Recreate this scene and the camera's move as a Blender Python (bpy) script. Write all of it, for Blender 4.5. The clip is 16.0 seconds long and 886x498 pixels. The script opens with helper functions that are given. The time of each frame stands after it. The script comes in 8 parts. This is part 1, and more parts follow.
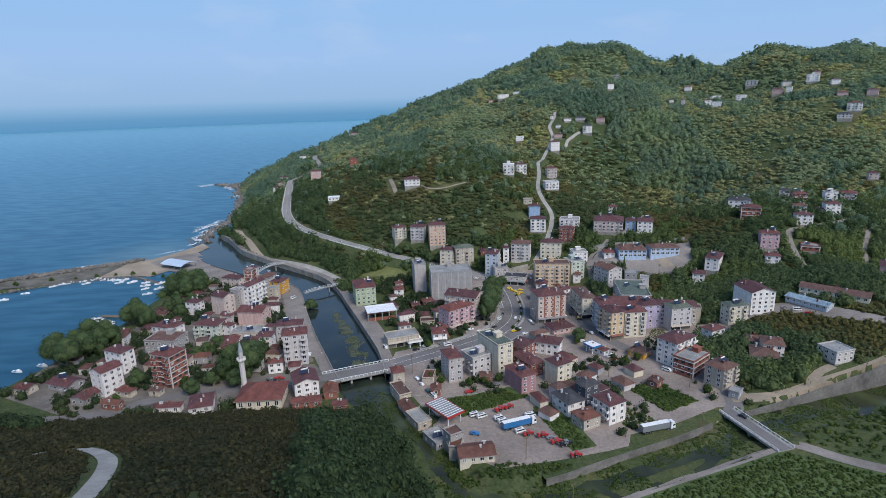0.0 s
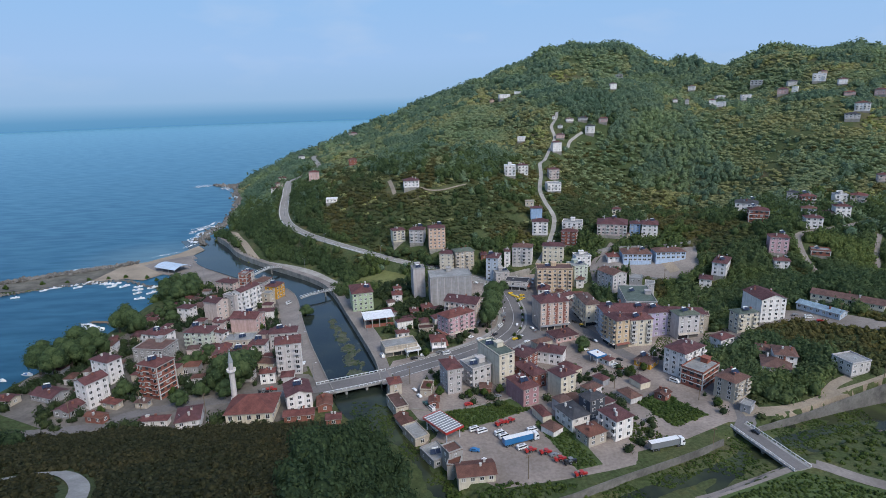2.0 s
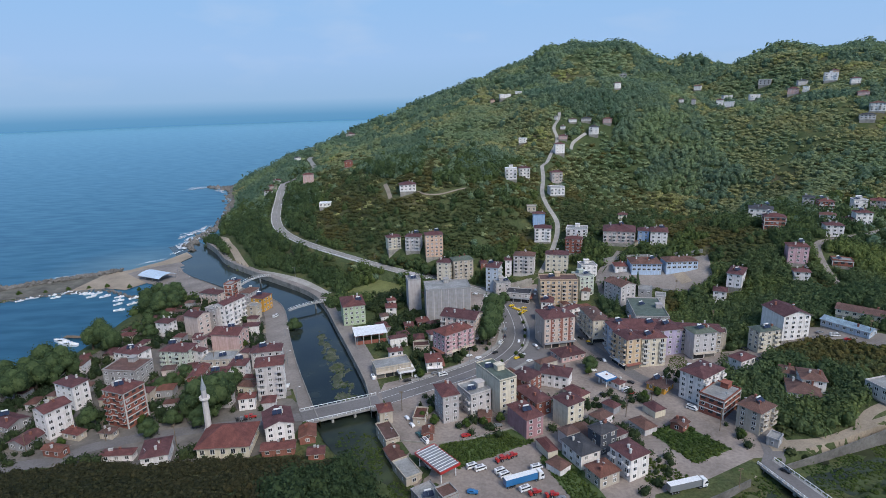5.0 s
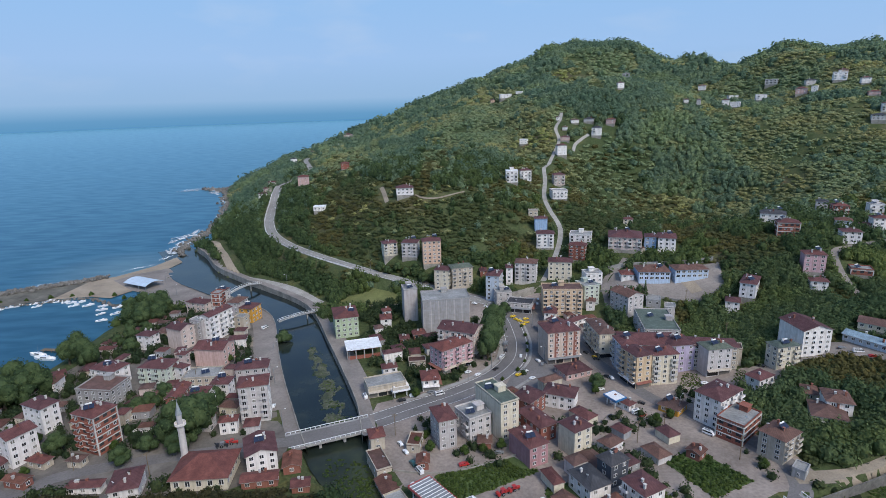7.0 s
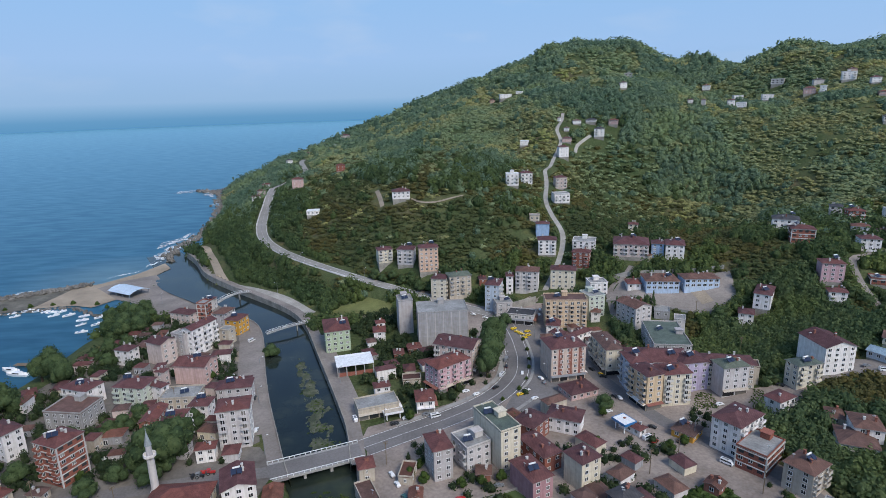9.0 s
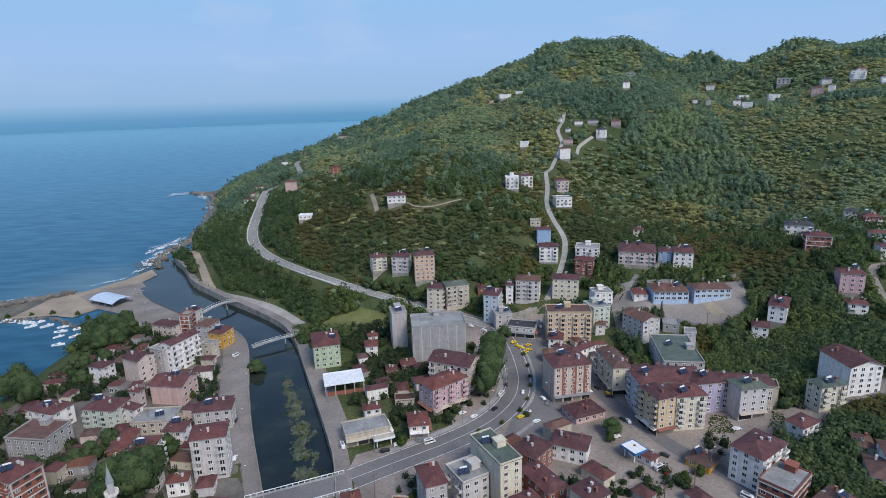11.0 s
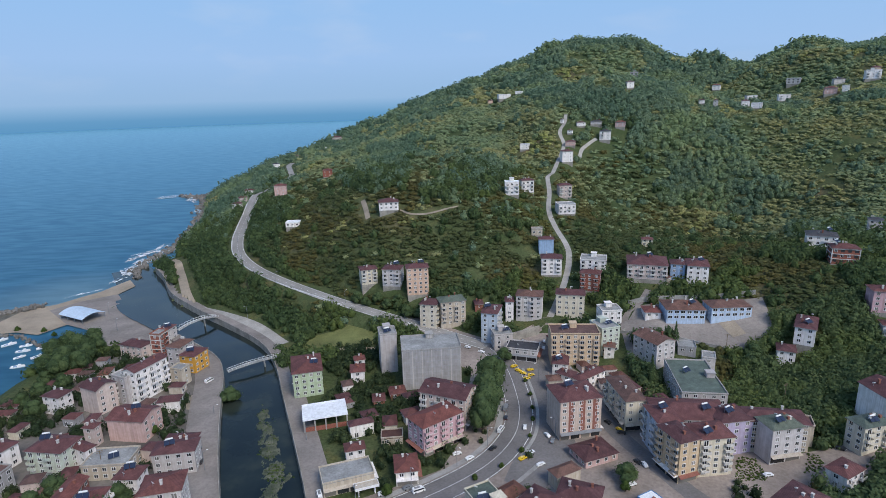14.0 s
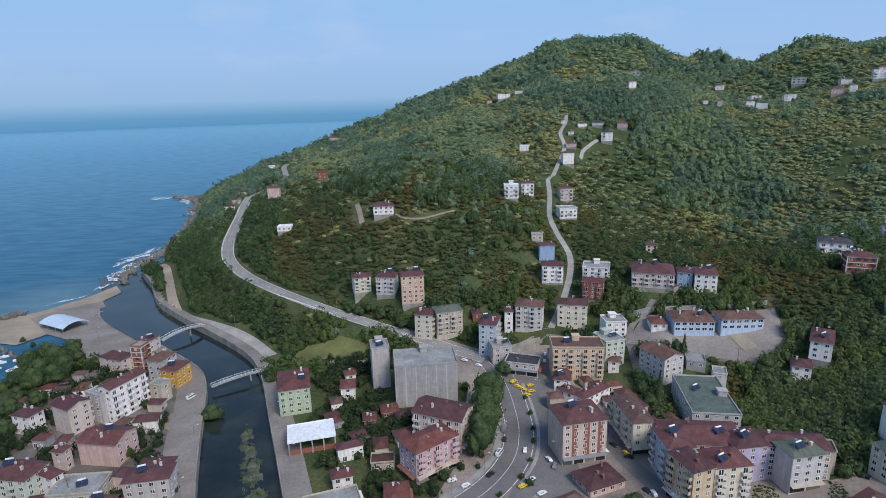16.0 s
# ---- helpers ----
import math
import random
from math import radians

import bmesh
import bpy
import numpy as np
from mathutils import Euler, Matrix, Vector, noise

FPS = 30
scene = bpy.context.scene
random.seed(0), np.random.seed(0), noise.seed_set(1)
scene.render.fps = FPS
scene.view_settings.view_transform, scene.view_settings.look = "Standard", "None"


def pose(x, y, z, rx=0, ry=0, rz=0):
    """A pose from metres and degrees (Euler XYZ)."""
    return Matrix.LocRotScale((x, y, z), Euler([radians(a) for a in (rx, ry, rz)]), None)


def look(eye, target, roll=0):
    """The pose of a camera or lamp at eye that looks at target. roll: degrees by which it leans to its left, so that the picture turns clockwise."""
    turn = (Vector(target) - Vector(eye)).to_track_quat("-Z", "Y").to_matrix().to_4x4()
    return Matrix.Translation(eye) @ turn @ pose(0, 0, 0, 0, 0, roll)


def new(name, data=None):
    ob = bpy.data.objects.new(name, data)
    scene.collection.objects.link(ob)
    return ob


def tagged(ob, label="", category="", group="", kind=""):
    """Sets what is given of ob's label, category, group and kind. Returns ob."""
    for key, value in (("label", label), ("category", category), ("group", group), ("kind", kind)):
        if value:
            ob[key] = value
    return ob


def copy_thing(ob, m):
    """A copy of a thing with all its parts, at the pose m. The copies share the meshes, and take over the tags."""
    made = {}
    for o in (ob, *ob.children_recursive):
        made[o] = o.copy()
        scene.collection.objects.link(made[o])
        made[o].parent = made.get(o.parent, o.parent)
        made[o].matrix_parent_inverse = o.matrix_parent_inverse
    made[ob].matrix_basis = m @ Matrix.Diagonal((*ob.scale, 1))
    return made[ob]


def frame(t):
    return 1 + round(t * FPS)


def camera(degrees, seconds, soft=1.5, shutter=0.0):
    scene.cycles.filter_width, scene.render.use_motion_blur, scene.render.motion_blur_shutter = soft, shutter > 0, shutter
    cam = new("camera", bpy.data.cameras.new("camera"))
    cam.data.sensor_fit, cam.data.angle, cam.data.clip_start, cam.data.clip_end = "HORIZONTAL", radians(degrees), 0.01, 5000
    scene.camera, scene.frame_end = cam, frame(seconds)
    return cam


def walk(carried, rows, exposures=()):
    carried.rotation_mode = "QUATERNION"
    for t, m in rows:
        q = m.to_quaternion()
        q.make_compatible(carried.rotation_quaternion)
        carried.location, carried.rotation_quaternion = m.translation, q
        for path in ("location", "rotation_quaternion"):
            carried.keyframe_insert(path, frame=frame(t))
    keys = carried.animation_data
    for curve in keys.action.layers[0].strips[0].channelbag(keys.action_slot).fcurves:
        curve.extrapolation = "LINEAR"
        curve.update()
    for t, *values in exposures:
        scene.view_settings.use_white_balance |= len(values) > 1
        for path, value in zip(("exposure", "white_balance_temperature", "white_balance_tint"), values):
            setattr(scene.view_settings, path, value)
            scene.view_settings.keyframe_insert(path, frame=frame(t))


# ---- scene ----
cam = camera(75.63, 16.0, soft=0.6)
# seconds, eye, yaw, pitch, roll
PATH = [
    (0, 0.03, -0.08, 132.58, 0.111, -14.509, -1.561),
    (0.5, 0.12, 2.32, 132.64, 0.140, -14.520, -1.552),
    (1, 0.36, 4.92, 132.70, 0.166, -14.530, -1.545),
    (1.5, 0.69, 7.77, 132.74, 0.190, -14.537, -1.540),
    (2, 1.08, 10.89, 132.78, 0.211, -14.543, -1.536),
    (2.5, 1.49, 14.28, 132.81, 0.229, -14.548, -1.534),
    (3, 1.90, 17.92, 132.83, 0.245, -14.551, -1.533),
    (3.5, 2.31, 21.80, 132.85, 0.258, -14.553, -1.533),
    (4, 2.71, 25.89, 132.87, 0.269, -14.554, -1.534),
    (6.5, 4.56, 48.26, 132.89, 0.291, -14.544, -1.550),
    (7, 4.94, 52.90, 132.88, 0.290, -14.540, -1.554),
    (7.5, 5.34, 57.55, 132.88, 0.287, -14.536, -1.558),
    (8, 5.75, 62.19, 132.88, 0.282, -14.532, -1.562),
    (8.5, 6.19, 66.83, 132.87, 0.276, -14.527, -1.565),
    (9, 6.65, 71.45, 132.87, 0.268, -14.523, -1.568),
    (11.5, 9.14, 94.67, 132.90, 0.211, -14.506, -1.572),
    (12, 9.64, 99.39, 132.92, 0.197, -14.504, -1.569),
    (12.5, 10.11, 104.13, 132.94, 0.182, -14.504, -1.565),
    (13, 10.57, 108.87, 132.97, 0.166, -14.504, -1.559),
    (13.5, 11.01, 113.58, 133.01, 0.149, -14.505, -1.551),
    (14, 11.43, 118.20, 133.05, 0.132, -14.508, -1.541),
    (14.5, 11.84, 122.64, 133.10, 0.114, -14.512, -1.529),
    (15, 12.27, 126.79, 133.16, 0.096, -14.517, -1.515),
    (15.5, 12.74, 130.50, 133.23, 0.078, -14.524, -1.499),
    (16, 13.28, 133.58, 133.30, 0.060, -14.533, -1.480),
]
walk(cam, [(t, pose(x, y, z, 90 + pitch, 0, yaw) @ pose(0, 0, 0, 0, 0, roll)) for t, x, y, z, yaw, pitch, roll in PATH])

# ---------- light ----------
SUN_ELEVATION, SUN_AZIMUTH = 45.0, 146.0  # degrees; azimuth clockwise from straight ahead
world = bpy.data.worlds.new("sky")
scene.world = world
world.use_nodes = True
wn, wl = world.node_tree.nodes, world.node_tree.links
sky = wn.new("ShaderNodeTexSky")
sky.sky_type = "NISHITA"
sky.sun_disc = False
sky.sun_elevation, sky.sun_rotation = radians(SUN_ELEVATION), radians(SUN_AZIMUTH)
sky.altitude, sky.air_density, sky.dust_density, sky.ozone_density = 100, 1.0, 0.4, 3.0
wl.new(sky.outputs["Color"], wn["Background"].inputs["Color"])
wn["Background"].inputs["Strength"].default_value = 0.14

sun = new("sun", bpy.data.lights.new("sun", "SUN"))
sun.data.energy, sun.data.angle, sun.data.color = 1.9, radians(24), (1.0, 0.94, 0.86)
_a, _e = radians(SUN_AZIMUTH), radians(SUN_ELEVATION)
_dir = Vector((math.sin(_a) * math.cos(_e), math.cos(_a) * math.cos(_e), math.sin(_e)))
sun.matrix_world = look(_dir * 900, (0, 0, 0))
scene.view_settings.exposure = 0.65


def sky_backdrop():
    """The hazy blue distance all round, where sea and air run into each other."""
    m = bpy.data.materials.new("hazy_distance")
    m.use_nodes = True
    nt = m.node_tree
    nt.nodes.clear()
    out, em, tr, mx = (nt.nodes.new(k) for k in ("ShaderNodeOutputMaterial", "ShaderNodeEmission", "ShaderNodeBsdfTransparent", "ShaderNodeMixShader"))
    tc, sep, mr, ramp = (nt.nodes.new(k) for k in ("ShaderNodeTexCoord", "ShaderNodeSeparateXYZ", "ShaderNodeMapRange", "ShaderNodeValToRGB"))
    nt.links.new(tc.outputs["Object"], sep.inputs[0])
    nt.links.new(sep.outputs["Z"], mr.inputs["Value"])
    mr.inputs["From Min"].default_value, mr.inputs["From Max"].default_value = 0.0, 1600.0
    # Far sea, haze and sky are painted into the glow, by height.
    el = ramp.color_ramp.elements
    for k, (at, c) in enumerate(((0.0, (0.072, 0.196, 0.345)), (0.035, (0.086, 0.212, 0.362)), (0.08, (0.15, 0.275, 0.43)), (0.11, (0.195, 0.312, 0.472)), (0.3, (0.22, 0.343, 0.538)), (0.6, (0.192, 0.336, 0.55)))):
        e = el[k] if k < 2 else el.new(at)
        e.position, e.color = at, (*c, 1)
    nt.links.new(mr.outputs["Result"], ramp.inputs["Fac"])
    mp, cloud, cr, mix = (nt.nodes.new(k) for k in ("ShaderNodeMapping", "ShaderNodeTexNoise", "ShaderNodeValToRGB", "ShaderNodeMix"))
    mp.inputs["Scale"].default_value = (0.0011, 0.0011, 0.0034)
    cloud.inputs["Scale"].default_value, cloud.inputs["Detail"].default_value = 1.0, 7
    nt.links.new(tc.outputs["Object"], mp.inputs["Vector"])
    nt.links.new(mp.outputs["Vector"], cloud.inputs["Vector"])
    cr.color_ramp.elements[0].position, cr.color_ramp.elements[1].position = 0.52, 0.85
    cr.color_ramp.elements[1].color = (0.35, 0.35, 0.35, 1)
    nt.links.new(cloud.outputs["Fac"], cr.inputs["Fac"])
    mix.data_type = "RGBA"
    high = nt.nodes.new("ShaderNodeMapRange")
    high.inputs["From Min"].default_value, high.inputs["From Max"].default_value = 170.0, 420.0
    nt.links.new(sep.outputs["Z"], high.inputs["Value"])
    veil = nt.nodes.new("ShaderNodeMath")
    veil.operation = "MULTIPLY"
    nt.links.new(cr.outputs["Color"], veil.inputs[0])
    nt.links.new(high.outputs["Result"], veil.inputs[1])
    nt.links.new(veil.outputs[0], mix.inputs["Factor"])
    nt.links.new(ramp.outputs["Color"], mix.inputs[6])
    mix.inputs[7].default_value = (0.38, 0.43, 0.52, 1)
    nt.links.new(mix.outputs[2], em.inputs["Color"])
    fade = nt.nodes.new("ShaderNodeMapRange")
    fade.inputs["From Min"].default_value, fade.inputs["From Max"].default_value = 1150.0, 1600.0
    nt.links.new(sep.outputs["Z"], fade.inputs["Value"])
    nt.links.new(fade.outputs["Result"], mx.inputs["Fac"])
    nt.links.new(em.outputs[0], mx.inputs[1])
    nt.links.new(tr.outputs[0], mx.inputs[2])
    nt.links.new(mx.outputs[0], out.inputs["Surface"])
    n, r = 96, 4800.0
    me = bpy.data.meshes.new("backdrop")
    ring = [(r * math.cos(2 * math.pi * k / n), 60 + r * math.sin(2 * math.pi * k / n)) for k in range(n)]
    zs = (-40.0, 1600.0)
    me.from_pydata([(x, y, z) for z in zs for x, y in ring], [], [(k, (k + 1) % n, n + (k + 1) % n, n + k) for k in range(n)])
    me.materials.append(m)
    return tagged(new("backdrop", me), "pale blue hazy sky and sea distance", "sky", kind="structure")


backdrop = sky_backdrop()

# ---------- materials ----------
def nodes_of(name, rough=0.8, metal=0.0, spec=0.3):
    m = bpy.data.materials.new(name)
    m.use_nodes = True
    nt = m.node_tree
    b = nt.nodes["Principled BSDF"]
    b.inputs["Roughness"].default_value = rough
    b.inputs["Metallic"].default_value = metal
    b.inputs["Specular IOR Level"].default_value = spec
    return m, nt, b


def noise_node(nt, scale, detail=4.0, coord="Object", rough=0.6):
    tc = nt.nodes.new("ShaderNodeTexCoord")
    n = nt.nodes.new("ShaderNodeTexNoise")
    n.inputs["Scale"].default_value, n.inputs["Detail"].default_value = scale, detail
    n.inputs["Roughness"].default_value = rough
    nt.links.new(tc.outputs[coord], n.inputs["Vector"])
    return n


def ramp_node(nt, fac, stops):
    r = nt.nodes.new("ShaderNodeValToRGB")
    el = r.color_ramp.elements
    while len(el) < len(stops):
        el.new(0.5)
    for e, (p, c) in zip(el, stops):
        e.position, e.color = p, (*c, 1)
    nt.links.new(fac, r.inputs["Fac"])
    return r


def mix_node(nt, kind, fac, a, b):
    m = nt.nodes.new("ShaderNodeMix")
    m.data_type, m.blend_type = "RGBA", kind
    if isinstance(fac, float):
        m.inputs["Factor"].default_value = fac
    else:
        nt.links.new(fac, m.inputs["Factor"])
    for sock, v in ((m.inputs[6], a), (m.inputs[7], b)):
        if isinstance(v, tuple):
            sock.default_value = (*v, 1)
        else:
            nt.links.new(v, sock)
    return m.outputs[2]


def bump_to(nt, b, height, strength, dist=0.1):
    k = nt.nodes.new("ShaderNodeBump")
    k.inputs["Strength"].default_value, k.inputs["Distance"].default_value = strength, dist
    nt.links.new(height, k.inputs["Height"])
    nt.links.new(k.outputs["Normal"], b.inputs["Normal"])


def dark(c, k):
    return tuple(v * k for v in c)


def surface(name, colour, rough=0.85, fine=1.5, coarse=0.12, vary=0.25, bump=0.2, spec=0.25, coord="Object"):
    """A weathered surface: a colour broken up at two scales, with fine relief."""
    m, nt, b = nodes_of(name, rough, 0.0, spec)
    big = noise_node(nt, coarse, 5, coord)
    small = noise_node(nt, fine, 6, coord)
    r1 = ramp_node(nt, big.outputs["Fac"], [(0.3, dark(colour, 1 - vary)), (0.7, dark(colour, 1 + vary * 0.7))])
    r2 = ramp_node(nt, small.outputs["Fac"], [(0.3, (0.72, 0.71, 0.69)), (0.62, (1, 1, 1))])
    c = mix_node(nt, "MULTIPLY", 0.8, r1.outputs["Color"], r2.outputs["Color"])
    nt.links.new(c, b.inputs["Base Color"])
    if bump:
        bump_to(nt, b, small.outputs["Fac"], bump, 0.05)
    return m


def wall_paint(name, colour):
    """Painted render with rain streaks that run down it and a little change from house to house."""
    m, nt, b = nodes_of("render_" + name, 0.88, 0.0, 0.2)
    tc = nt.nodes.new("ShaderNodeTexCoord")
    mp = nt.nodes.new("ShaderNodeMapping")
    mp.inputs["Scale"].default_value = (1.6, 1.6, 0.09)
    nt.links.new(tc.outputs["Object"], mp.inputs["Vector"])
    st = nt.nodes.new("ShaderNodeTexNoise")
    st.inputs["Scale"].default_value, st.inputs["Detail"].default_value = 1.0, 6
    nt.links.new(mp.outputs["Vector"], st.inputs["Vector"])
    patch = noise_node(nt, 0.5, 6)
    streak = ramp_node(nt, st.outputs["Fac"], [(0.34, (0.76, 0.74, 0.71)), (0.58, (1, 1, 1))])
    stain = ramp_node(nt, patch.outputs["Fac"], [(0.3, (0.78, 0.76, 0.73)), (0.6, (1, 1, 1))])
    c = mix_node(nt, "MULTIPLY", 0.75, (colour[0], colour[1], colour[2]), streak.outputs["Color"])
    c = mix_node(nt, "MULTIPLY", 0.8, c, stain.outputs["Color"])
    info = nt.nodes.new("ShaderNodeObjectInfo")
    r = ramp_node(nt, info.outputs["Random"], [(0, (0.92, 0.92, 0.94)), (1, (1.04, 1.03, 1.0))])
    c = mix_node(nt, "MULTIPLY", 1.0, c, r.outputs["Color"])
    nt.links.new(c, b.inputs["Base Color"])
    bump_to(nt, b, patch.outputs["Fac"], 0.15, 0.05)
    return m


WALLS = {k: wall_paint(k, c) for k, c in dict(
    white=(0.8, 0.765, 0.745), lightgrey=(0.47, 0.44, 0.43), palegrey=(0.56, 0.53, 0.52), grey=(0.34, 0.34, 0.35),
    concrete=(0.36, 0.35, 0.345), cream=(0.66, 0.6, 0.48), sand=(0.5, 0.44, 0.36), blush=(0.58, 0.48, 0.44),
    rose=(0.57, 0.4, 0.37), pink=(0.58, 0.38, 0.4), pinkdark=(0.42, 0.24, 0.25), peach=(0.6, 0.42, 0.32), apricot=(0.6, 0.46, 0.32),
    yellow=(0.56, 0.43, 0.29), ochre=(0.6, 0.32, 0.06), mint=(0.52, 0.57, 0.49), green=(0.42, 0.5, 0.35),
    paleblue=(0.45, 0.52, 0.6), skyblue=(0.3, 0.42, 0.6), lilac=(0.48, 0.42, 0.56), school=(0.46, 0.57, 0.72),
    stripe=(0.62, 0.5, 0.42), rust=(0.28, 0.12, 0.09), brown=(0.26, 0.17, 0.13), slate=(0.09, 0.1, 0.12)).items()}


def brick_wall():
    m, nt, b = nodes_of("hollow_brick", 0.9, 0.0, 0.2)
    tc = nt.nodes.new("ShaderNodeTexCoord")
    n = noise_node(nt, 3.0, 4)
    w = nt.nodes.new("ShaderNodeTexWave")
    w.bands_direction = "Z"
    w.inputs["Scale"].default_value, w.inputs["Distortion"].default_value = 1.6, 0.3
    nt.links.new(tc.outputs["Object"], w.inputs["Vector"])
    c = ramp_node(nt, n.outputs["Fac"], [(0.3, (0.21, 0.07, 0.05)), (0.7, (0.31, 0.125, 0.09))])
    j = ramp_node(nt, w.outputs["Fac"], [(0.04, (0.7, 0.66, 0.6)), (0.16, (1, 1, 1))])
    nt.links.new(mix_node(nt, "MULTIPLY", 0.6, c.outputs["Color"], j.outputs["Color"]), b.inputs["Base Color"])
    bump_to(nt, b, w.outputs["Fac"], 0.3, 0.02)
    return m


WALLS["brick"] = brick_wall()


def roof_tiles(name, colour, rough=0.75):
    """Clay tiles in courses that run with the eaves: rolls down the slope, laps across it, patches of moss and fading."""
    m, nt, b = nodes_of("roof_" + name, rough, 0.0, 0.3)
    tc = nt.nodes.new("ShaderNodeTexCoord")
    w = nt.nodes.new("ShaderNodeTexWave")
    w.bands_direction = "Z"
    w.inputs["Scale"].default_value, w.inputs["Distortion"].default_value, w.inputs["Detail"].default_value = 2.6, 0.6, 2
    nt.links.new(tc.outputs["Object"], w.inputs["Vector"])
    patch = noise_node(nt, 0.35, 7)
    fine = noise_node(nt, 5.0, 3)
    info = nt.nodes.new("ShaderNodeObjectInfo")
    c = ramp_node(nt, patch.outputs["Fac"], [(0.28, dark(colour, 0.6)), (0.55, colour), (0.75, tuple(v * 1.25 + 0.015 for v in colour))])
    lap = ramp_node(nt, w.outputs["Fac"], [(0.1, (0.66, 0.65, 0.64)), (0.5, (1, 1, 1))])
    speck = ramp_node(nt, fine.outputs["Fac"], [(0.35, (0.7, 0.7, 0.7)), (0.6, (1.05, 1.05, 1.05))])
    one = ramp_node(nt, info.outputs["Random"], [(0, (0.78, 0.8, 0.82)), (0.5, (1, 1, 1)), (1, (1.2, 1.1, 1.0))])
    v = mix_node(nt, "MULTIPLY", 0.8, c.outputs["Color"], lap.outputs["Color"])
    v = mix_node(nt, "MULTIPLY", 0.8, v, speck.outputs["Color"])
    v = mix_node(nt, "MULTIPLY", 1.0, v, one.outputs["Color"])
    nt.links.new(v, b.inputs["Base Color"])
    bump_to(nt, b, w.outputs["Fac"], 0.4, 0.06)
    return m


ROOFS = {k: roof_tiles(k, c) for k, c in dict(maroon=(0.13, 0.057, 0.057), red=(0.16, 0.062, 0.054), brown=(0.145, 0.083, 0.068),
         rust=(0.165, 0.075, 0.055), slate=(0.06, 0.062, 0.07), greenroof=(0.11, 0.14, 0.115), blueroof=(0.25, 0.36, 0.45)).items()}
ROOFS["grey"] = surface("roof_screed", (0.3, 0.3, 0.29), 0.9, 1.2, 0.15, 0.35)
ROOFS["white"] = surface("roof_white_sheet", (0.78, 0.79, 0.8), 0.6, 0.8, 0.1, 0.08)

ASPHALT = surface("asphalt", (0.178, 0.166, 0.16), 0.9, 1.2, 0.05, 0.25, 0.1, coord="Object")
# Paler asphalt copy: sunlight on the coast road is put into its colour.
SUNLIT_ASPHALT = surface("sunlit_asphalt", (0.29, 0.275, 0.255), 0.9, 1.2, 0.05, 0.2, 0.1)
PAVING = surface("paving_concrete", (0.25, 0.22, 0.197), 0.9, 0.9, 0.06, 0.3, 0.1)
LOT = surface("gravel_lot", (0.285, 0.238, 0.205), 0.95, 0.8, 0.05, 0.35, 0.15)
DIRT = surface("dirt_track", (0.3, 0.25, 0.19), 0.95, 1.5, 0.1, 0.25, 0.2)
SAND = surface("beach_sand", (0.34, 0.28, 0.21), 0.95, 1.5, 0.05, 0.25, 0.1)
CONCRETE = surface("concrete", (0.33, 0.32, 0.3), 0.9, 1.6, 0.15, 0.3, 0.2)
QUAY = surface("quay_stone", (0.31, 0.29, 0.255), 0.95, 1.3, 0.2, 0.4, 0.4)
ROCK = surface("rock", (0.17, 0.16, 0.145), 0.95, 0.8, 0.1, 0.45, 0.5)
WHITE = surface("white_paint", (0.78, 0.78, 0.77), 0.5, 2.0, 0.3, 0.06, 0.0)
SLAB = surface("slab_edge", (0.55, 0.53, 0.5), 0.85, 1.5, 0.3, 0.2, 0.1)
TRIM = surface("eave_board", (0.36, 0.3, 0.27), 0.8, 1.5, 0.3, 0.2, 0.0)
STEEL = surface("painted_steel", (0.22, 0.23, 0.24), 0.5, 2.0, 0.3, 0.15, 0.0, 0.5)
WOOD = surface("weathered_wood", (0.2, 0.15, 0.1), 0.85, 2.0, 0.3, 0.25, 0.2)
LINE = surface("road_paint", (0.7, 0.7, 0.68), 0.7, 2.0, 0.4, 0.2, 0.0)


def glass_dark(name="window_glass"):
    m, nt, b = nodes_of(name, 0.08, 0.0, 0.6)
    info = nt.nodes.new("ShaderNodeObjectInfo")
    r = ramp_node(nt, info.outputs["Random"], [(0, (0.012, 0.014, 0.017)), (0.6, (0.035, 0.038, 0.042)), (0.8, (0.12, 0.11, 0.1)), (1, (0.3, 0.28, 0.25))])
    nt.links.new(r.outputs["Color"], b.inputs["Base Color"])
    return m


GLASS = glass_dark()
# Dark colour that stands for the shade inside empty window openings.
SHADE = surface("painted_recess_shade", (0.05, 0.05, 0.052), 0.9, 1.0, 0.3, 0.2, 0.0)


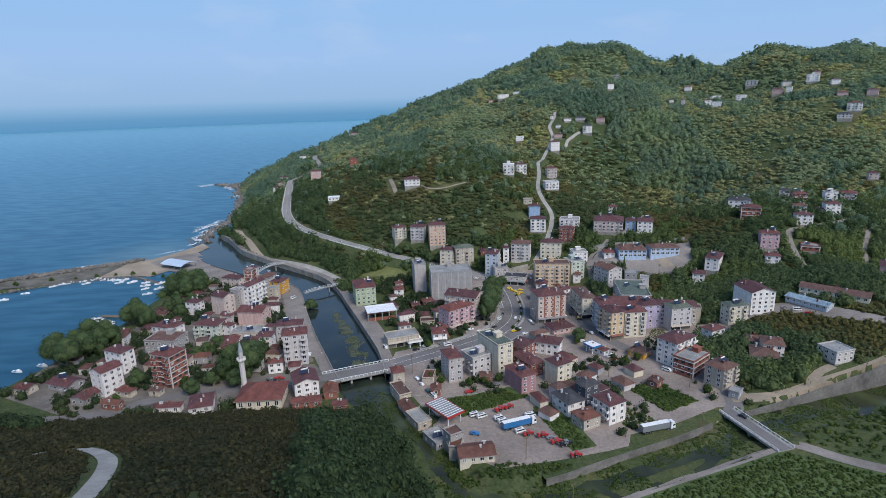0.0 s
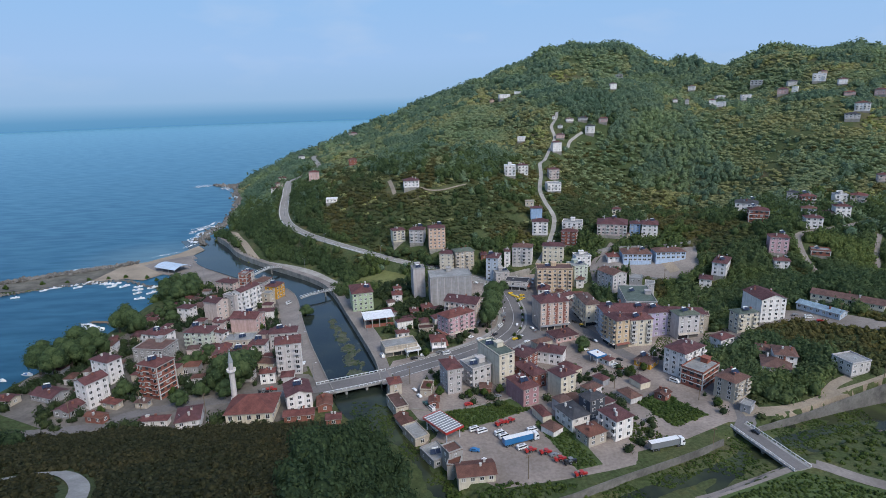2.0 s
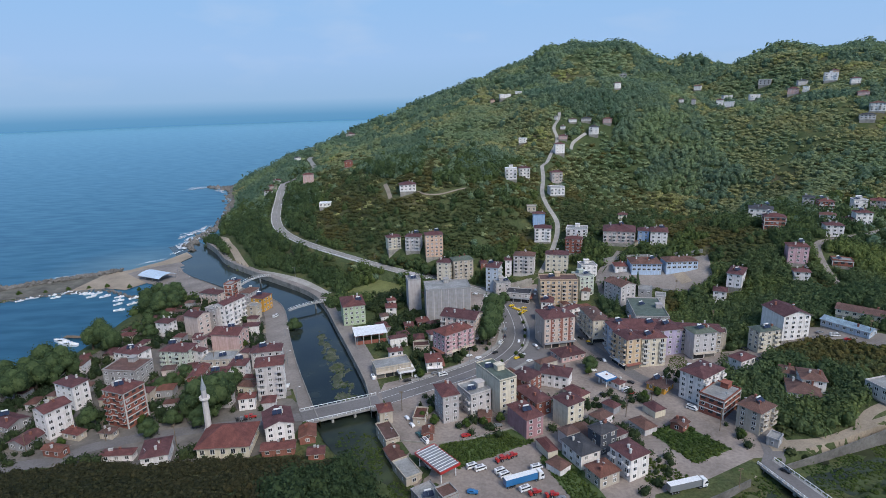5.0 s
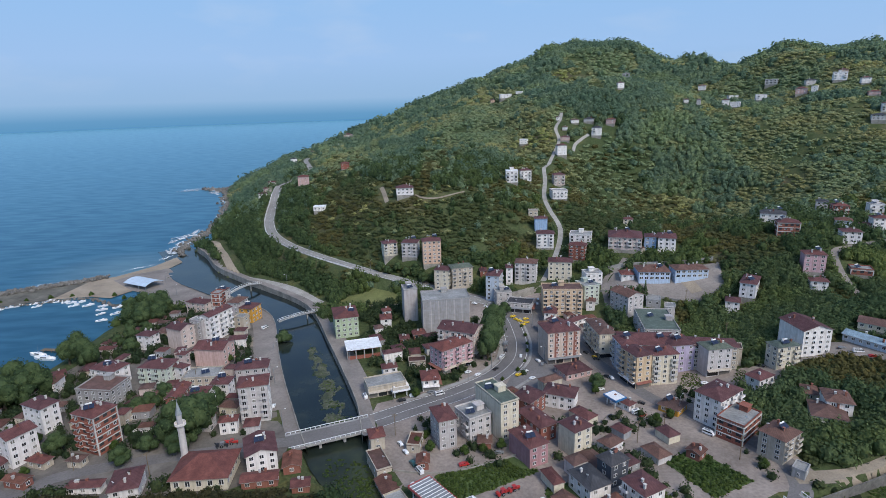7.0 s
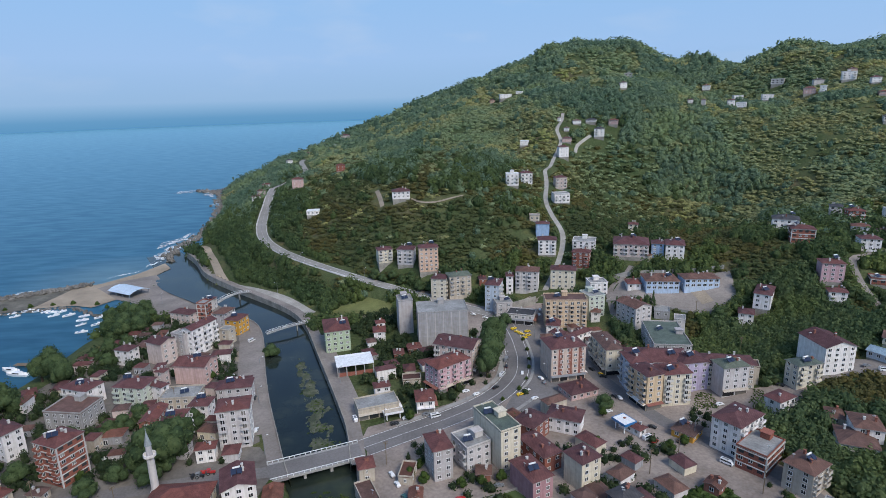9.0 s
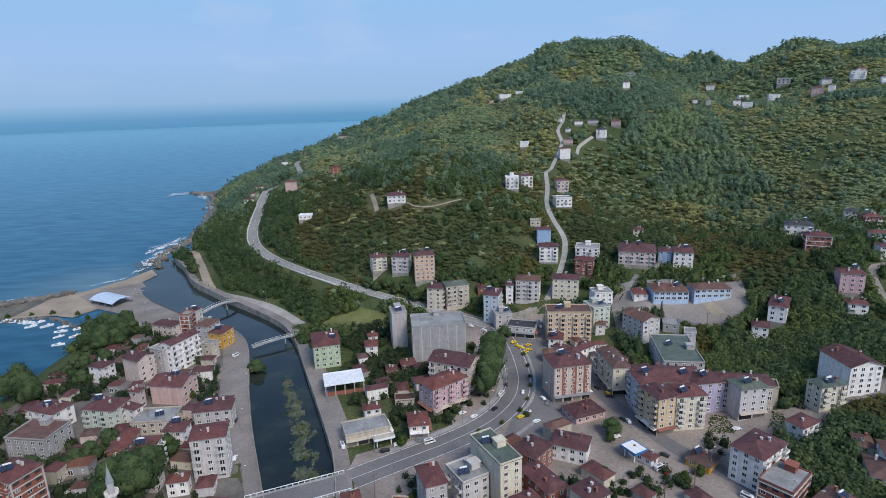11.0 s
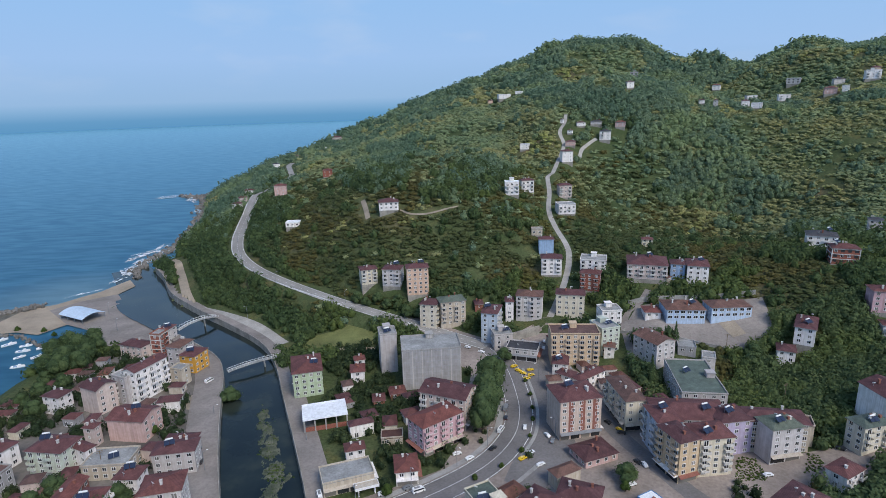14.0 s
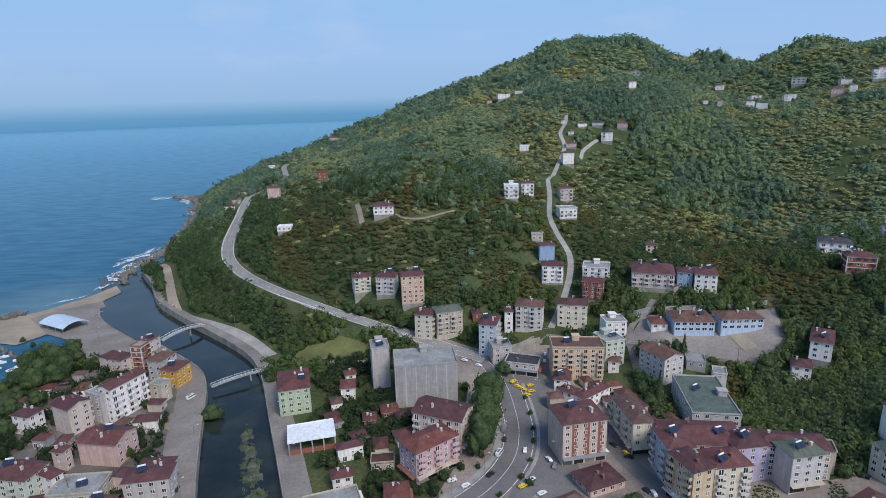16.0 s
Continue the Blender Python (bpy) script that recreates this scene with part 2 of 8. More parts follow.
def leaf_mat(name, stops, patch=None, scale=0.02):
    """Leaves: every leaf clump its own tint, drifts of tone over the slope, and shade between leaves painted in."""
    m, nt, b = nodes_of("leaves_" + name, 0.75, 0.0, 0.15)
    g = nt.nodes.new("ShaderNodeNewGeometry")
    r = ramp_node(nt, g.outputs["Random Per Island"], stops)
    c = r.outputs["Color"]
    if patch:
        n = noise_node(nt, scale, 5, "Object", 0.55)
        p = ramp_node(nt, n.outputs["Fac"], patch)
        c = mix_node(nt, "MULTIPLY", 1.0, c, p.outputs["Color"])
    # Shade between the leaves, put into the colour as dark noise patches.
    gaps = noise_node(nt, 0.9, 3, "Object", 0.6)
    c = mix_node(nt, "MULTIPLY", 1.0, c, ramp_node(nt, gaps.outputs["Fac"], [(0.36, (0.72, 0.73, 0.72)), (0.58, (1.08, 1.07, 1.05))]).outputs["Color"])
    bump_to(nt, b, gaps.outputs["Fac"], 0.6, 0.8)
    nt.links.new(c, b.inputs["Base Color"])
    tl, mx = nt.nodes.new("ShaderNodeBsdfTranslucent"), nt.nodes.new("ShaderNodeMixShader")
    mx.inputs["Fac"].default_value = 0.45
    nt.links.new(c, tl.inputs["Color"])
    nt.links.new(b.outputs[0], mx.inputs[1])
    nt.links.new(tl.outputs[0], mx.inputs[2])
    nt.links.new(mx.outputs[0], nt.nodes["Material Output"].inputs["Surface"])
    return m


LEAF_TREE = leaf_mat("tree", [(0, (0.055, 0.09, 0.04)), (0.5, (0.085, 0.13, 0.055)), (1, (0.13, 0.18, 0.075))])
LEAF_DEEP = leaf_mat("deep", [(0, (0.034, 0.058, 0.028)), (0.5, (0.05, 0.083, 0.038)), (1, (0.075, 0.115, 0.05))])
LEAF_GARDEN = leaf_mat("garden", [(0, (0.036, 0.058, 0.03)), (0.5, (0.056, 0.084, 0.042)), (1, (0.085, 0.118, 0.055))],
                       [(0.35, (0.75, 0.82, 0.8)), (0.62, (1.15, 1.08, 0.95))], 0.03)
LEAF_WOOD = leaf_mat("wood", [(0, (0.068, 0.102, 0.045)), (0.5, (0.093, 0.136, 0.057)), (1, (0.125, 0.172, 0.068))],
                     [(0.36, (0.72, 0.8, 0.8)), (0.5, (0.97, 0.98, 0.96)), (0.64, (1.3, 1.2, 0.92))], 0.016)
# Blue is raised here: aerial haze put into the leaf colour.
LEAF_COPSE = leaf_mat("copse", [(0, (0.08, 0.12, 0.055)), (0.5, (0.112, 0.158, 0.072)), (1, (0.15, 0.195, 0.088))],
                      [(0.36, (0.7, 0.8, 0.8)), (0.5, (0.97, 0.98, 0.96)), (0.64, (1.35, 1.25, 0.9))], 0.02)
# Paler, bluer copy of LEAF_WOOD: haze and sun are put into its colour.
LEAF_WOOD_HAZED = leaf_mat("wood_hazed", [(0, (0.145, 0.21, 0.14)), (0.5, (0.18, 0.25, 0.16)), (1, (0.22, 0.295, 0.175))],
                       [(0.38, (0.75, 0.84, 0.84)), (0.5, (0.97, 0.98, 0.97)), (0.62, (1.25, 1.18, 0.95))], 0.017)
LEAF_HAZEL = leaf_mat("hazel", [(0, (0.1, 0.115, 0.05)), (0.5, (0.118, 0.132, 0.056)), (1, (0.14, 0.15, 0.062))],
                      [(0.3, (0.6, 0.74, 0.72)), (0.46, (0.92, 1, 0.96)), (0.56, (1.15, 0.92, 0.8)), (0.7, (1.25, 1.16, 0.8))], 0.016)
# Hazel again, made paler: far sunlight and haze are in the colour.
LEAF_HAZEL_HAZED = leaf_mat("hazel_hazed", [(0, (0.28, 0.32, 0.17)), (0.5, (0.31, 0.35, 0.185)), (1, (0.345, 0.38, 0.195))],
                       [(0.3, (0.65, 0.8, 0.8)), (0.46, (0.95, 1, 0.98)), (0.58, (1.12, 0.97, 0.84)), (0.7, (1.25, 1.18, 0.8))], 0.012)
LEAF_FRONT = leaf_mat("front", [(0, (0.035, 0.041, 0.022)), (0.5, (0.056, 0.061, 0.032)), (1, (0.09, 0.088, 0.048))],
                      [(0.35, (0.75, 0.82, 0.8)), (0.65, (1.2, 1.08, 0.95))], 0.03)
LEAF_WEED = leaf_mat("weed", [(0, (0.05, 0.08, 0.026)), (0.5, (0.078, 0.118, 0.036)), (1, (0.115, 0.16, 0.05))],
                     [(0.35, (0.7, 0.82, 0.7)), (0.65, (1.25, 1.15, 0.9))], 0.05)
BARK = surface("bark", (0.09, 0.07, 0.052), 0.95, 3.0, 0.5, 0.3, 0.4)


def ground_mat():
    m, nt, b = nodes_of("hillside_soil_and_grass", 0.95, 0.0, 0.1)
    big = noise_node(nt, 0.012, 6)
    mid = noise_node(nt, 0.09, 6)
    fine = noise_node(nt, 0.8, 5)
    c1 = ramp_node(nt, big.outputs["Fac"], [(0.35, (0.055, 0.075, 0.032)), (0.55, (0.08, 0.095, 0.042)), (0.7, (0.13, 0.11, 0.06))])
    c2 = ramp_node(nt, mid.outputs["Fac"], [(0.35, (0.7, 0.8, 0.7)), (0.55, (1, 1, 1)), (0.75, (1.6, 1.2, 0.95))])
    c3 = ramp_node(nt, fine.outputs["Fac"], [(0.3, (0.6, 0.6, 0.6)), (0.65, (1.2, 1.2, 1.2))])
    c = mix_node(nt, "MULTIPLY", 1.0, c1.outputs["Color"], c2.outputs["Color"])
    c = mix_node(nt, "MULTIPLY", 1.0, c, c3.outputs["Color"])
    nt.links.new(c, b.inputs["Base Color"])
    bump_to(nt, b, fine.outputs["Fac"], 0.5, 0.4)
    return m


GROUND = ground_mat()


def sea_mat():
    """Water: the blue of the depths below a mirror that strengthens towards the horizon."""
    m = bpy.data.materials.new("sea_water")
    m.use_nodes = True
    nt = m.node_tree
    nt.nodes.remove(nt.nodes["Principled BSDF"])
    tc = nt.nodes.new("ShaderNodeTexCoord")

    def waves(turn, sx, sy, detail):
        mp, n = nt.nodes.new("ShaderNodeMapping"), nt.nodes.new("ShaderNodeTexNoise")
        mp.inputs["Rotation"].default_value, mp.inputs["Scale"].default_value = (0, 0, radians(turn)), (sx, sy, 1.0)
        n.inputs["Scale"].default_value, n.inputs["Detail"].default_value = 1.0, detail
        nt.links.new(tc.outputs["Object"], mp.inputs["Vector"])
        nt.links.new(mp.outputs["Vector"], n.inputs["Vector"])
        return n.outputs["Fac"]

    chop, swell, drift = waves(-24, 0.03, 0.11, 7), waves(-14, 0.006, 0.035, 5), noise_node(nt, 0.005, 5).outputs["Fac"]
    c = ramp_node(nt, drift, [(0.3, (0.012, 0.058, 0.102)), (0.7, (0.019, 0.078, 0.132))]).outputs["Color"]
    # Light and dark sides of waves are painted on; the surface stays flat.
    c = mix_node(nt, "MULTIPLY", 1.0, c, ramp_node(nt, chop, [(0.38, (0.72, 0.78, 0.82)), (0.62, (1.25, 1.2, 1.16))]).outputs["Color"])
    c = mix_node(nt, "MULTIPLY", 1.0, c, ramp_node(nt, swell, [(0.36, (0.8, 0.85, 0.9)), (0.62, (1.12, 1.1, 1.06))]).outputs["Color"])
    # sand stirred up off the beach
    far = nt.nodes.new("ShaderNodeVectorMath")
    far.operation = "DISTANCE"
    far.inputs[1].default_value = (-272, 522, 0)
    nt.links.new(tc.outputs["Object"], far.inputs[0])
    plume = nt.nodes.new("ShaderNodeMapRange")
    plume.inputs["From Min"].default_value, plume.inputs["From Max"].default_value, plume.inputs["To Max"].default_value = 75.0, 12.0, 0.7
    nt.links.new(far.outputs["Value"], plume.inputs["Value"])
    c = mix_node(nt, "MIX", plume.outputs["Result"], c, (0.12, 0.18, 0.19))
    body, mirror, mx, fr = (nt.nodes.new(k) for k in ("ShaderNodeBsdfDiffuse", "ShaderNodeBsdfGlossy", "ShaderNodeMixShader", "ShaderNodeFresnel"))
    nt.links.new(c, body.inputs["Color"])
    mirror.inputs["Roughness"].default_value = 0.34
    # Wave glints are put into the mirror's tint by the same pattern.
    tint = ramp_node(nt, chop, [(0.38, (0.5, 0.78, 0.87)), (0.62, (0.64, 0.93, 0.98))])
    nt.links.new(tint.outputs["Color"], mirror.inputs["Color"])
    fr.inputs["IOR"].default_value = 1.33
    nt.links.new(fr.outputs[0], mx.inputs["Fac"])
    nt.links.new(body.outputs[0], mx.inputs[1])
    nt.links.new(mirror.outputs[0], mx.inputs[2])
    nt.links.new(mx.outputs[0], nt.nodes["Material Output"].inputs["Surface"])
    return m


SEA = sea_mat()


def river_mat():
    m, nt, b = nodes_of("river_water", 0.1, 0.0, 0.38)
    b.inputs["IOR"].default_value = 1.33
    n = noise_node(nt, 0.05, 6)
    f = noise_node(nt, 0.9, 4)
    c = ramp_node(nt, n.outputs["Fac"], [(0.32, (0.008, 0.014, 0.016)), (0.5, (0.014, 0.022, 0.022)), (0.68, (0.034, 0.042, 0.032))])
    # weedy and silted above the road bridge
    tc, sep, up = nt.nodes.new("ShaderNodeTexCoord"), nt.nodes.new("ShaderNodeSeparateXYZ"), nt.nodes.new("ShaderNodeMapRange")
    nt.links.new(tc.outputs["Object"], sep.inputs[0])
    nt.links.new(sep.outputs["Y"], up.inputs["Value"])
    up.inputs["From Min"].default_value, up.inputs["From Max"].default_value = 262.0, 225.0
    silt = ramp_node(nt, n.outputs["Fac"], [(0.35, (0.018, 0.022, 0.014)), (0.5, (0.035, 0.042, 0.02)), (0.65, (0.06, 0.075, 0.028))])
    nt.links.new(mix_node(nt, "MIX", up.outputs["Result"], c.outputs["Color"], silt.outputs["Color"]), b.inputs["Base Color"])
    bump_to(nt, b, f.outputs["Fac"], 0.12, 0.1)
    return m


RIVER_WATER = river_mat()
FIELD = surface("green_field", (0.08, 0.115, 0.04), 0.95, 1.4, 0.06, 0.35, 0.4)
YARD = surface("worn_yard", (0.165, 0.148, 0.13), 0.95, 0.7, 0.06, 0.45, 0.2)
GRAVEL = surface("pale_gravel", (0.36, 0.34, 0.31), 0.95, 1.8, 0.15, 0.25, 0.2)


# ---------- the lie of the land ----------
def sm(a, b, v):
    u = np.clip((v - a) / (b - a), 0, 1)
    return u * u * (3 - 2 * u)


MOUNDS = []


def mound(x, y, r, h):
    """A broad rise (or hollow) of the hills, h metres high and about r metres wide."""
    MOUNDS.append((x, y, r, h))


mound(-380, 580, 160, -15.2)
mound(-380, 710, 160, -20.2)
mound(-380, 840, 160, -30.9)
mound(-380, 970, 160, -6.2)
mound(-380, 1100, 160, -39.2)
mound(-380, 1230, 160, -17.2)
mound(-380, 1360, 160, -16.8)
mound(-380, 1490, 160, -27.3)
mound(-250, 580, 160, 8.5)
mound(-250, 710, 160, -2.6)
mound(-250, 840, 160, 8.4)
mound(-250, 970, 160, 26.9)
mound(-250, 1100, 160, 49.5)
mound(-250, 1230, 160, 6.8)
mound(-250, 1360, 160, 10.3)
mound(-250, 1490, 160, 7.9)
mound(-120, 450, 160, -2.6)
mound(-120, 580, 160, -24.7)
mound(-120, 710, 160, 22.5)
mound(-120, 840, 160, 30.0)
mound(-120, 970, 160, -20.7)
mound(-120, 1100, 160, -21.0)
mound(-120, 1230, 160, 38.1)
mound(-120, 1360, 160, 5.3)
mound(-120, 1490, 160, -2.3)
mound(10, 450, 160, -32.5)
mound(10, 580, 160, 111.7)
mound(10, 710, 160, -22.4)
mound(10, 840, 160, -1.8)
mound(10, 970, 160, 76.3)
mound(10, 1100, 160, 31.3)
mound(10, 1230, 160, 39.8)
mound(10, 1360, 160, 33.6)
mound(10, 1490, 160, 13.3)
mound(140, 450, 160, 2.0)
mound(140, 580, 160, -38.8)
mound(140, 710, 160, 51.3)
mound(140, 840, 160, 21.4)
mound(140, 970, 160, -19.2)
mound(140, 1100, 160, 31.4)
mound(140, 1230, 160, 25.5)
mound(140, 1360, 160, 33.2)
mound(140, 1490, 160, 32.2)
mound(270, 450, 160, 67.6)
mound(270, 580, 160, -68.6)
mound(270, 710, 160, -16.6)
mound(270, 840, 160, 100.9)
mound(270, 970, 160, 47.4)
mound(270, 1100, 160, 28.9)
mound(270, 1230, 160, 92.9)
mound(270, 1360, 160, 35.7)
mound(270, 1490, 160, 20.2)
mound(400, 450, 160, -35.9)
mound(400, 580, 160, 68.5)
mound(400, 710, 160, 71.0)
mound(400, 840, 160, -84.9)
mound(400, 970, 160, 4.5)
mound(400, 1100, 160, 41.2)
mound(400, 1230, 160, 69.1)
mound(400, 1360, 160, 43.6)
mound(400, 1490, 160, 17.2)
mound(530, 450, 160, 6.0)
mound(530, 580, 160, -27.9)
mound(530, 710, 160, 10.6)
mound(530, 840, 160, 101.9)
mound(530, 970, 160, 91.3)
mound(530, 1100, 160, 20.9)
mound(530, 1230, 160, -5.8)
mound(530, 1360, 160, 47.6)
mound(530, 1490, 160, 43.9)
mound(660, 450, 160, 46.1)
mound(660, 580, 160, 31.2)
mound(660, 710, 160, 37.1)
mound(660, 840, 160, 28.6)
mound(660, 970, 160, -16.7)
mound(660, 1100, 160, 75.9)
mound(660, 1230, 160, 6.2)
mound(660, 1360, 160, 36.0)
mound(660, 1490, 160, 45.6)
mound(790, 450, 160, 10.0)
mound(790, 580, 160, 7.2)
mound(790, 710, 160, 15.1)
mound(790, 840, 160, 10.0)
mound(790, 970, 160, -0.6)
mound(790, 1100, 160, 83.2)
mound(790, 1230, 160, 37.0)
mound(790, 1360, 160, 47.5)
mound(790, 1490, 160, 27.7)
mound(920, 450, 160, 53.4)
mound(920, 580, 160, 48.4)
mound(920, 710, 160, 58.3)
mound(920, 840, 160, 148.7)
mound(920, 970, 160, 84.7)
mound(920, 1100, 160, -14.7)
mound(920, 1230, 160, 51.9)
mound(920, 1360, 160, 91.5)
mound(920, 1490, 160, 29.4)
mound(330, 330, 110, -14.0)
mound(420, 220, 110, 10.9)
mound(500, 380, 110, 45.3)
mound(650, 500, 110, 17.2)
mound(230, 330, 110, -6.2)
# knolls and saddles of the skyline
mound(-48, 1248, 38, 3.0)
mound(48, 1224, 38, -3.0)
mound(72, 1200, 38, 8.7)
mound(120, 1224, 38, -4.6)
mound(168, 1248, 38, -7.5)
mound(192, 1224, 38, -4.4)
mound(240, 1248, 38, -9.3)
mound(264, 1224, 38, -7.1)
mound(288, 1224, 38, -6.8)
mound(312, 1248, 38, -12.6)
mound(336, 1224, 38, -9.6)
mound(336, 1200, 38, -9.3)
mound(384, 1176, 38, -5.5)
mound(408, 1200, 38, -11.0)
mound(432, 1152, 38, -10.1)
mound(432, 1128, 38, -6.6)
mound(432, 1080, 38, 2.0)
mound(456, 1056, 38, 2.4)
mound(480, 1032, 38, -12.8)
mound(480, 1008, 38, -7.4)
mound(504, 984, 38, -3.1)
mound(552, 1008, 38, 4.2)
mound(576, 1008, 38, 7.1)
mound(576, 960, 38, -8.9)
mound(552, 912, 38, -8.7)
mound(576, 888, 38, -13.4)
mound(576, 864, 38, -2.2)
mound(216, 1200, 38, 11.2)
mound(240, 1176, 38, -4.5)
mound(288, 1272, 38, 14.7)
mound(288, 1176, 38, -9.2)
mound(384, 1248, 38, -4.5)
mound(384, 1128, 38, -5.9)
mound(408, 1104, 38, -5.2)
mound(456, 1080, 38, 6.3)
mound(480, 1080, 38, -2.3)
mound(504, 1080, 38, -8.5)
mound(528, 1056, 38, -2.5)
mound(528, 1032, 38, -5.0)
mound(576, 984, 38, -6.3)
mound(528, 840, 38, -3.0)
mound(312, 1272, 38, -18.8)
mound(336, 1272, 38, 7.7)
mound(432, 1272, 38, -6.1)
mound(456, 1248, 38, -4.8)
mound(816, 1296, 38, -5.4)
mound(864, 1320, 38, -4.9)
mound(792, 1152, 38, 2.6)
mound(432, 1224, 38, -4.9)
mound(480, 1056, 38, -4.0)
mound(528, 864, 38, -3.0)
mound(768, 1200, 38, -3.3)
mound(192, 1200, 38, -4.3)
mound(696, 1128, 38, -2.3)
mound(720, 1104, 38, -3.0)
mound(792, 1128, 38, 2.5)
mound(240, 1272, 38, -2.7)
mound(768, 1224, 38, -3.1)
mound(576, 936, 38, -2.5)
mound(744, 1128, 38, -2.1)
mound(216, 1176, 38, -2.4)
mound(816, 1272, 38, -2.2)
MOUNDS = np.array(MOUNDS, float)


def plain(x, y):
    """The town's flat, its gentle rise inland, and the nut-grove slope in front of it."""
    z = 4.7 + 0.06 * np.maximum(0, y - 350) * sm(620, 470, y) * sm(-75, -25, x)
    z = z + 11 * sm(345, 400, y) * sm(80, 125, x)
    z = z + 0.085 * np.maximum(0, x - 112) * sm(205, 250, y) * sm(360, 320, y)
    edge = np.interp(y, [0, 115, 165, 192, 217, 240], [25, 5, -7, -11, -24, -40])
    return z + 0.43 * np.maximum(0, 217 + 4.5 * sm(-150, -130, x) - np.maximum(y, -60)) * sm(-2, 38, edge - x)


def hills(x, y):
    fade = 1 - (1 - sm(375, 455, y)) * (1 - sm(130, 230, x))
    z = 0 * x
    for mx, my, r, h in MOUNDS:
        z = z + h * np.exp(-((x - mx) ** 2 + (y - my) ** 2) / r**2)
    return fade * z


def to_line(x, y, pts):
    """How far points are from a bent line, and how far along it (0 to 1 a leg)."""
    best, along = np.full(np.shape(x), 1e9), np.zeros(np.shape(x))
    for k, (a, b) in enumerate(zip(pts[:-1], pts[1:])):
        dx, dy = b[0] - a[0], b[1] - a[1]
        s = np.clip(((x - a[0]) * dx + (y - a[1]) * dy) / (dx * dx + dy * dy), 0, 1)
        d = np.hypot(x - a[0] - s * dx, y - a[1] - s * dy)
        along = np.where(d < best, k + s, along)
        best = np.minimum(best, d)
    return best, along


def inside(x, y, poly):
    hit = np.zeros(np.shape(x), bool)
    for a, b in zip(poly, poly[1:] + poly[:1]):
        with np.errstate(divide="ignore", invalid="ignore"):
            cross = (a[1] > y) != (b[1] > y)
            xs = (b[0] - a[0]) * (y - a[1]) / (b[1] - a[1] + 1e-12) + a[0]
        hit ^= cross & (x < xs)
    return hit


# shore: breakwater, harbour basin, beach, the foot of the cliffs
SHORE = [(-250, -600), (-245, 100), (-232, 215), (-221, 256), (-215, 281), (-208, 326), (-205, 355), (-207, 382), (-203, 402), (-222, 427),
         (-257, 447), (-285, 440), (-313, 428), (-345, 409), (-420, 370), (-428, 384), (-359, 441), (-327, 462), (-291, 484), (-266, 502),
         (-250, 530), (-243, 561), (-252, 614), (-252, 659), (-264, 732), (-289, 823), (-335, 942), (-360, 985), (-345, 1080),
         (-330, 1200), (-300, 1350), (-250, 1600), (3000, 3000), (3000, -600)]
# the river, from the sea up past the town and round into its upper course: x, y, half width
RIVER = [(-258, 590, 14), (-226, 545, 16), (-200, 500, 17), (-165, 465, 15), (-130, 434, 14), (-103, 408, 13), (-89, 384, 13), (-75, 345, 14),
         (-62, 310, 14.5), (-48.5, 275, 13.8), (-43, 258, 12.3), (-37, 242, 10.5), (-28, 225, 8), (-11, 200, 6.5), (-2, 178, 6), (12, 163, 6), (35, 165, 6.5),
         (62, 175, 8), (95, 188, 9), (117, 199, 9), (145, 210, 8), (190, 224, 8), (260, 240, 8), (500, 250, 8), (900, 200, 8)]
# the coast road: x, y, height
COAST_ROAD = [(33, 398, 6.6), (16, 410, 7.4), (-2, 422, 9), (-18, 431, 10.5), (-42, 444, 13.5), (-64, 457, 16.2), (-97, 482, 19.4), (-125, 511, 21),
              (-148, 548, 21.8), (-165, 594, 22.5), (-178, 644, 23.5), (-188, 690, 26), (-199, 740, 30.5), (-204, 775, 34)]
UPPER_ROAD = [(-204, 775, 34), (-190, 785, 39), (-178, 800, 44), (-174, 822, 48), (-185, 860, 50), (-205, 930, 50), (-215, 990, 48)]
HILL_LANE = [(70, 420, 13.5), (76, 433, 16.5), (84, 450, 23), (91, 470, 30), (94, 489, 36), (92, 521, 43), (93, 552, 49), (102, 600, 56.5), (107, 636, 64),
             (113, 645, 66), (122, 669, 73), (136, 707, 86), (137, 734, 98), (146, 754, 107), (151, 772, 115)]


def smooth_line(pts, step=4.0):
    """A bent line rounded off (Catmull-Rom), with points every few metres."""
    p = np.array(pts, float)
    p = np.vstack([2 * p[0] - p[1], p, 2 * p[-1] - p[-2]])
    out = []
    for k in range(1, len(p) - 2):
        a, b, c, d = p[k - 1 : k + 3]
        n = max(1, int(np.linalg.norm(c[:2] - b[:2]) / step))
        for s in np.arange(n) / n:
            out.append(0.5 * (2 * b + (c - a) * s + (2 * a - 5 * b + 4 * c - d) * s * s + (3 * b - a - 3 * c + d) * s**3))
    return np.array(out + [p[-2]])


COAST_ROAD, UPPER_ROAD, HILL_LANE = smooth_line(COAST_ROAD), smooth_line(UPPER_ROAD), smooth_line(HILL_LANE)
RIVER = smooth_line(RIVER, 8.0)
RIVER_LEVEL = np.where(RIVER[:, 1] > 216, np.interp(RIVER[:, 1], [420, 540], [1.7, 0.06]), np.interp(RIVER[:, 0], [-12, 60, 140], [1.7, 2.1, 2.5]))
RIVER_LEVEL[np.argmin(RIVER[:, 1]) :] = np.maximum.accumulate(RIVER_LEVEL[np.argmin(RIVER[:, 1]) :])


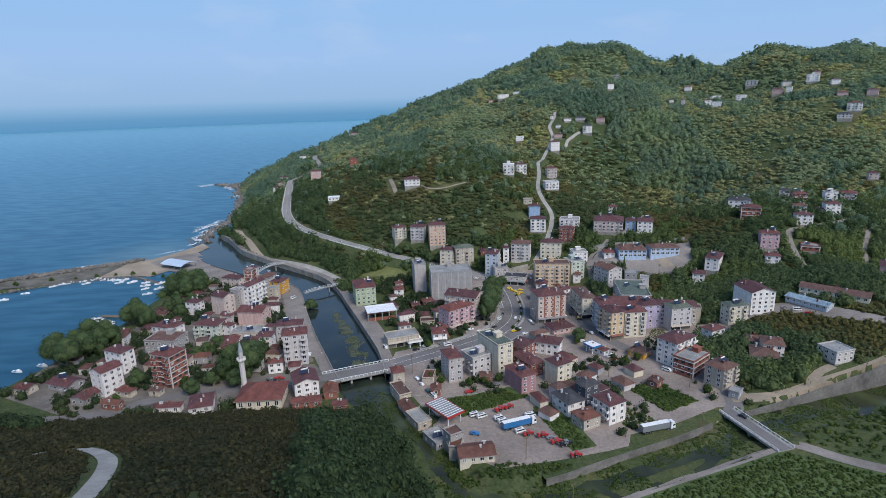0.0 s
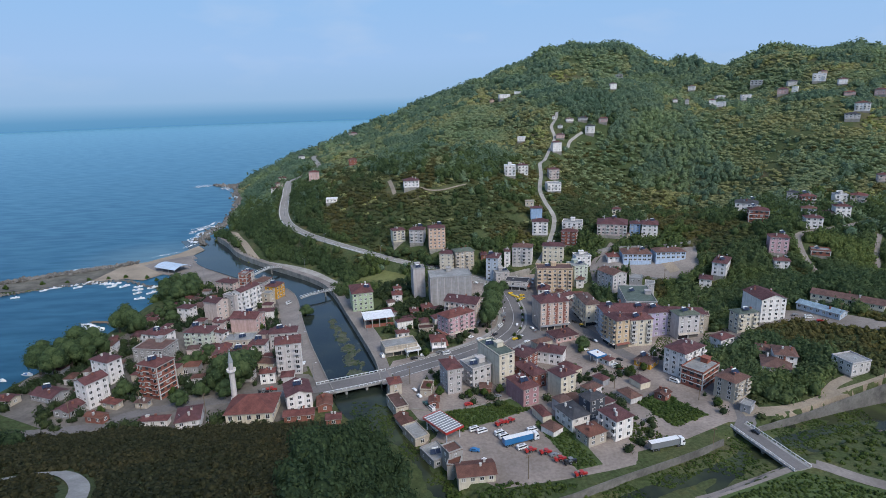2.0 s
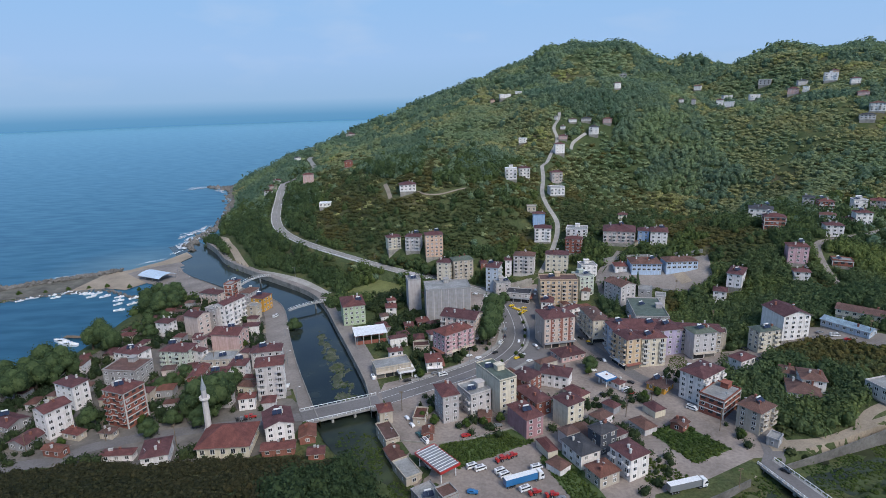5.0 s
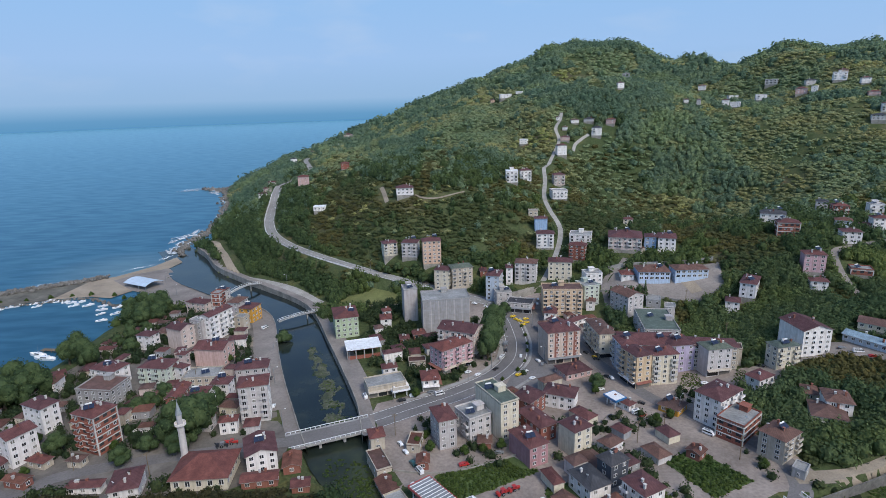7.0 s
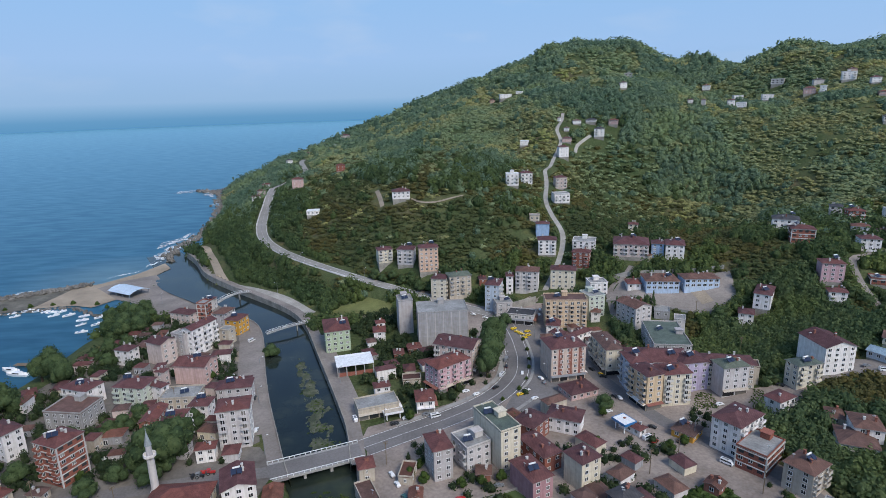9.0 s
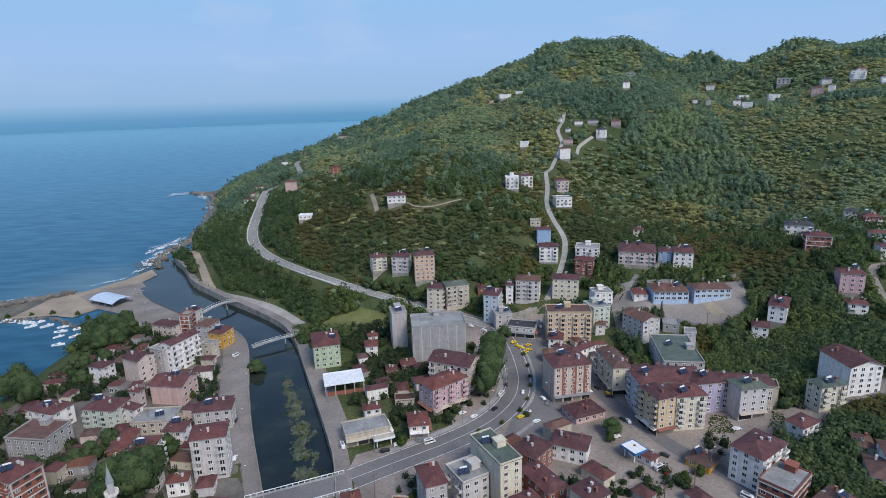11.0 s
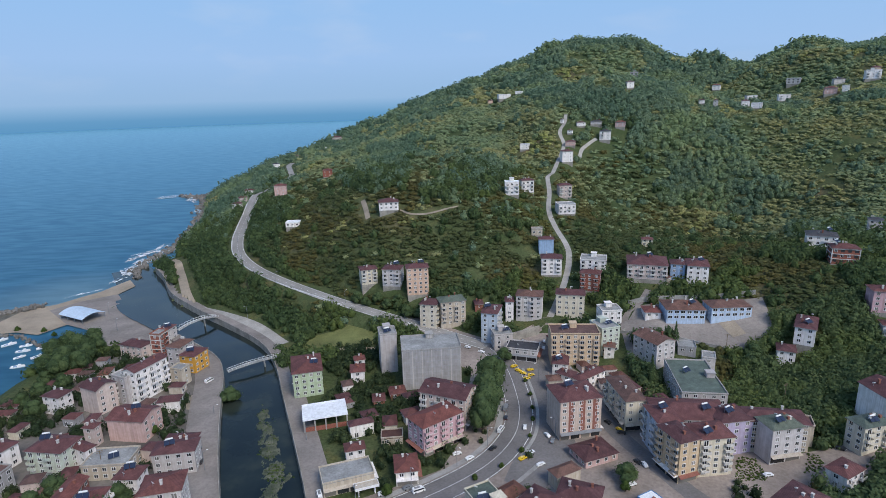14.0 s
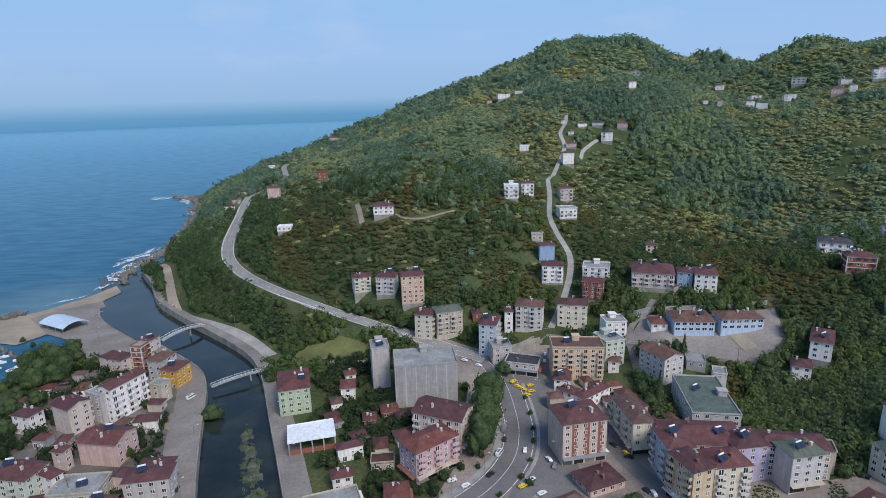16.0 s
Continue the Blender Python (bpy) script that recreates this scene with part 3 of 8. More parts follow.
def ground_height(x, y, rough=True):
    x, y = np.asarray(x, float), np.asarray(y, float)
    shape = x.shape
    x, y = np.atleast_1d(x).ravel(), np.atleast_1d(y).ravel()
    z = plain(x, y) + hills(x, y)
    roll = np.sin(0.043 * x + 1.7 * np.sin(0.021 * y)) + np.sin(0.037 * y + 1.3 * np.sin(0.026 * x)) + 0.6 * np.sin(0.09 * x + 0.07 * y + 2 * np.sin(0.05 * y))
    z = z + (1.1 * roll + 1.6 * np.sin(0.085 * x + 0.03 * y + 1.5 * np.sin(0.03 * y + 0.4)) * sm(520, 620, y)) * sm(430, 560, y)
    for line, half in ((COAST_ROAD, 6.5), (UPPER_ROAD, 5), (HILL_LANE, 3)):
        d, s = to_line(x, y, [tuple(p[:2]) for p in line])
        z = z + (np.interp(s, np.arange(len(line)), line[:, 2]) - z) * sm(half + 12, half, d)
    near_shore, _ = to_line(x, y, SHORE)
    sd = np.where(inside(x, y, SHORE), near_shore, -near_shore)
    low = np.minimum(z, 0.2 + 0.16 * np.maximum(sd, 0) * np.where((y > 452) & (y < 580) & (x < -185) & (x > -300), 0.8, 3 + 0.1 * np.maximum(0, x + 185)))
    z = np.where(sd > 0, low, np.minimum(z, np.maximum(-8, -0.3 + 0.25 * sd)))
    d, s = to_line(x, y, [tuple(p[:2]) for p in RIVER])
    half = np.interp(s, np.arange(len(RIVER)), RIVER[:, 2])
    level = np.interp(s, np.arange(len(RIVER)), RIVER_LEVEL)
    bed = level - 1.36 + (1.6 + 0.2 * (np.sin(0.31 * x + 2.1 * np.sin(0.19 * y)) + np.sin(0.37 * y + 1.7 * np.sin(0.23 * x)))) * sm(236, 214, y) * sm(-0.2 * half, 0.5 * half, d)
    z = z + (np.minimum(bed, z) - z) * sm(half + 2.9, half + 2.2, d)
    return z.reshape(shape) if shape else float(z[0])


def ground_at(x, y):
    return float(ground_height(np.array([x]), np.array([y]))[0])


def mesh_object(name, verts, faces, mat, parent=None, smooth=False):
    me = bpy.data.meshes.new(name)
    me.from_pydata(verts, [], faces)
    for m in mat if isinstance(mat, (list, tuple)) else [mat]:
        me.materials.append(m)
    if smooth:
        me.polygons.foreach_set("use_smooth", [True] * len(me.polygons))
    ob = new(name, me)
    ob.parent = parent
    return ob


def lay_ground():
    xs = np.unique(np.concatenate([np.arange(-2600, -480, 265), np.arange(-480, -260, 10), np.arange(-260, -130, 4), np.arange(-130, 210, 2), np.arange(210, 260, 4), np.arange(260, 620, 8),
                                   np.arange(620, 1100, 20), np.arange(1100, 2700, 200)]))
    ys = np.unique(np.concatenate([np.arange(-600, 40, 64), np.arange(40, 156, 4), np.arange(156, 460, 2), np.arange(460, 480, 4), np.arange(480, 900, 7), np.arange(900, 1500, 12), np.arange(1500, 3000, 200)]))
    X, Y = np.meshgrid(xs, ys)
    Z = ground_height(X, Y)
    w, h = len(xs), len(ys)
    k = (np.arange(h - 1)[:, None] * w + np.arange(w - 1)).ravel()
    faces = np.stack([k, k + 1, k + w + 1, k + w], 1)
    ob = mesh_object("ground", np.stack([X, Y, Z], -1).reshape(-1, 3).tolist(), faces.tolist(), GROUND, smooth=True)
    return tagged(ob, "green hills and flat valley floor of soil and grass", "ground", kind="structure")


ground = lay_ground()


def lay_sea():
    v = [(-4900, -3000, 0), (4900, -3000, 0), (4900, 4950, 0), (-4900, 4950, 0)]
    return tagged(mesh_object("sea", v, [(0, 1, 2, 3)], SEA), "calm blue sea with light swell reaching the horizon", "water", kind="structure")


sea = lay_sea()


# ---------- building kit ----------
def part(name, bm, mat, parent=None, label=""):
    me = bpy.data.meshes.new(name)
    bm.to_mesh(me)
    bm.free()
    for m in mat if isinstance(mat, (list, tuple)) else [mat]:
        me.materials.append(m)
    ob = new(name, me)
    ob.parent = parent
    return tagged(ob, label)


def box(bm, x0, x1, y0, y1, z0, z1, mi=0):
    v = [bm.verts.new(p) for p in ((x0, y0, z0), (x1, y0, z0), (x1, y1, z0), (x0, y1, z0), (x0, y0, z1), (x1, y0, z1), (x1, y1, z1), (x0, y1, z1))]
    for q in ((0, 3, 2, 1), (4, 5, 6, 7), (0, 1, 5, 4), (1, 2, 6, 5), (2, 3, 7, 6), (3, 0, 4, 7)):
        bm.faces.new([v[i] for i in q]).material_index = mi
    return v


def poly(bm, pts, mi=0):
    f = bm.faces.new([bm.verts.new(p) for p in pts])
    f.material_index = mi
    return f


def thing(name, m, label, category, group="", kind=""):
    ob = new(name)
    ob.matrix_basis = m
    return tagged(ob, label, category, group, kind)


MESHES = {}


def shared(key, build, mats):
    """One mesh for all pieces of a kind."""
    if key not in MESHES:
        bm = bmesh.new()
        build(bm)
        me = bpy.data.meshes.new(key)
        bm.to_mesh(me)
        bm.free()
        for m in mats:
            me.materials.append(m)
        MESHES[key] = me
    return MESHES[key]


def piece(name, mesh, parent, m):
    ob = new(name, mesh)
    ob.parent = parent
    ob.matrix_local = m
    return ob


def build_window(w, h):
    """A framed casement with a middle bar, in one skin."""
    def make(bm):
        t, m = 0.1, 0.06
        ring = lambda x0, x1, z0, z1, y: [bm.verts.new(p) for p in ((x0, y, z0), (x1, y, z0), (x1, y, z1), (x0, y, z1))]  # noqa: E731
        back, front = ring(-w / 2, w / 2, 0, h, 0.02), ring(-w / 2, w / 2, 0, h, -0.08)
        for i in range(4):
            j = (i + 1) % 4
            bm.faces.new((back[i], back[j], front[j], front[i]))
        la, ra = ring(-w / 2 + t, -m, t, h - t, -0.08), ring(m, w / 2 - t, t, h - t, -0.08)
        bm.faces.new((front[0], front[1], ra[1], ra[0], la[1], la[0]))
        bm.faces.new((front[1], front[2], ra[2], ra[1]))
        bm.faces.new((front[2], front[3], la[3], la[2], ra[3], ra[2]))
        bm.faces.new((front[3], front[0], la[0], la[3]))
        bm.faces.new((la[1], ra[0], ra[3], la[2]))
        for q in (la, ra):
            deep = [bm.verts.new((v.co.x, -0.02, v.co.z)) for v in q]
            for i in range(4):
                j = (i + 1) % 4
                bm.faces.new((q[i], q[j], deep[j], deep[i]))
            bm.faces.new(deep).material_index = 1
    return make


def window_mesh(kind):
    w, h = dict(std=(1.5, 1.45), wide=(2.2, 1.5), slim=(0.8, 1.2), door=(1.7, 2.1))[kind]
    return shared("window_" + kind, build_window(w, h), [WHITE, GLASS])


def build_balcony(w, d, style):
    """A projecting slab with a parapet on three sides, in one skin."""
    def make(bm):
        t = 0.12
        top = 0.95 if style == "solid" else 0.75
        out = [(-w / 2, 0.02), (-w / 2, -d), (w / 2, -d), (w / 2, 0.02)]
        inn = [(-w / 2 + t, 0.02), (-w / 2 + t, -d + t), (w / 2 - t, -d + t), (w / 2 - t, 0.02)]
        lay = [[bm.verts.new((x, y, z)) for x, y in pts] for pts, z in ((out, -0.16), (out, 0.04), (out, top), (inn, top), (inn, 0.0))]
        for r, (a, b) in enumerate(zip(lay[:-1], lay[1:])):
            for i in range(3):
                bm.faces.new((a[i], a[i + 1], b[i + 1], b[i])).material_index = 0 if r == 0 or style != "solid" else 1
        bm.faces.new(lay[0][::-1])
        bm.faces.new(lay[-1])
    return make


def gable_or_hip(bm, w, d, h, kind, over=0.55, pitch=0.25):
    """A pitched roof over a w x d body whose walls end at h, ridge along the longer side."""
    along = w >= d
    a, b = (w / 2 + over, d / 2 + over) if along else (d / 2 + over, w / 2 + over)
    rise, t = (b - over) * pitch * 2 * 0.62 + 0.25, 0.16
    ridge = a if kind == "g" else max(a - b, 0.25)
    put = (lambda x, y, z: (x, y, z)) if along else (lambda x, y, z: (-y, x, z))
    low = h - 0.12
    e = [put(sx * a, sy * b, low) for sx, sy in ((-1, -1), (1, -1), (1, 1), (-1, 1))]
    r = [put(-ridge, 0, h + rise), put(ridge, 0, h + rise)]
    top_e = [(x, y, z + t) for x, y, z in e]
    top_r = [(x, y, z + t) for x, y, z in r]
    for q in ((top_e[0], top_e[1], top_r[1], top_r[0]), (top_e[2], top_e[3], top_r[0], top_r[1])):
        poly(bm, q)
    if kind == "g":
        poly(bm, (e[0], e[1], r[1], r[0])[::-1], 1)
        poly(bm, (e[2], e[3], r[0], r[1])[::-1], 1)
        for i, j, k in ((1, 2, 1), (3, 0, 0)):
            poly(bm, (e[i], top_e[i], top_r[k], r[k])[::-1], 1)
            poly(bm, (e[j], r[k], top_r[k], top_e[j])[::-1], 1)
    else:
        poly(bm, (top_e[1], top_e[2], top_r[1]))
        poly(bm, (top_e[3], top_e[0], top_r[0]))
        poly(bm, e[::-1], 1)
    for i in range(4):
        j = (i + 1) % 4
        if kind != "g" or i % 2 == 0:
            poly(bm, (e[i], e[j], top_e[j], top_e[i]), 1)
    return rise


WORDS = dict(white="white", lightgrey="light grey", palegrey="pale grey", grey="grey", concrete="bare grey concrete", cream="cream", sand="sand-coloured",
             blush="blush pink", rose="rose pink", pink="pink", pinkdark="dusky pink", peach="peach", apricot="apricot", yellow="yellow", ochre="orange-yellow",
             mint="pale mint", green="pale green", paleblue="pale blue", skyblue="sky blue", lilac="lilac", school="light blue", stripe="cream and red striped",
             rust="rust-red", brown="brown", slate="dark slate", brick="unfinished red brick")
ROOFWORDS = dict(maroon="maroon tiled", red="red tiled", brown="brown tiled", rust="rusty", slate="dark slate", greenroof="grey-green", blueroof="pale blue metal",
                 grey="flat grey", white="flat white")
COUNT = ["single", "one", "two", "three", "four", "five", "six", "seven"]
FOOTPRINTS = []
ROOF_SPOTS = []


def house(x, y, rot, w, d, n, wall, roof, rc, opt="", high=None):
    rng = random.Random(int(x * 7 + y * 13))
    c, s = math.cos(radians(rot)), math.sin(radians(rot))
    corners = [(x + c * u - s * v, y + s * u + c * v) for u in (-w / 2, w / 2) for v in (-d / 2, d / 2)]
    zs = ground_height(np.array([p[0] for p in corners] + [x]), np.array([p[1] for p in corners] + [y]))
    z, low = float(zs[-1]), float(zs.min()) - 0.6
    if y > 470:
        z += 0.6  # raised to show above the bushes in the camera's view
    far = "far" in opt or y > 640
    storey = (high - 0.4) / n if high else 2.65
    h = high or (5.0 if "shop" in opt and n == 1 else n * storey + 0.4)
    long, short = max(w, d), min(w, d)
    for k in ((-0.33, 0, 0.33) if long > 1.7 * short else (0,)):
        u, v = (k * w, 0) if w > d else (0, k * d)
        FOOTPRINTS.append((x + c * u - s * v, y + s * u + c * v, (long if long <= 1.7 * short else short) * 0.6 + 1.0))
    if y > 600:  # downhill side kept clear of trees so the camera sees the house
        k = 1.0 if y > 600 else 0.5
        FOOTPRINTS.append((x * (1 - 8 / y), y - short * 0.7 - 2.0, min(short * k, 7.0)))
    kindword = "apartment building" if n >= 3 else "house"
    root = thing("apartment_building" if n >= 3 else "house", pose(x, y, z, 0, 0, rot),
                 f"{COUNT[n]}-storey {WORDS[wall]} {kindword} with a {ROOFWORDS[rc]} roof", "building", "town buildings")
    wm = WALLS[wall]
    bm = bmesh.new()
    if "open" in opt:
        for i in range(5):
            px = -w / 2 + 0.3 + (w - 0.6) * i / 4
            for py in (-d / 2 + 0.3, d / 2 - 0.3):
                col = bmesh.new()
                box(col, px - 0.25, px + 0.25, py - 0.25, py + 0.25, low - z, h - 0.3)
                part("column", col, CONCRETE, root)
        box(bm, -w / 2 + 0.6, w / 2 - 0.6, -d / 2 + 0.55, -d / 2 + 0.8, low - z, 2.0)
        part("wall", bm, wm, root)
        bm = bmesh.new()
        box(bm, -w / 2 + 0.6, w / 2 - 0.6, d / 2 - 1.8, d / 2 - 1.5, low - z, h - 0.4)
        part("wall", bm, wm, root)
    else:
        foot = low - z
        if y > 440 or x > 175:
            base = bmesh.new()
            box(base, -w / 2 + 0.12, w / 2 - 0.12, -d / 2 + 0.12, d / 2 - 0.12, foot, -0.2)
            part("plinth", base, QUAY, root, "rough stone plinth on the slope")
            foot = -0.2
        box(bm, -w / 2, w / 2, -d / 2, d / 2, foot, h)
        if roof == "g":
            rise = (min(w, d) / 2) * 0.25 * 2 * 0.62 + 0.25
            if w >= d:
                for sx in (-1, 1):
                    poly(bm, ((sx * w / 2, -d / 2, h), (sx * w / 2, d / 2, h), (sx * w / 2, 0, h + rise))[:: sx])
            else:
                for sy in (-1, 1):
                    poly(bm, ((-w / 2, sy * d / 2, h), (w / 2, sy * d / 2, h), (0, sy * d / 2, h + rise))[:: -sy])
        if "frame" in opt:
            for i in range(1, n + 1):
                band = bmesh.new()
                box(band, -w / 2, w / 2, -d / 2 - 0.06, -d / 2 + 0.02, i * storey - 0.2, i * storey + 0.15)
                part("floor_beam", band, WALLS["grey"], root, "exposed grey concrete floor beam")
            for i in range(int(w / 4.4) + 1):
                px = -w / 2 + 0.25 + (w - 0.5) * i / int(w / 4.4)
                band = bmesh.new()
                box(band, px - 0.24, px + 0.24, -d / 2 - 0.09, -d / 2 + 0.02, 0.0, h)
                part("column", band, WALLS["lightgrey"], root, "exposed concrete column")
        if wall == "stripe":
            for i in range(3):
                px = -w / 2 + w * (i + 0.75) / 3.4 + 0.6
                band = bmesh.new()
                box(band, px - 0.9, px + 0.9, -d / 2 - 0.05, -d / 2 + 0.02, 3.2, h - 0.1)
                part("facade_stripe", band, WALLS["rust"], root)
        bmesh.ops.remove_doubles(bm, verts=bm.verts, dist=0.001)
        part("wall", bm, [wm, WALLS["rust"]], root)
    # roof
    bm = bmesh.new()
    if roof == "f":
        box(bm, -w / 2 - 0.15, w / 2 + 0.15, -d / 2 - 0.15, d / 2 + 0.15, h, h + 0.2)
        for x0, x1, y0, y1 in ((-w / 2 - 0.15, w / 2 + 0.15, -d / 2 - 0.15, -d / 2 + 0.1), (-w / 2 - 0.15, w / 2 + 0.15, d / 2 - 0.1, d / 2 + 0.15),
                               (-w / 2 - 0.15, -w / 2 + 0.1, -d / 2 + 0.1, d / 2 - 0.1), (w / 2 - 0.1, w / 2 + 0.15, -d / 2 + 0.1, d / 2 - 0.1)):
            box(bm, x0, x1, y0, y1, h + 0.2, h + (0.45 if rc == "white" else 0.75), 1)
        part("roof", bm, [ROOFS[rc], ROOFS["white"] if rc == "white" else wm], root)
        if n >= 3 and min(w, d) > 6:
            bm = bmesh.new()
            box(bm, -1.6, 1.6, d / 2 - 4.2, d / 2 - 0.8, h + 0.2, h + 2.5)
            box(bm, -1.9, 1.9, d / 2 - 4.5, d / 2 - 0.5, h + 2.5, h + 2.65)
            part("stair_head", bm, wm, root)
    else:
        rise = gable_or_hip(bm, w, d, h, roof)
        part("roof", bm, [ROOFS[rc], TRIM], root)
        for k in range(1 if far else rng.choice((1, 2, 2, 3))):
            cx, cy = rng.uniform(-0.3, 0.3) * w, rng.uniform(-0.3, 0.3) * d
            bm = bmesh.new()
            box(bm, cx - 0.35, cx + 0.35, cy - 0.35, cy + 0.35, h, h + rise + 0.7)
            box(bm, cx - 0.45, cx + 0.45, cy - 0.45, cy + 0.45, h + rise + 0.7, h + rise + 0.85)
            part("chimney", bm, WALLS["rust"] if rng.random() < 0.4 else SLAB, root)
    if not far and y < 470 and n >= 1:
        ROOF_SPOTS.append((x, y, rot, w, d, z + h, roof, n))
    # storey bands
    if "slab" in opt:
        for i in range(1, n + 1):
            bm = bmesh.new()
            zz = i * storey
            box(bm, -w / 2 - 0.3, w / 2 + 0.3, -d / 2 - 0.3, d / 2 + 0.3, zz - 0.22, zz + 0.1)
            part("floor_slab", bm, SLAB, root)
        for i in range(n):
            for sx in (-1, 1):
                for sy in (-1, 1):
                    bm = bmesh.new()
                    box(bm, sx * w / 2 - 0.22, sx * w / 2 + 0.22, sy * d / 2 - 0.22, sy * d / 2 + 0.22, max(i * storey + 0.1, low - z), (i + 1) * storey - 0.22)
                    part("column", bm, SLAB, root)
    # openings on the two street sides
    sides = [(w, d, 0.0), (d, w, 90.0)] + ([] if far else [(d, w, -90.0)])
    bal_side = 0 if w >= d else 1
    for k, (length, depth, turn) in enumerate(sides):
        blank = k == 2 and n > 3 or (f"blank{k}" in opt)
        if blank or "open" in opt:
            continue
        cols = max(1, int((length - 0.8) / (3.0 if not far else 4.0)))
        if k == 2:
            cols = min(cols, 2)
        for i in range(n):
            if "shop" in opt and i == 0:
                if k == 2:
                    continue
                wn_ = max(1, int(length / 4.2))
                sign = rng.choice((WHITE, STEEL, WALLS["rust"], WALLS["skyblue"]))
                for j in range(wn_):
                    a0 = -length / 2 + length * j / wn_ + 0.3
                    a1 = -length / 2 + length * (j + 1) / wn_ - 0.3
                    for nm, mt, y0, z0, z1 in (("shop_window", GLASS, -0.05, 0.15, 2.68), ("shop_sign", sign, -0.1, 2.7, 3.1)):
                        bm = bmesh.new()
                        box(bm, a0, a1, y0, 0.02, z0, z1)
                        part(nm, bm, mt, root).matrix_local = pose(0, 0, 0, 0, 0, turn) @ pose(0, -depth / 2, 0)
                bm = bmesh.new()
                v = [(-length / 2, 0, 3.3), (length / 2, 0, 3.3), (length / 2, -1.5, 2.85), (-length / 2, -1.5, 2.85)]
                poly(bm, v[::-1])
                poly(bm, [(p[0], p[1], p[2] - 0.06) for p in v])
                for a, b in ((0, 1), (1, 2), (2, 3), (3, 0)):
                    poly(bm, (v[a], v[b], (*v[b][:2], v[b][2] - 0.06), (*v[a][:2], v[a][2] - 0.06))[::-1])
                ob = part("awning", bm, rng.choice((WALLS["rust"], WALLS["sand"], STEEL, WALLS["white"])), root)
                ob.matrix_local = pose(0, 0, 0, 0, 0, turn) @ pose(0, -depth / 2 - 0.02, 0)
                continue
            for j in range(cols):
                cx = -length / 2 + length * (j + 0.5) / cols
                zz = i * storey + 1.05
                at = pose(0, 0, 0, 0, 0, turn) @ pose(cx, -depth / 2, zz)
                is_bal = "balcony" in opt and i > 0 and k == bal_side and j % 2 == 0
                if is_bal:
                    piece("balcony_door", window_mesh("door"), root, at @ pose(0, 0, -0.95))
                    style = "solid" if (int(x) + int(y)) % 3 else "rail"
                    bw = min(3.0, length / cols * 1.05)
                    key = f"balcony_{style}_{wall if style == 'solid' else 'x'}_{bw:.1f}"
                    piece("balcony", shared(key, build_balcony(bw, 1.25, style), [SLAB, wm]), root, at @ pose(0, 0, -1.0))
                elif "slab" in opt and rng.random() < 0.75:
                    # No hole is cut: a dark sheet on the wall gives the shade.
                    bm_key = shared("opening_shade", lambda bm: box(bm, -0.9, 0.9, -0.03, 0.0, 0, 1.5), [SHADE])
                    piece("window_opening", bm_key, root, at)
                else:
                    kd = "std" if wall != "school" else "wide"
                    if far or k == 2 or (length < 6 and rng.random() < 0.4):
                        kd = "slim"
                    piece("window", window_mesh(kd), root, at)
    return root


# ---------- houses of the town and the hills ----------
house(-159.0, 244.0, -27, 8.5, 10.0, 4, 'white', 'g', 'maroon', '', 12.1)
house(-165.1, 266.4, -24, 12.1, 7.5, 4, 'white', 'h', 'maroon', '', 11.6)
house(-132.8, 251.4, -21, 11.2, 10.1, 6, 'brick', 'h', 'red', 'slab balcony', 16.3)
house(-77.3, 271.2, 13, 11.8, 10.0, 6, 'palegrey', 'h', 'red', 'balcony', 16.6)
house(2.2, 249.4, -71, 11.1, 6.9, 4, 'lightgrey', 'h', 'maroon', '', 12.3)
house(14.0, 255.2, -61, 11.0, 10.0, 3, 'palegrey', 'f', 'grey', 'balcony', 9.5)
house(23.6, 258.2, -63, 19.3, 8.2, 6, 'cream', 'f', 'greenroof', 'blank0', 15.9)
house(33.4, 238.2, -63, 13.3, 7.9, 3, 'pinkdark', 'h', 'maroon', 'blank0', 8.4)
house(51.4, 241.8, -59, 8.6, 8.6, 4, 'cream', 'h', 'maroon', 'balcony blank0', 10.9)
house(60.2, 223.5, -61, 6.5, 8.0, 3, 'slate', 'h', 'slate', '', 9.0)
house(65.9, 209.9, -62, 9.8, 8.7, 3, 'white', 'h', 'maroon', 'balcony', 8.9)
house(55.4, 205.3, -64, 7.5, 8.5, 2, 'sand', 'h', 'rust', '', 4.9)
house(50.8, 217.4, -65, 11.2, 8.5, 2, 'white', 'h', 'slate', '', 6.1)
house(113.4, 260.6, -55, 10.7, 16.0, 5, 'white', 'h', 'maroon', 'balcony', 12.7)
house(116.0, 249.0, -50, 10.1, 15.0, 3, 'brick', 'f', 'grey', 'slab', 8.1)
house(123.6, 235.2, -57, 9.2, 10.7, 4, 'sand', 'h', 'brown', 'balcony', 9.3)
house(141.2, 281.1, -62, 6.7, 10.0, 2, 'white', 'h', 'maroon', 'balcony', 5.9)
house(181.0, 244.5, -75, 10.0, 10.5, 2, 'palegrey', 'f', 'grey', '', 5.4)
house(-54.1, 362.1, 15, 13.0, 19.0, 4, 'green', 'h', 'red', '', 11.8)
house(-40.1, 331.3, 15, 17.8, 12.7, 1, 'brick', 'f', 'white', 'open', 5.4)
house(6.2, 313.9, -53, 10.4, 18.4, 5, 'pink', 'h', 'red', 'balcony shop', 12.5)
house(11.5, 331.0, -24, 19.8, 12.9, 5, 'blush', 'g', 'maroon', 'balcony shop', 14.0)
house(3.6, 365.6, 6, 26.9, 17.0, 7, 'concrete', 'f', 'grey', 'blank0 frame', 18.5)
house(-17.5, 377.0, 12, 8.0, 10.0, 7, 'lightgrey', 'f', 'grey', 'blank0', 19.3)
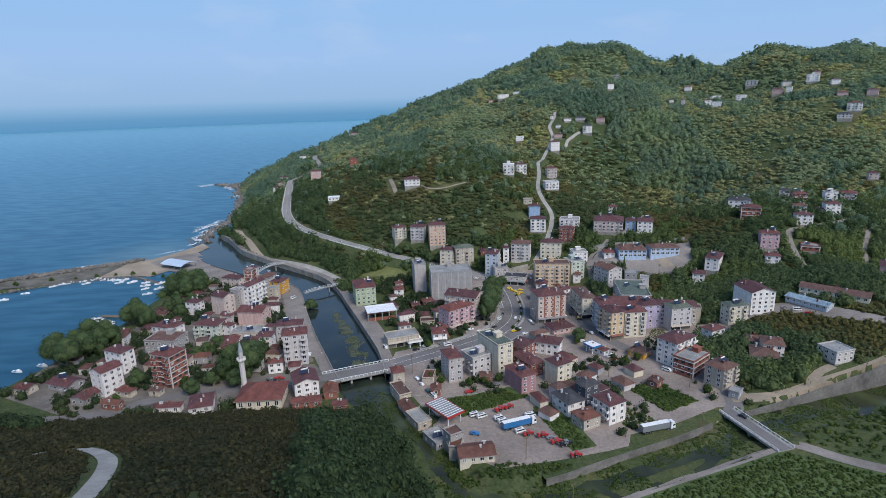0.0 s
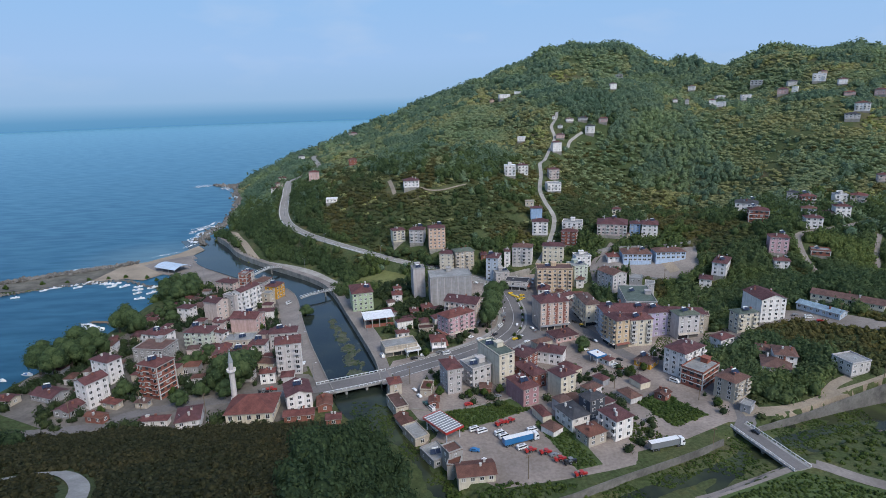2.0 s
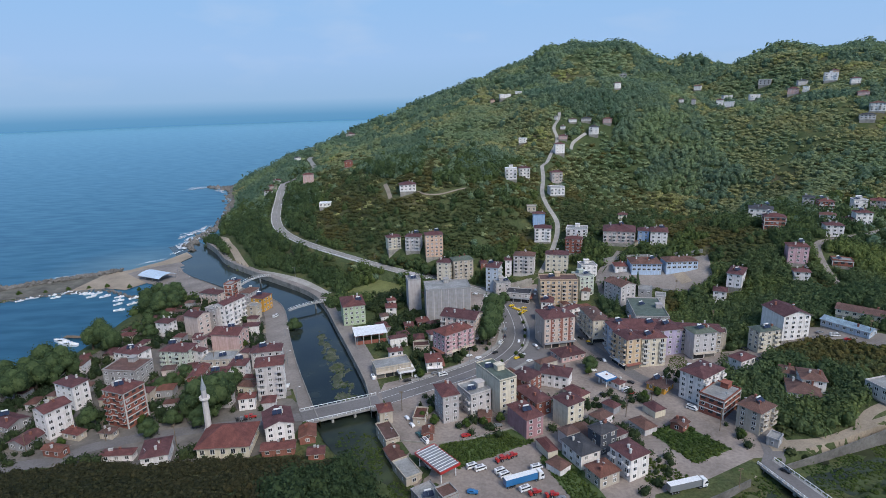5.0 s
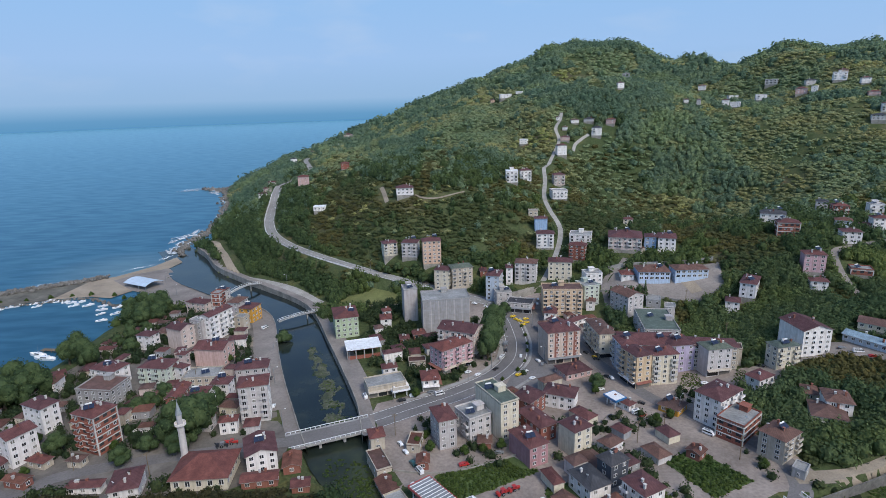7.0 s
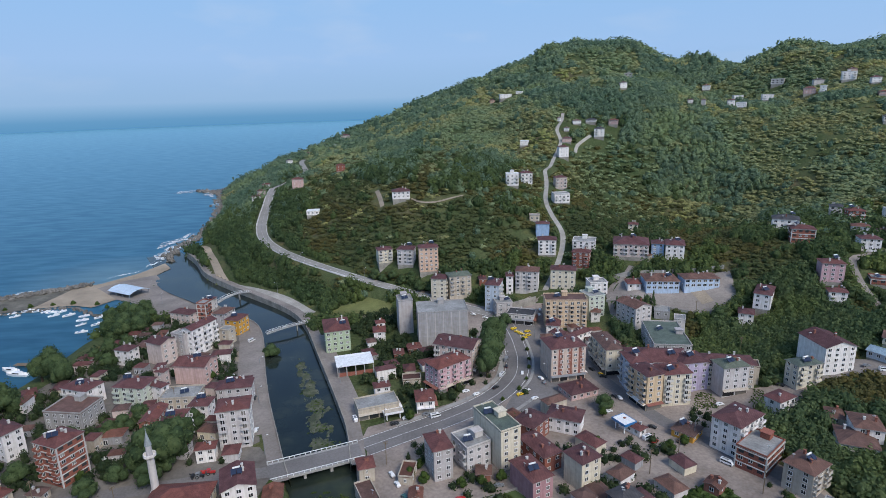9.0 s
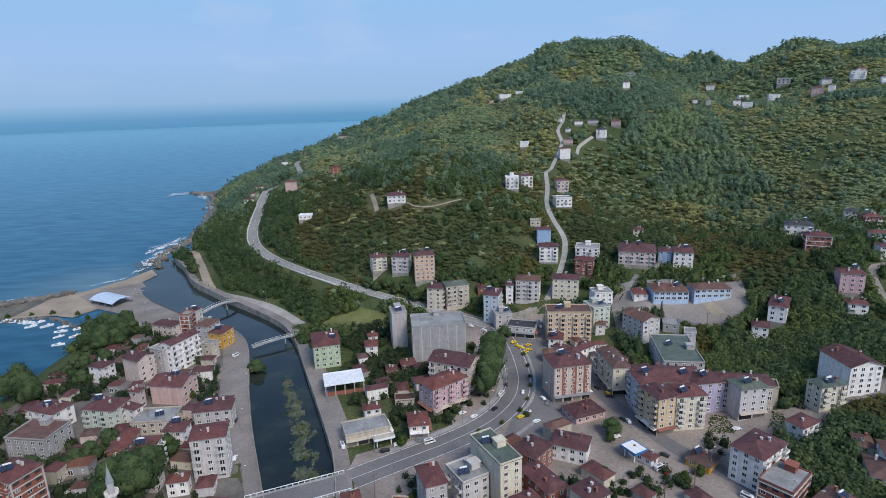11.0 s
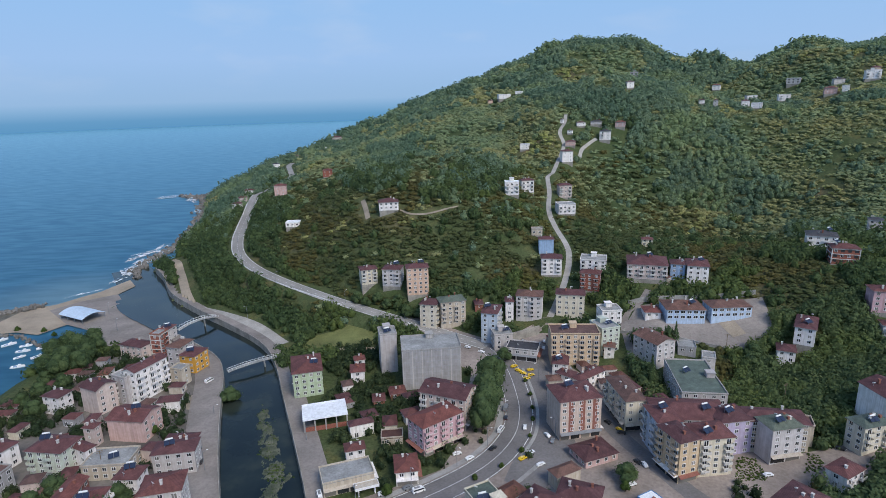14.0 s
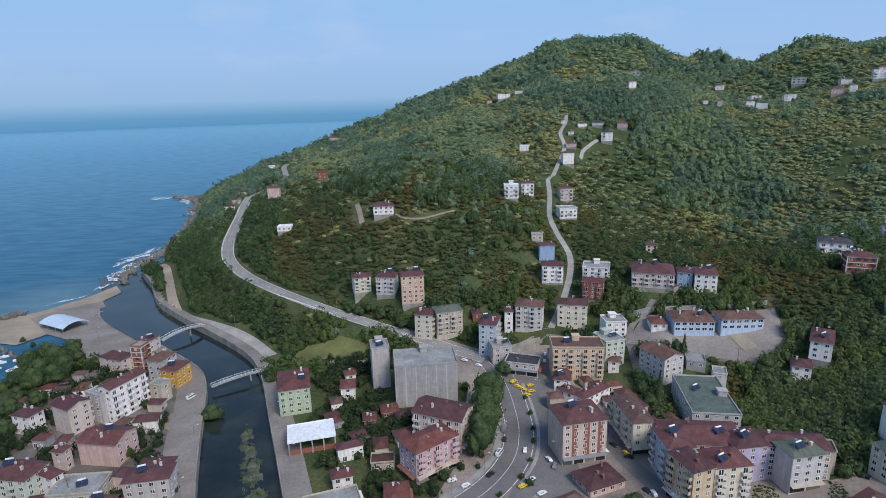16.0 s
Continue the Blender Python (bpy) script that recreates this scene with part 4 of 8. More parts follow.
house(61.0, 321.6, 11, 16.8, 14.0, 6, 'stripe', 'h', 'maroon', 'shop', 16.6)
house(83.9, 329.3, -84, 20.5, 8.2, 4, 'cream', 'h', 'brown', 'balcony shop', 13.1)
house(90.6, 292.7, -72, 11.7, 7.9, 6, 'yellow', 'h', 'maroon', 'balcony shop', 15.9)
house(102.5, 294.9, 6, 12.3, 10.0, 6, 'cream', 'h', 'maroon', 'balcony', 14.8)
house(90.5, 306.5, -86, 12.3, 9.0, 5, 'paleblue', 'h', 'maroon', 'balcony', 15.0)
house(114.5, 306.5, 8, 12.5, 11.0, 5, 'lilac', 'h', 'maroon', '', 14.0)
house(129.2, 298.9, -81, 8.8, 11.9, 5, 'palegrey', 'h', 'greenroof', 'shop blank0', 13.4)
house(160.1, 297.4, -77, 7.0, 12.0, 4, 'cream', 'h', 'greenroof', 'balcony', 10.3)
house(175.7, 307.2, -85, 17.0, 14.0, 5, 'white', 'g', 'maroon', 'blank0', 12.6)
house(-160.5, 346.0, -15, 8.8, 7.0, 3, 'white', 'h', 'maroon', '', 8.6)
house(-142.6, 347.0, -25, 10.8, 9.1, 4, 'blush', 'g', 'maroon', 'balcony blank0', 11.9)
house(-127.4, 359.5, -22, 7.0, 17.7, 5, 'white', 'g', 'maroon', 'balcony', 15.4)
house(-134.6, 353.4, -25, 9.0, 5.5, 5, 'lightgrey', 'f', 'grey', 'balcony', 13.0)
house(-116.8, 385.3, -15, 8.6, 10.5, 3, 'ochre', 'h', 'maroon', '', 9.5)
house(-5.4, 448.9, 7, 12.9, 9.5, 6, 'peach', 'h', 'maroon', '', 16.6)
house(14.5, 426.5, 14, 14.5, 10.0, 5, 'sand', 'h', 'greenroof', 'balcony', 14.0)
house(2.5, 425.5, -14, 9.4, 10.0, 5, 'cream', 'h', 'maroon', 'balcony', 14.0)
house(36.1, 408.4, -16, 8.5, 14.0, 6, 'paleblue', 'h', 'maroon', 'balcony', 16.9)
house(74.2, 380.4, -4, 23.4, 12.0, 6, 'apricot', 'f', 'brown', 'balcony', 15.9)
house(111.4, 373.2, -66, 15.5, 11.3, 4, 'palegrey', 'g', 'brown', '', 10.0)
house(91.6, 388.0, 15, 10.0, 12.0, 5, 'mint', 'f', 'grey', '', 13.0)
house(59.3, 425.5, -14, 14.3, 11.0, 5, 'palegrey', 'h', 'brown', 'balcony', 13.5)
house(82.2, 424.5, -13, 15.5, 10.0, 4, 'cream', 'h', 'maroon', '', 12.5)
house(-182.6, 249.4, -20, 13.7, 8.8, 1, 'grey', 'g', 'maroon')
house(-159.1, 306.1, -18, 14.5, 9.5, 3, 'white', 'h', 'maroon', 'balcony', 8.5)
house(-134.5, 304.8, -8, 14.2, 10.4, 4, 'mint', 'h', 'maroon', 'balcony', 9.8)
house(-152.0, 288.5, -8, 17.0, 13.5, 3, 'concrete', 'f', 'brown', '', 8.2)
house(-116.0, 326.0, -8, 15.5, 12.0, 3, 'rose', 'g', 'maroon', 'blank0', 9.4)
house(-156.4, 405.3, -20, 15.2, 8.4, 3, 'blush', 'h', 'maroon')
house(-144.5, 407.1, -10, 5.7, 7.2, 5, 'brick', 'f', 'grey', 'slab balcony')
house(-149.2, 424.4, -11, 6.3, 9.3, 4, 'palegrey', 'h', 'maroon')
house(-127.9, 395.1, -14, 7.8, 11.2, 4, 'lightgrey', 'h', 'brown')
house(-116.8, 369.4, -17, 6.6, 5.8, 3, 'sand', 'f', 'grey')
house(-91.4, 312.8, 3, 11.6, 6.4, 2, 'lightgrey', 'h', 'maroon')
house(-97.9, 288.5, -1, 7.9, 7.3, 3, 'white', 'h', 'maroon')
house(-100.5, 270.0, 2, 7.5, 10.5, 5, 'white', 'h', 'red', 'balcony', 12.4)
house(-85.0, 260.1, 11, 6.8, 4.8, 2, 'white', 'h', 'red')
house(-65.2, 238.0, 21, 10.6, 12.8, 3, 'white', 'g', 'maroon', '', 7.8)
house(-106.6, 222.7, 17, 9.2, 12.2, 2, 'white', 'h', 'maroon')
house(-122.1, 224.2, 3, 11.6, 4.0, 1, 'white', 'h', 'maroon')
house(-62.0, 226.1, 8, 12.1, 5.0, 1, 'rust', 'g', 'red')
house(-53.1, 235.2, 12, 6.0, 8.5, 1, 'rust', 'g', 'rust')
house(-46.8, 222.3, 8, 5.8, 4.7, 1, 'rust', 'g', 'red')
house(-112.2, 301.6, 4, 16.1, 11.0, 2, 'sand', 'f', 'grey')
house(-113.8, 279.5, 4, 6.0, 13.6, 3, 'rust', 'g', 'red')
house(-199.0, 245.2, -12, 7.8, 5.8, 1, 'sand', 'g', 'red')
house(-164.9, 235.4, -14, 8.2, 8.7, 1, 'grey', 'g', 'maroon')
house(-31.3, 367.0, 8, 6.2, 8.2, 2, 'white', 'h', 'red')
house(-24.6, 291.0, 19, 17.5, 9.7, 1, 'sand', 'f', 'grey', 'shop')
house(-4.0, 293.8, 7, 7.6, 9.9, 2, 'white', 'h', 'red', 'shop')
house(-11.5, 351.4, 14, 6.8, 6.9, 1, 'rust', 'h', 'red')
house(-19.1, 345.2, 8, 4.8, 6.2, 1, 'rust', 'h', 'red')
house(64.3, 302.8, -69, 10.5, 13.8, 1, 'rose', 'h', 'maroon')
house(99.5, 407.8, 3, 10.7, 9.8, 3, 'white', 'f', 'grey')
house(65.9, 370.7, -12, 7.1, 11.2, 2, 'white', 'h', 'maroon')
house(76.0, 356.6, 36, 17.3, 5.1, 2, 'white', 'h', 'maroon')
house(101.9, 311.3, -6.7, 26.5, 15.0, 5, 'palegrey', 'h', 'maroon', '', 13.5)
house(129.7, 305.5, -10.4, 23.5, 10.0, 5, 'sand', 'h', 'maroon', '', 12.0)
house(142.6, 304.9, -21, 4.3, 7.0, 3, 'sand', 'f', 'brown')
house(124.8, 223.4, -45, 4.0, 5.4, 1, 'grey', 'f', 'grey')
house(98.5, 268.1, -46, 8.3, 8.8, 1, 'ochre', 'h', 'brown')
house(153.2, 253.7, -25, 11.7, 12.7, 1, 'white', 'h', 'brown')
house(159.4, 258.3, -21, 9.1, 11.1, 2, 'white', 'h', 'brown')
house(155.7, 269.4, -25, 5.5, 8.0, 1, 'sand', 'h', 'brown')
house(135.2, 399.8, -6, 18.9, 15.1, 2, 'school', 'h', 'brown')
house(156.8, 396.1, -1, 20.2, 11.3, 2, 'school', 'h', 'brown')
house(120.1, 402.6, -6, 7.8, 9.6, 1, 'white', 'h', 'red')
house(118.2, 343.4, -98.1, 31.2, 17.8, 4, 'lightgrey', 'f', 'greenroof', '', 10.0)
house(132.5, 361.2, -21, 5.5, 7.1, 3, 'palegrey', 'f', 'grey')
house(182.5, 371.0, -35, 8.3, 18.0, 3, 'white', 'h', 'maroon')
house(169.2, 363.0, -27, 7.3, 8.8, 2, 'white', 'h', 'maroon')
house(219.4, 304.0, -43, 33.0, 10.0, 1, 'cream', 'g', 'brown')
house(201.8, 298.3, -59, 21.8, 7.6, 1, 'paleblue', 'g', 'blueroof')
house(268.3, 332.0, -37, 5.4, 16.1, 2, 'rose', 'h', 'maroon')
house(38.3, 270.3, -42, 9.2, 11.5, 3, 'rust', 'h', 'maroon', '', 7.6)
house(52.9, 275.5, -24, 13.0, 9.5, 2, 'white', 'h', 'maroon', '', 6.4)
house(38.9, 254.5, -61, 15.5, 7.5, 2, 'brick', 'h', 'maroon', '', 6.8)
house(9.7, 185.4, 7, 13.0, 8.3, 1, 'cream', 'g', 'rust')
house(2.7, 191.2, -10, 4.4, 8.4, 1, 'concrete', 'f', 'rust')
house(47.7, 425.1, -5, 4.4, 7.9, 4, 'white', 'h', 'maroon')
house(50.0, 385.0, -18, 15.6, 10.3, 2, 'palegrey', 'f', 'slate', 'shop')
house(40.4, 397.7, 8, 9.7, 8.8, 3, 'lightgrey', 'f', 'grey')
house(130.1, 440.1, -17, 21.8, 20.3, 3, 'blush', 'h', 'maroon', 'balcony')
house(145.9, 434.7, -18, 7.6, 9.5, 3, 'skyblue', 'h', 'maroon')
house(155.8, 431.4, -19, 11.1, 15.4, 3, 'white', 'h', 'maroon')
house(30.7, 434.9, 2, 4.6, 7.6, 1, 'rust', 'h', 'maroon')
house(136.0, 431.6, -48, 9.1, 4.7, 1, 'sand', 'h', 'brown')
house(-187.6, 310.9, 38, 5.2, 6.8, 1, 'rust', 'h', 'red')
house(94.2, 235.5, -48, 5.0, 5.1, 1, 'rust', 'g', 'rust')
house(78.6, 272.1, -55, 9.9, 4.1, 1, 'white', 'h', 'maroon')
house(17.9, 245.3, -5, 4.8, 4.9, 1, 'rust', 'h', 'brown')
house(-8.7, 246.3, -9, 4.9, 8.5, 1, 'sand', 'f', 'rust')
house(-5.3, 233.9, 0, 4.0, 4.9, 1, 'rust', 'g', 'rust')
house(-148.6, 239.6, -17, 8.2, 4.0, 1, 'sand', 'h', 'red')
house(-148.5, 228.1, -14, 8.6, 4.0, 1, 'rust', 'g', 'rust')
house(-134.5, 239.5, -8, 5.5, 4.0, 1, 'sand', 'h', 'brown')
house(-124.6, 305.3, -25, 8.8, 4.0, 3, 'white', 'h', 'maroon')
house(-88.5, 302.4, 9, 14.5, 8.5, 3, 'lightgrey', 'h', 'maroon', '', 9.0)
house(-129.4, 319.2, -9, 4.6, 4.0, 3, 'blush', 'h', 'maroon')
house(-140.7, 314.1, 19, 6.3, 5.7, 2, 'blush', 'h', 'maroon')
house(66.2, 358.0, -43, 7.3, 5.9, 2, 'white', 'h', 'maroon')
house(92.3, 380.8, -17, 4.9, 5.6, 2, 'white', 'h', 'brown')
house(128.0, 375.2, -17, 8.0, 8.6, 1, 'grey', 'f', 'grey')
house(-31.8, 377.0, 16, 4.7, 4.8, 2, 'white', 'h', 'red')
house(-10.9, 316.0, 5, 8.3, 5.8, 1, 'sand', 'f', 'rust')
house(-23.7, 304.6, 15, 6.8, 5.1, 2, 'white', 'h', 'red')
house(-23.6, 247.2, 16, 5.4, 6.6, 2, 'sand', 'h', 'red')
house(-21.6, 236.1, 24, 5.6, 13.0, 2, 'sand', 'f', 'brown')
house(-17.5, 224.4, 26, 5.6, 9.5, 1, 'blush', 'g', 'rust')
house(-12.6, 214.0, 30, 6.2, 11.4, 1, 'sand', 'f', 'grey')
house(-4.6, 199.9, 33, 7.5, 10.0, 1, 'grey', 'f', 'grey')
house(1.6, 193.9, 30, 5.5, 5.5, 2, 'concrete', 'f', 'brown')
# on the hillsides
house(149.5, 495.2, -16, 6.8, 6.3, 2, 'cream', 'h', 'maroon', '', 4.9)
house(-28.3, 528.5, 7, 13.9, 11.9, 2, 'white', 'h', 'maroon', '', 5.7)
house(-36.8, 462.2, 17, 10.1, 8.9, 4, 'cream', 'h', 'maroon', 'balcony', 9.3)
house(-20.7, 457.2, -10, 11.2, 9.9, 4, 'palegrey', 'h', 'maroon', 'balcony', 10.7)
house(78.5, 483.1, -4, 9.4, 6.8, 3, 'skyblue', 'h', 'maroon', 'blank0', 9.4)
house(78.5, 463.3, -9, 12.5, 10.1, 4, 'white', 'h', 'maroon', 'balcony', 10.5)
house(75.7, 503.5, -5, 7.4, 5.6, 1, 'sand', 'f', 'grey', '', 3.8)
house(103.7, 458.6, -17, 15.3, 13.1, 3, 'white', 'f', 'grey', 'balcony', 6.9)
house(97.6, 441.0, -21, 11.3, 8.2, 4, 'brick', 'h', 'red', 'balcony', 10.4)
house(64.5, 554.6, -2, 10.5, 7.4, 3, 'white', 'f', 'white', 'balcony', 9.9)
house(81.9, 594.0, 4, 10.5, 7.8, 3, 'white', 'h', 'maroon', 'balcony', 10.0)
house(113.2, 592.8, 4, 10.6, 8.1, 3, 'blush', 'h', 'maroon', 'balcony', 10.0)
house(104.5, 547.5, 4, 13.0, 10.9, 2, 'white', 'f', 'grey', 'balcony', 6.9)
house(97.3, 715.0, -15, 9.0, 7.5, 2, 'white', 'f', 'white', '', 4.8)
house(131.1, 670.2, 4, 10.3, 7.8, 3, 'white', 'h', 'maroon', '', 10.0)
house(142.4, 705.6, -14, 9.8, 7.2, 1, 'rose', 'h', 'maroon', '', 3.7)
house(146.6, 728.2, -22, 5.4, 4.4, 1, 'white', 'h', 'brown', '', 2.9)
house(143.1, 753.8, -23, 3.2, 2.5, 1, 'white', 'g', 'maroon', '', 3.7)
house(181.3, 719.8, -17, 11.0, 8.8, 3, 'white', 'h', 'slate', 'balcony', 8.5)
house(178.1, 744.4, -17, 11.6, 9.7, 1, 'palegrey', 'h', 'slate', '', 2.6)
house(201.6, 736.3, -25, 10.0, 7.0, 2, 'rose', 'h', 'red', '', 4.7)
house(160.6, 740.6, -3, 9.0, 6.4, 1, 'white', 'h', 'brown', '', 3.2)
house(106.8, 1002.1, 3, 17.9, 14.6, 2, 'white', 'f', 'white', '', 6.0)
house(128.2, 992.7, -20, 10.1, 7.5, 1, 'white', 'f', 'white', '', 3.8)
house(87.5, 1017.3, 9, 7.2, 6.2, 1, 'peach', 'h', 'maroon', '', 3.8)
house(234.9, 816.3, -2, 8.3, 6.4, 2, 'white', 'h', 'maroon', '', 6.7)
house(283.7, 952.7, -18, 10.4, 8.8, 3, 'concrete', 'f', 'grey', 'slab', 9.7)
house(390.2, 929.4, -30, 10.0, 8.6, 2, 'white', 'h', 'red', '', 6.1)
house(316.2, 805.2, -8, 5.6, 5.0, 1, 'white', 'g', 'brown', '', 3.5)
house(328.7, 796.1, -31, 4.7, 3.8, 2, 'palegrey', 'h', 'maroon', '', 6.4)
house(401.6, 858.5, -10, 11.8, 10.4, 2, 'white', 'f', 'white', 'balcony', 6.3)
house(358.9, 788.1, -20, 8.1, 6.1, 2, 'white', 'h', 'maroon', '', 6.3)
house(360.6, 766.6, -31, 10.8, 8.0, 2, 'white', 'f', 'white', '', 5.5)
house(406.6, 796.3, -18, 12.1, 8.9, 2, 'white', 'f', 'grey', 'balcony', 6.1)
house(447.4, 848.8, -36, 14.6, 11.8, 2, 'palegrey', 'f', 'grey', 'slab', 6.1)
house(425.0, 744.1, -28, 11.7, 9.5, 2, 'rose', 'h', 'red', '', 6.0)
house(458.2, 783.0, -17, 10.7, 8.4, 2, 'palegrey', 'h', 'slate', '', 5.9)
house(432.8, 732.1, -39, 6.4, 4.5, 2, 'white', 'f', 'white', '', 5.9)
house(472.6, 751.5, -28, 14.2, 10.3, 3, 'white', 'f', 'grey', 'balcony', 8.4)
house(488.9, 770.6, -21, 8.4, 6.9, 1, 'peach', 'h', 'maroon', '', 3.1)
house(481.6, 720.7, -21, 9.4, 7.3, 2, 'white', 'h', 'maroon', '', 5.7)
house(-213.5, 735.4, 13, 9.8, 8.5, 2, 'white', 'h', 'maroon', '', 6.7)
house(-215.5, 760.6, 28, 8.6, 6.9, 2, 'blush', 'h', 'red', '', 6.7)
house(-222.6, 807.0, 20, 10.5, 8.0, 2, 'white', 'h', 'red', '', 6.7)
house(-155.0, 702.3, 9, 11.7, 9.0, 3, 'rose', 'h', 'red', '', 9.9)
house(-231.2, 959.5, 26, 9.1, 7.5, 2, 'white', 'h', 'slate', '', 6.8)
house(-112.8, 738.2, 8, 9.8, 7.0, 2, 'brick', 'h', 'red', '', 6.9)
house(-108.6, 565.9, 4, 10.7, 9.3, 1, 'white', 'f', 'white', '', 3.2)
house(-169.9, 1125.4, 13, 15.8, 13.4, 2, 'blush', 'h', 'maroon', '', 6.9)
house(-171.4, 1059.5, 4, 13.2, 10.0, 1, 'palegrey', 'f', 'white', '', 3.7)
house(-220.8, 1035.4, 10, 8.9, 7.4, 1, 'sand', 'h', 'brown', '', 3.7)
house(235.7, 447.6, -28, 15.5, 12.8, 3, 'white', 'h', 'slate', 'balcony', 8.7)
house(229.5, 419.0, -21, 12.8, 10.3, 3, 'brick', 'h', 'red', 'slab', 8.6)
house(286.0, 472.8, -32, 7.7, 6.0, 3, 'palegrey', 'h', 'slate', 'balcony', 8.4)
house(288.1, 456.3, -17, 10.0, 8.5, 3, 'brick', 'h', 'red', 'balcony', 7.9)
house(270.4, 425.5, -31, 9.3, 7.8, 2, 'white', 'h', 'rust', '', 5.6)
house(257.5, 399.8, -18, 10.5, 9.1, 3, 'white', 'h', 'maroon', '', 7.4)
house(310.1, 451.6, -18, 8.9, 8.0, 3, 'white', 'f', 'grey', 'balcony', 8.0)
house(292.4, 422.5, -15, 10.1, 8.1, 3, 'white', 'h', 'red', '', 7.9)
house(323.1, 448.9, -38, 10.6, 9.4, 3, 'blush', 'h', 'red', 'balcony', 7.9)
house(285.1, 425.3, -28, 6.7, 5.7, 1, 'rose', 'h', 'maroon', '', 2.5)
house(220.5, 375.7, -18, 11.2, 9.6, 4, 'pink', 'h', 'red', '', 10.4)
house(246.4, 371.6, -25, 10.7, 8.4, 1, 'brick', 'f', 'grey', 'slab', 3.0)
house(216.6, 362.6, -22, 8.7, 7.2, 2, 'white', 'h', 'maroon', 'balcony', 5.1)
house(374.4, 494.6, -24, 8.0, 5.9, 2, 'blush', 'h', 'maroon', 'balcony', 5.3)
house(451.0, 638.4, -30, 13.6, 10.2, 3, 'white', 'h', 'rust', 'balcony', 8.1)
house(469.4, 688.3, -23, 11.0, 7.8, 1, 'rose', 'h', 'red', '', 3.0)
house(432.9, 625.9, -29, 13.4, 9.5, 2, 'palegrey', 'h', 'slate', '', 4.7)
house(496.9, 676.8, -40, 10.9, 8.0, 2, 'rose', 'h', 'red', '', 5.5)


# ---------- paving, roads, quays, bridges ----------
PAVED = []


def drape(name, pts, mat, lift, label, category="pavement", longest=9.0, paved=True, kind="structure"):
    """A flat-lying area that follows the ground."""
    bm = bmesh.new()
    f = poly(bm, [(x, y, 0) for x, y in pts])
    if f.normal.z < 0 or (bm.normal_update() or f.normal.z < 0):
        f.normal_flip()
    bmesh.ops.triangulate(bm, faces=bm.faces[:])
    for _ in range(8):
        cut = [e for e in bm.edges if e.calc_length() > longest]
        if not cut:
            break
        bmesh.ops.subdivide_edges(bm, edges=cut, cuts=1)
        bmesh.ops.triangulate(bm, faces=bm.faces[:])
    co = np.array([v.co[:2] for v in bm.verts])
    zs = ground_height(co[:, 0], co[:, 1])
    for v, z in zip(bm.verts, zs):
        v.co.z = max(z, 0.3) + lift
    if paved:
        PAVED.append([tuple(p) for p in pts])
    return tagged(part(name, bm, mat), label, category, kind=kind)


def ribbon(name, line, width, mat, lift, label, category="road", offset=0.0, z=None, parent=None, smooth_step=4.0, tag=True):
    """A strip along a bent line, on the ground or at the line's own heights."""
    p = smooth_line(line, smooth_step) if smooth_step else np.array(line, float)
    t = np.gradient(p[:, :2], axis=0)
    t /= np.linalg.norm(t, axis=1, keepdims=True)
    nrm = np.stack([-t[:, 1], t[:, 0]], 1)
    cols = 5 if width > 3 else 2
    rows = []
    for k in range(cols):
        q = p[:, :2] + nrm * (offset + width * (0.5 - k / (cols - 1)))
        if z is not None:
            h = np.full(len(q), z)
        elif p.shape[1] > 2:
            h = p[:, 2]
        else:
            h = ground_height(q[:, 0], q[:, 1])
        rows.append(np.column_stack([q, h + lift]))
    n = len(p)
    verts = np.concatenate(rows)
    faces = [(k * n + i, (k + 1) * n + i, (k + 1) * n + i + 1, k * n + i + 1) for k in range(cols - 1) for i in range(n - 1)]
    ob = mesh_object(name, verts.tolist(), faces, mat, parent)
    return tagged(ob, label, category, kind="structure") if tag else ob


DOWNTOWN = [(-30, 260), (-27, 279), (-12, 286), (8, 297), (17, 318), (19, 345), (23, 370), (2, 398), (-8, 416), (-14, 438), (0, 432), (20, 417), (40, 403), (52, 412),
            (66, 420), (76, 418), (70, 395), (72, 372), (86, 348), (98, 338), (104, 318), (114, 304), (136, 298), (160, 300), (166, 294), (152, 284), (130, 280),
            (114, 262), (129, 236), (131, 222), (113, 209), (90, 197), (60, 187), (40, 182), (18, 178), (2, 190), (-14, 212), (-28, 240)]
drape("pavement", DOWNTOWN, LOT, 0.06, "dusty grey-beige paved yards and streets between the houses")
drape("pavement", [(-58, 247), (-60, 257), (-64, 270), (-74, 300), (-85, 336), (-98, 378), (-112, 396), (-121, 409), (-145, 433), (-165, 425), (-180, 402), (-186, 370),
                   (-186, 340), (-192, 300), (-208, 270), (-206, 240), (-165, 221), (-120, 218), (-75, 221), (-60, 232)],
      YARD, 0.06, "worn brown-grey yards and lanes of the old quarter by the harbour")
drape("pavement", [(-147, 434), (-158, 441), (-195, 479), (-217, 502), (-232, 522), (-250, 508), (-262, 490), (-232, 462), (-205, 448), (-196, 430), (-178, 412)],
      PAVING, 0.08, "open grey concrete esplanade beside the beach")
drape("beach", [(-232, 522), (-229, 541), (-242, 558), (-249, 530), (-265, 502), (-280, 492), (-283, 446), (-257, 451), (-240, 446), (-232, 462), (-262, 490), (-250, 508)],
      SAND, 0.1, "pale brown sandy beach at the river mouth", "beach", paved=True)
STONY = surface("stony_earth", (0.15, 0.14, 0.115), 0.95, 0.9, 0.08, 0.5, 0.4)
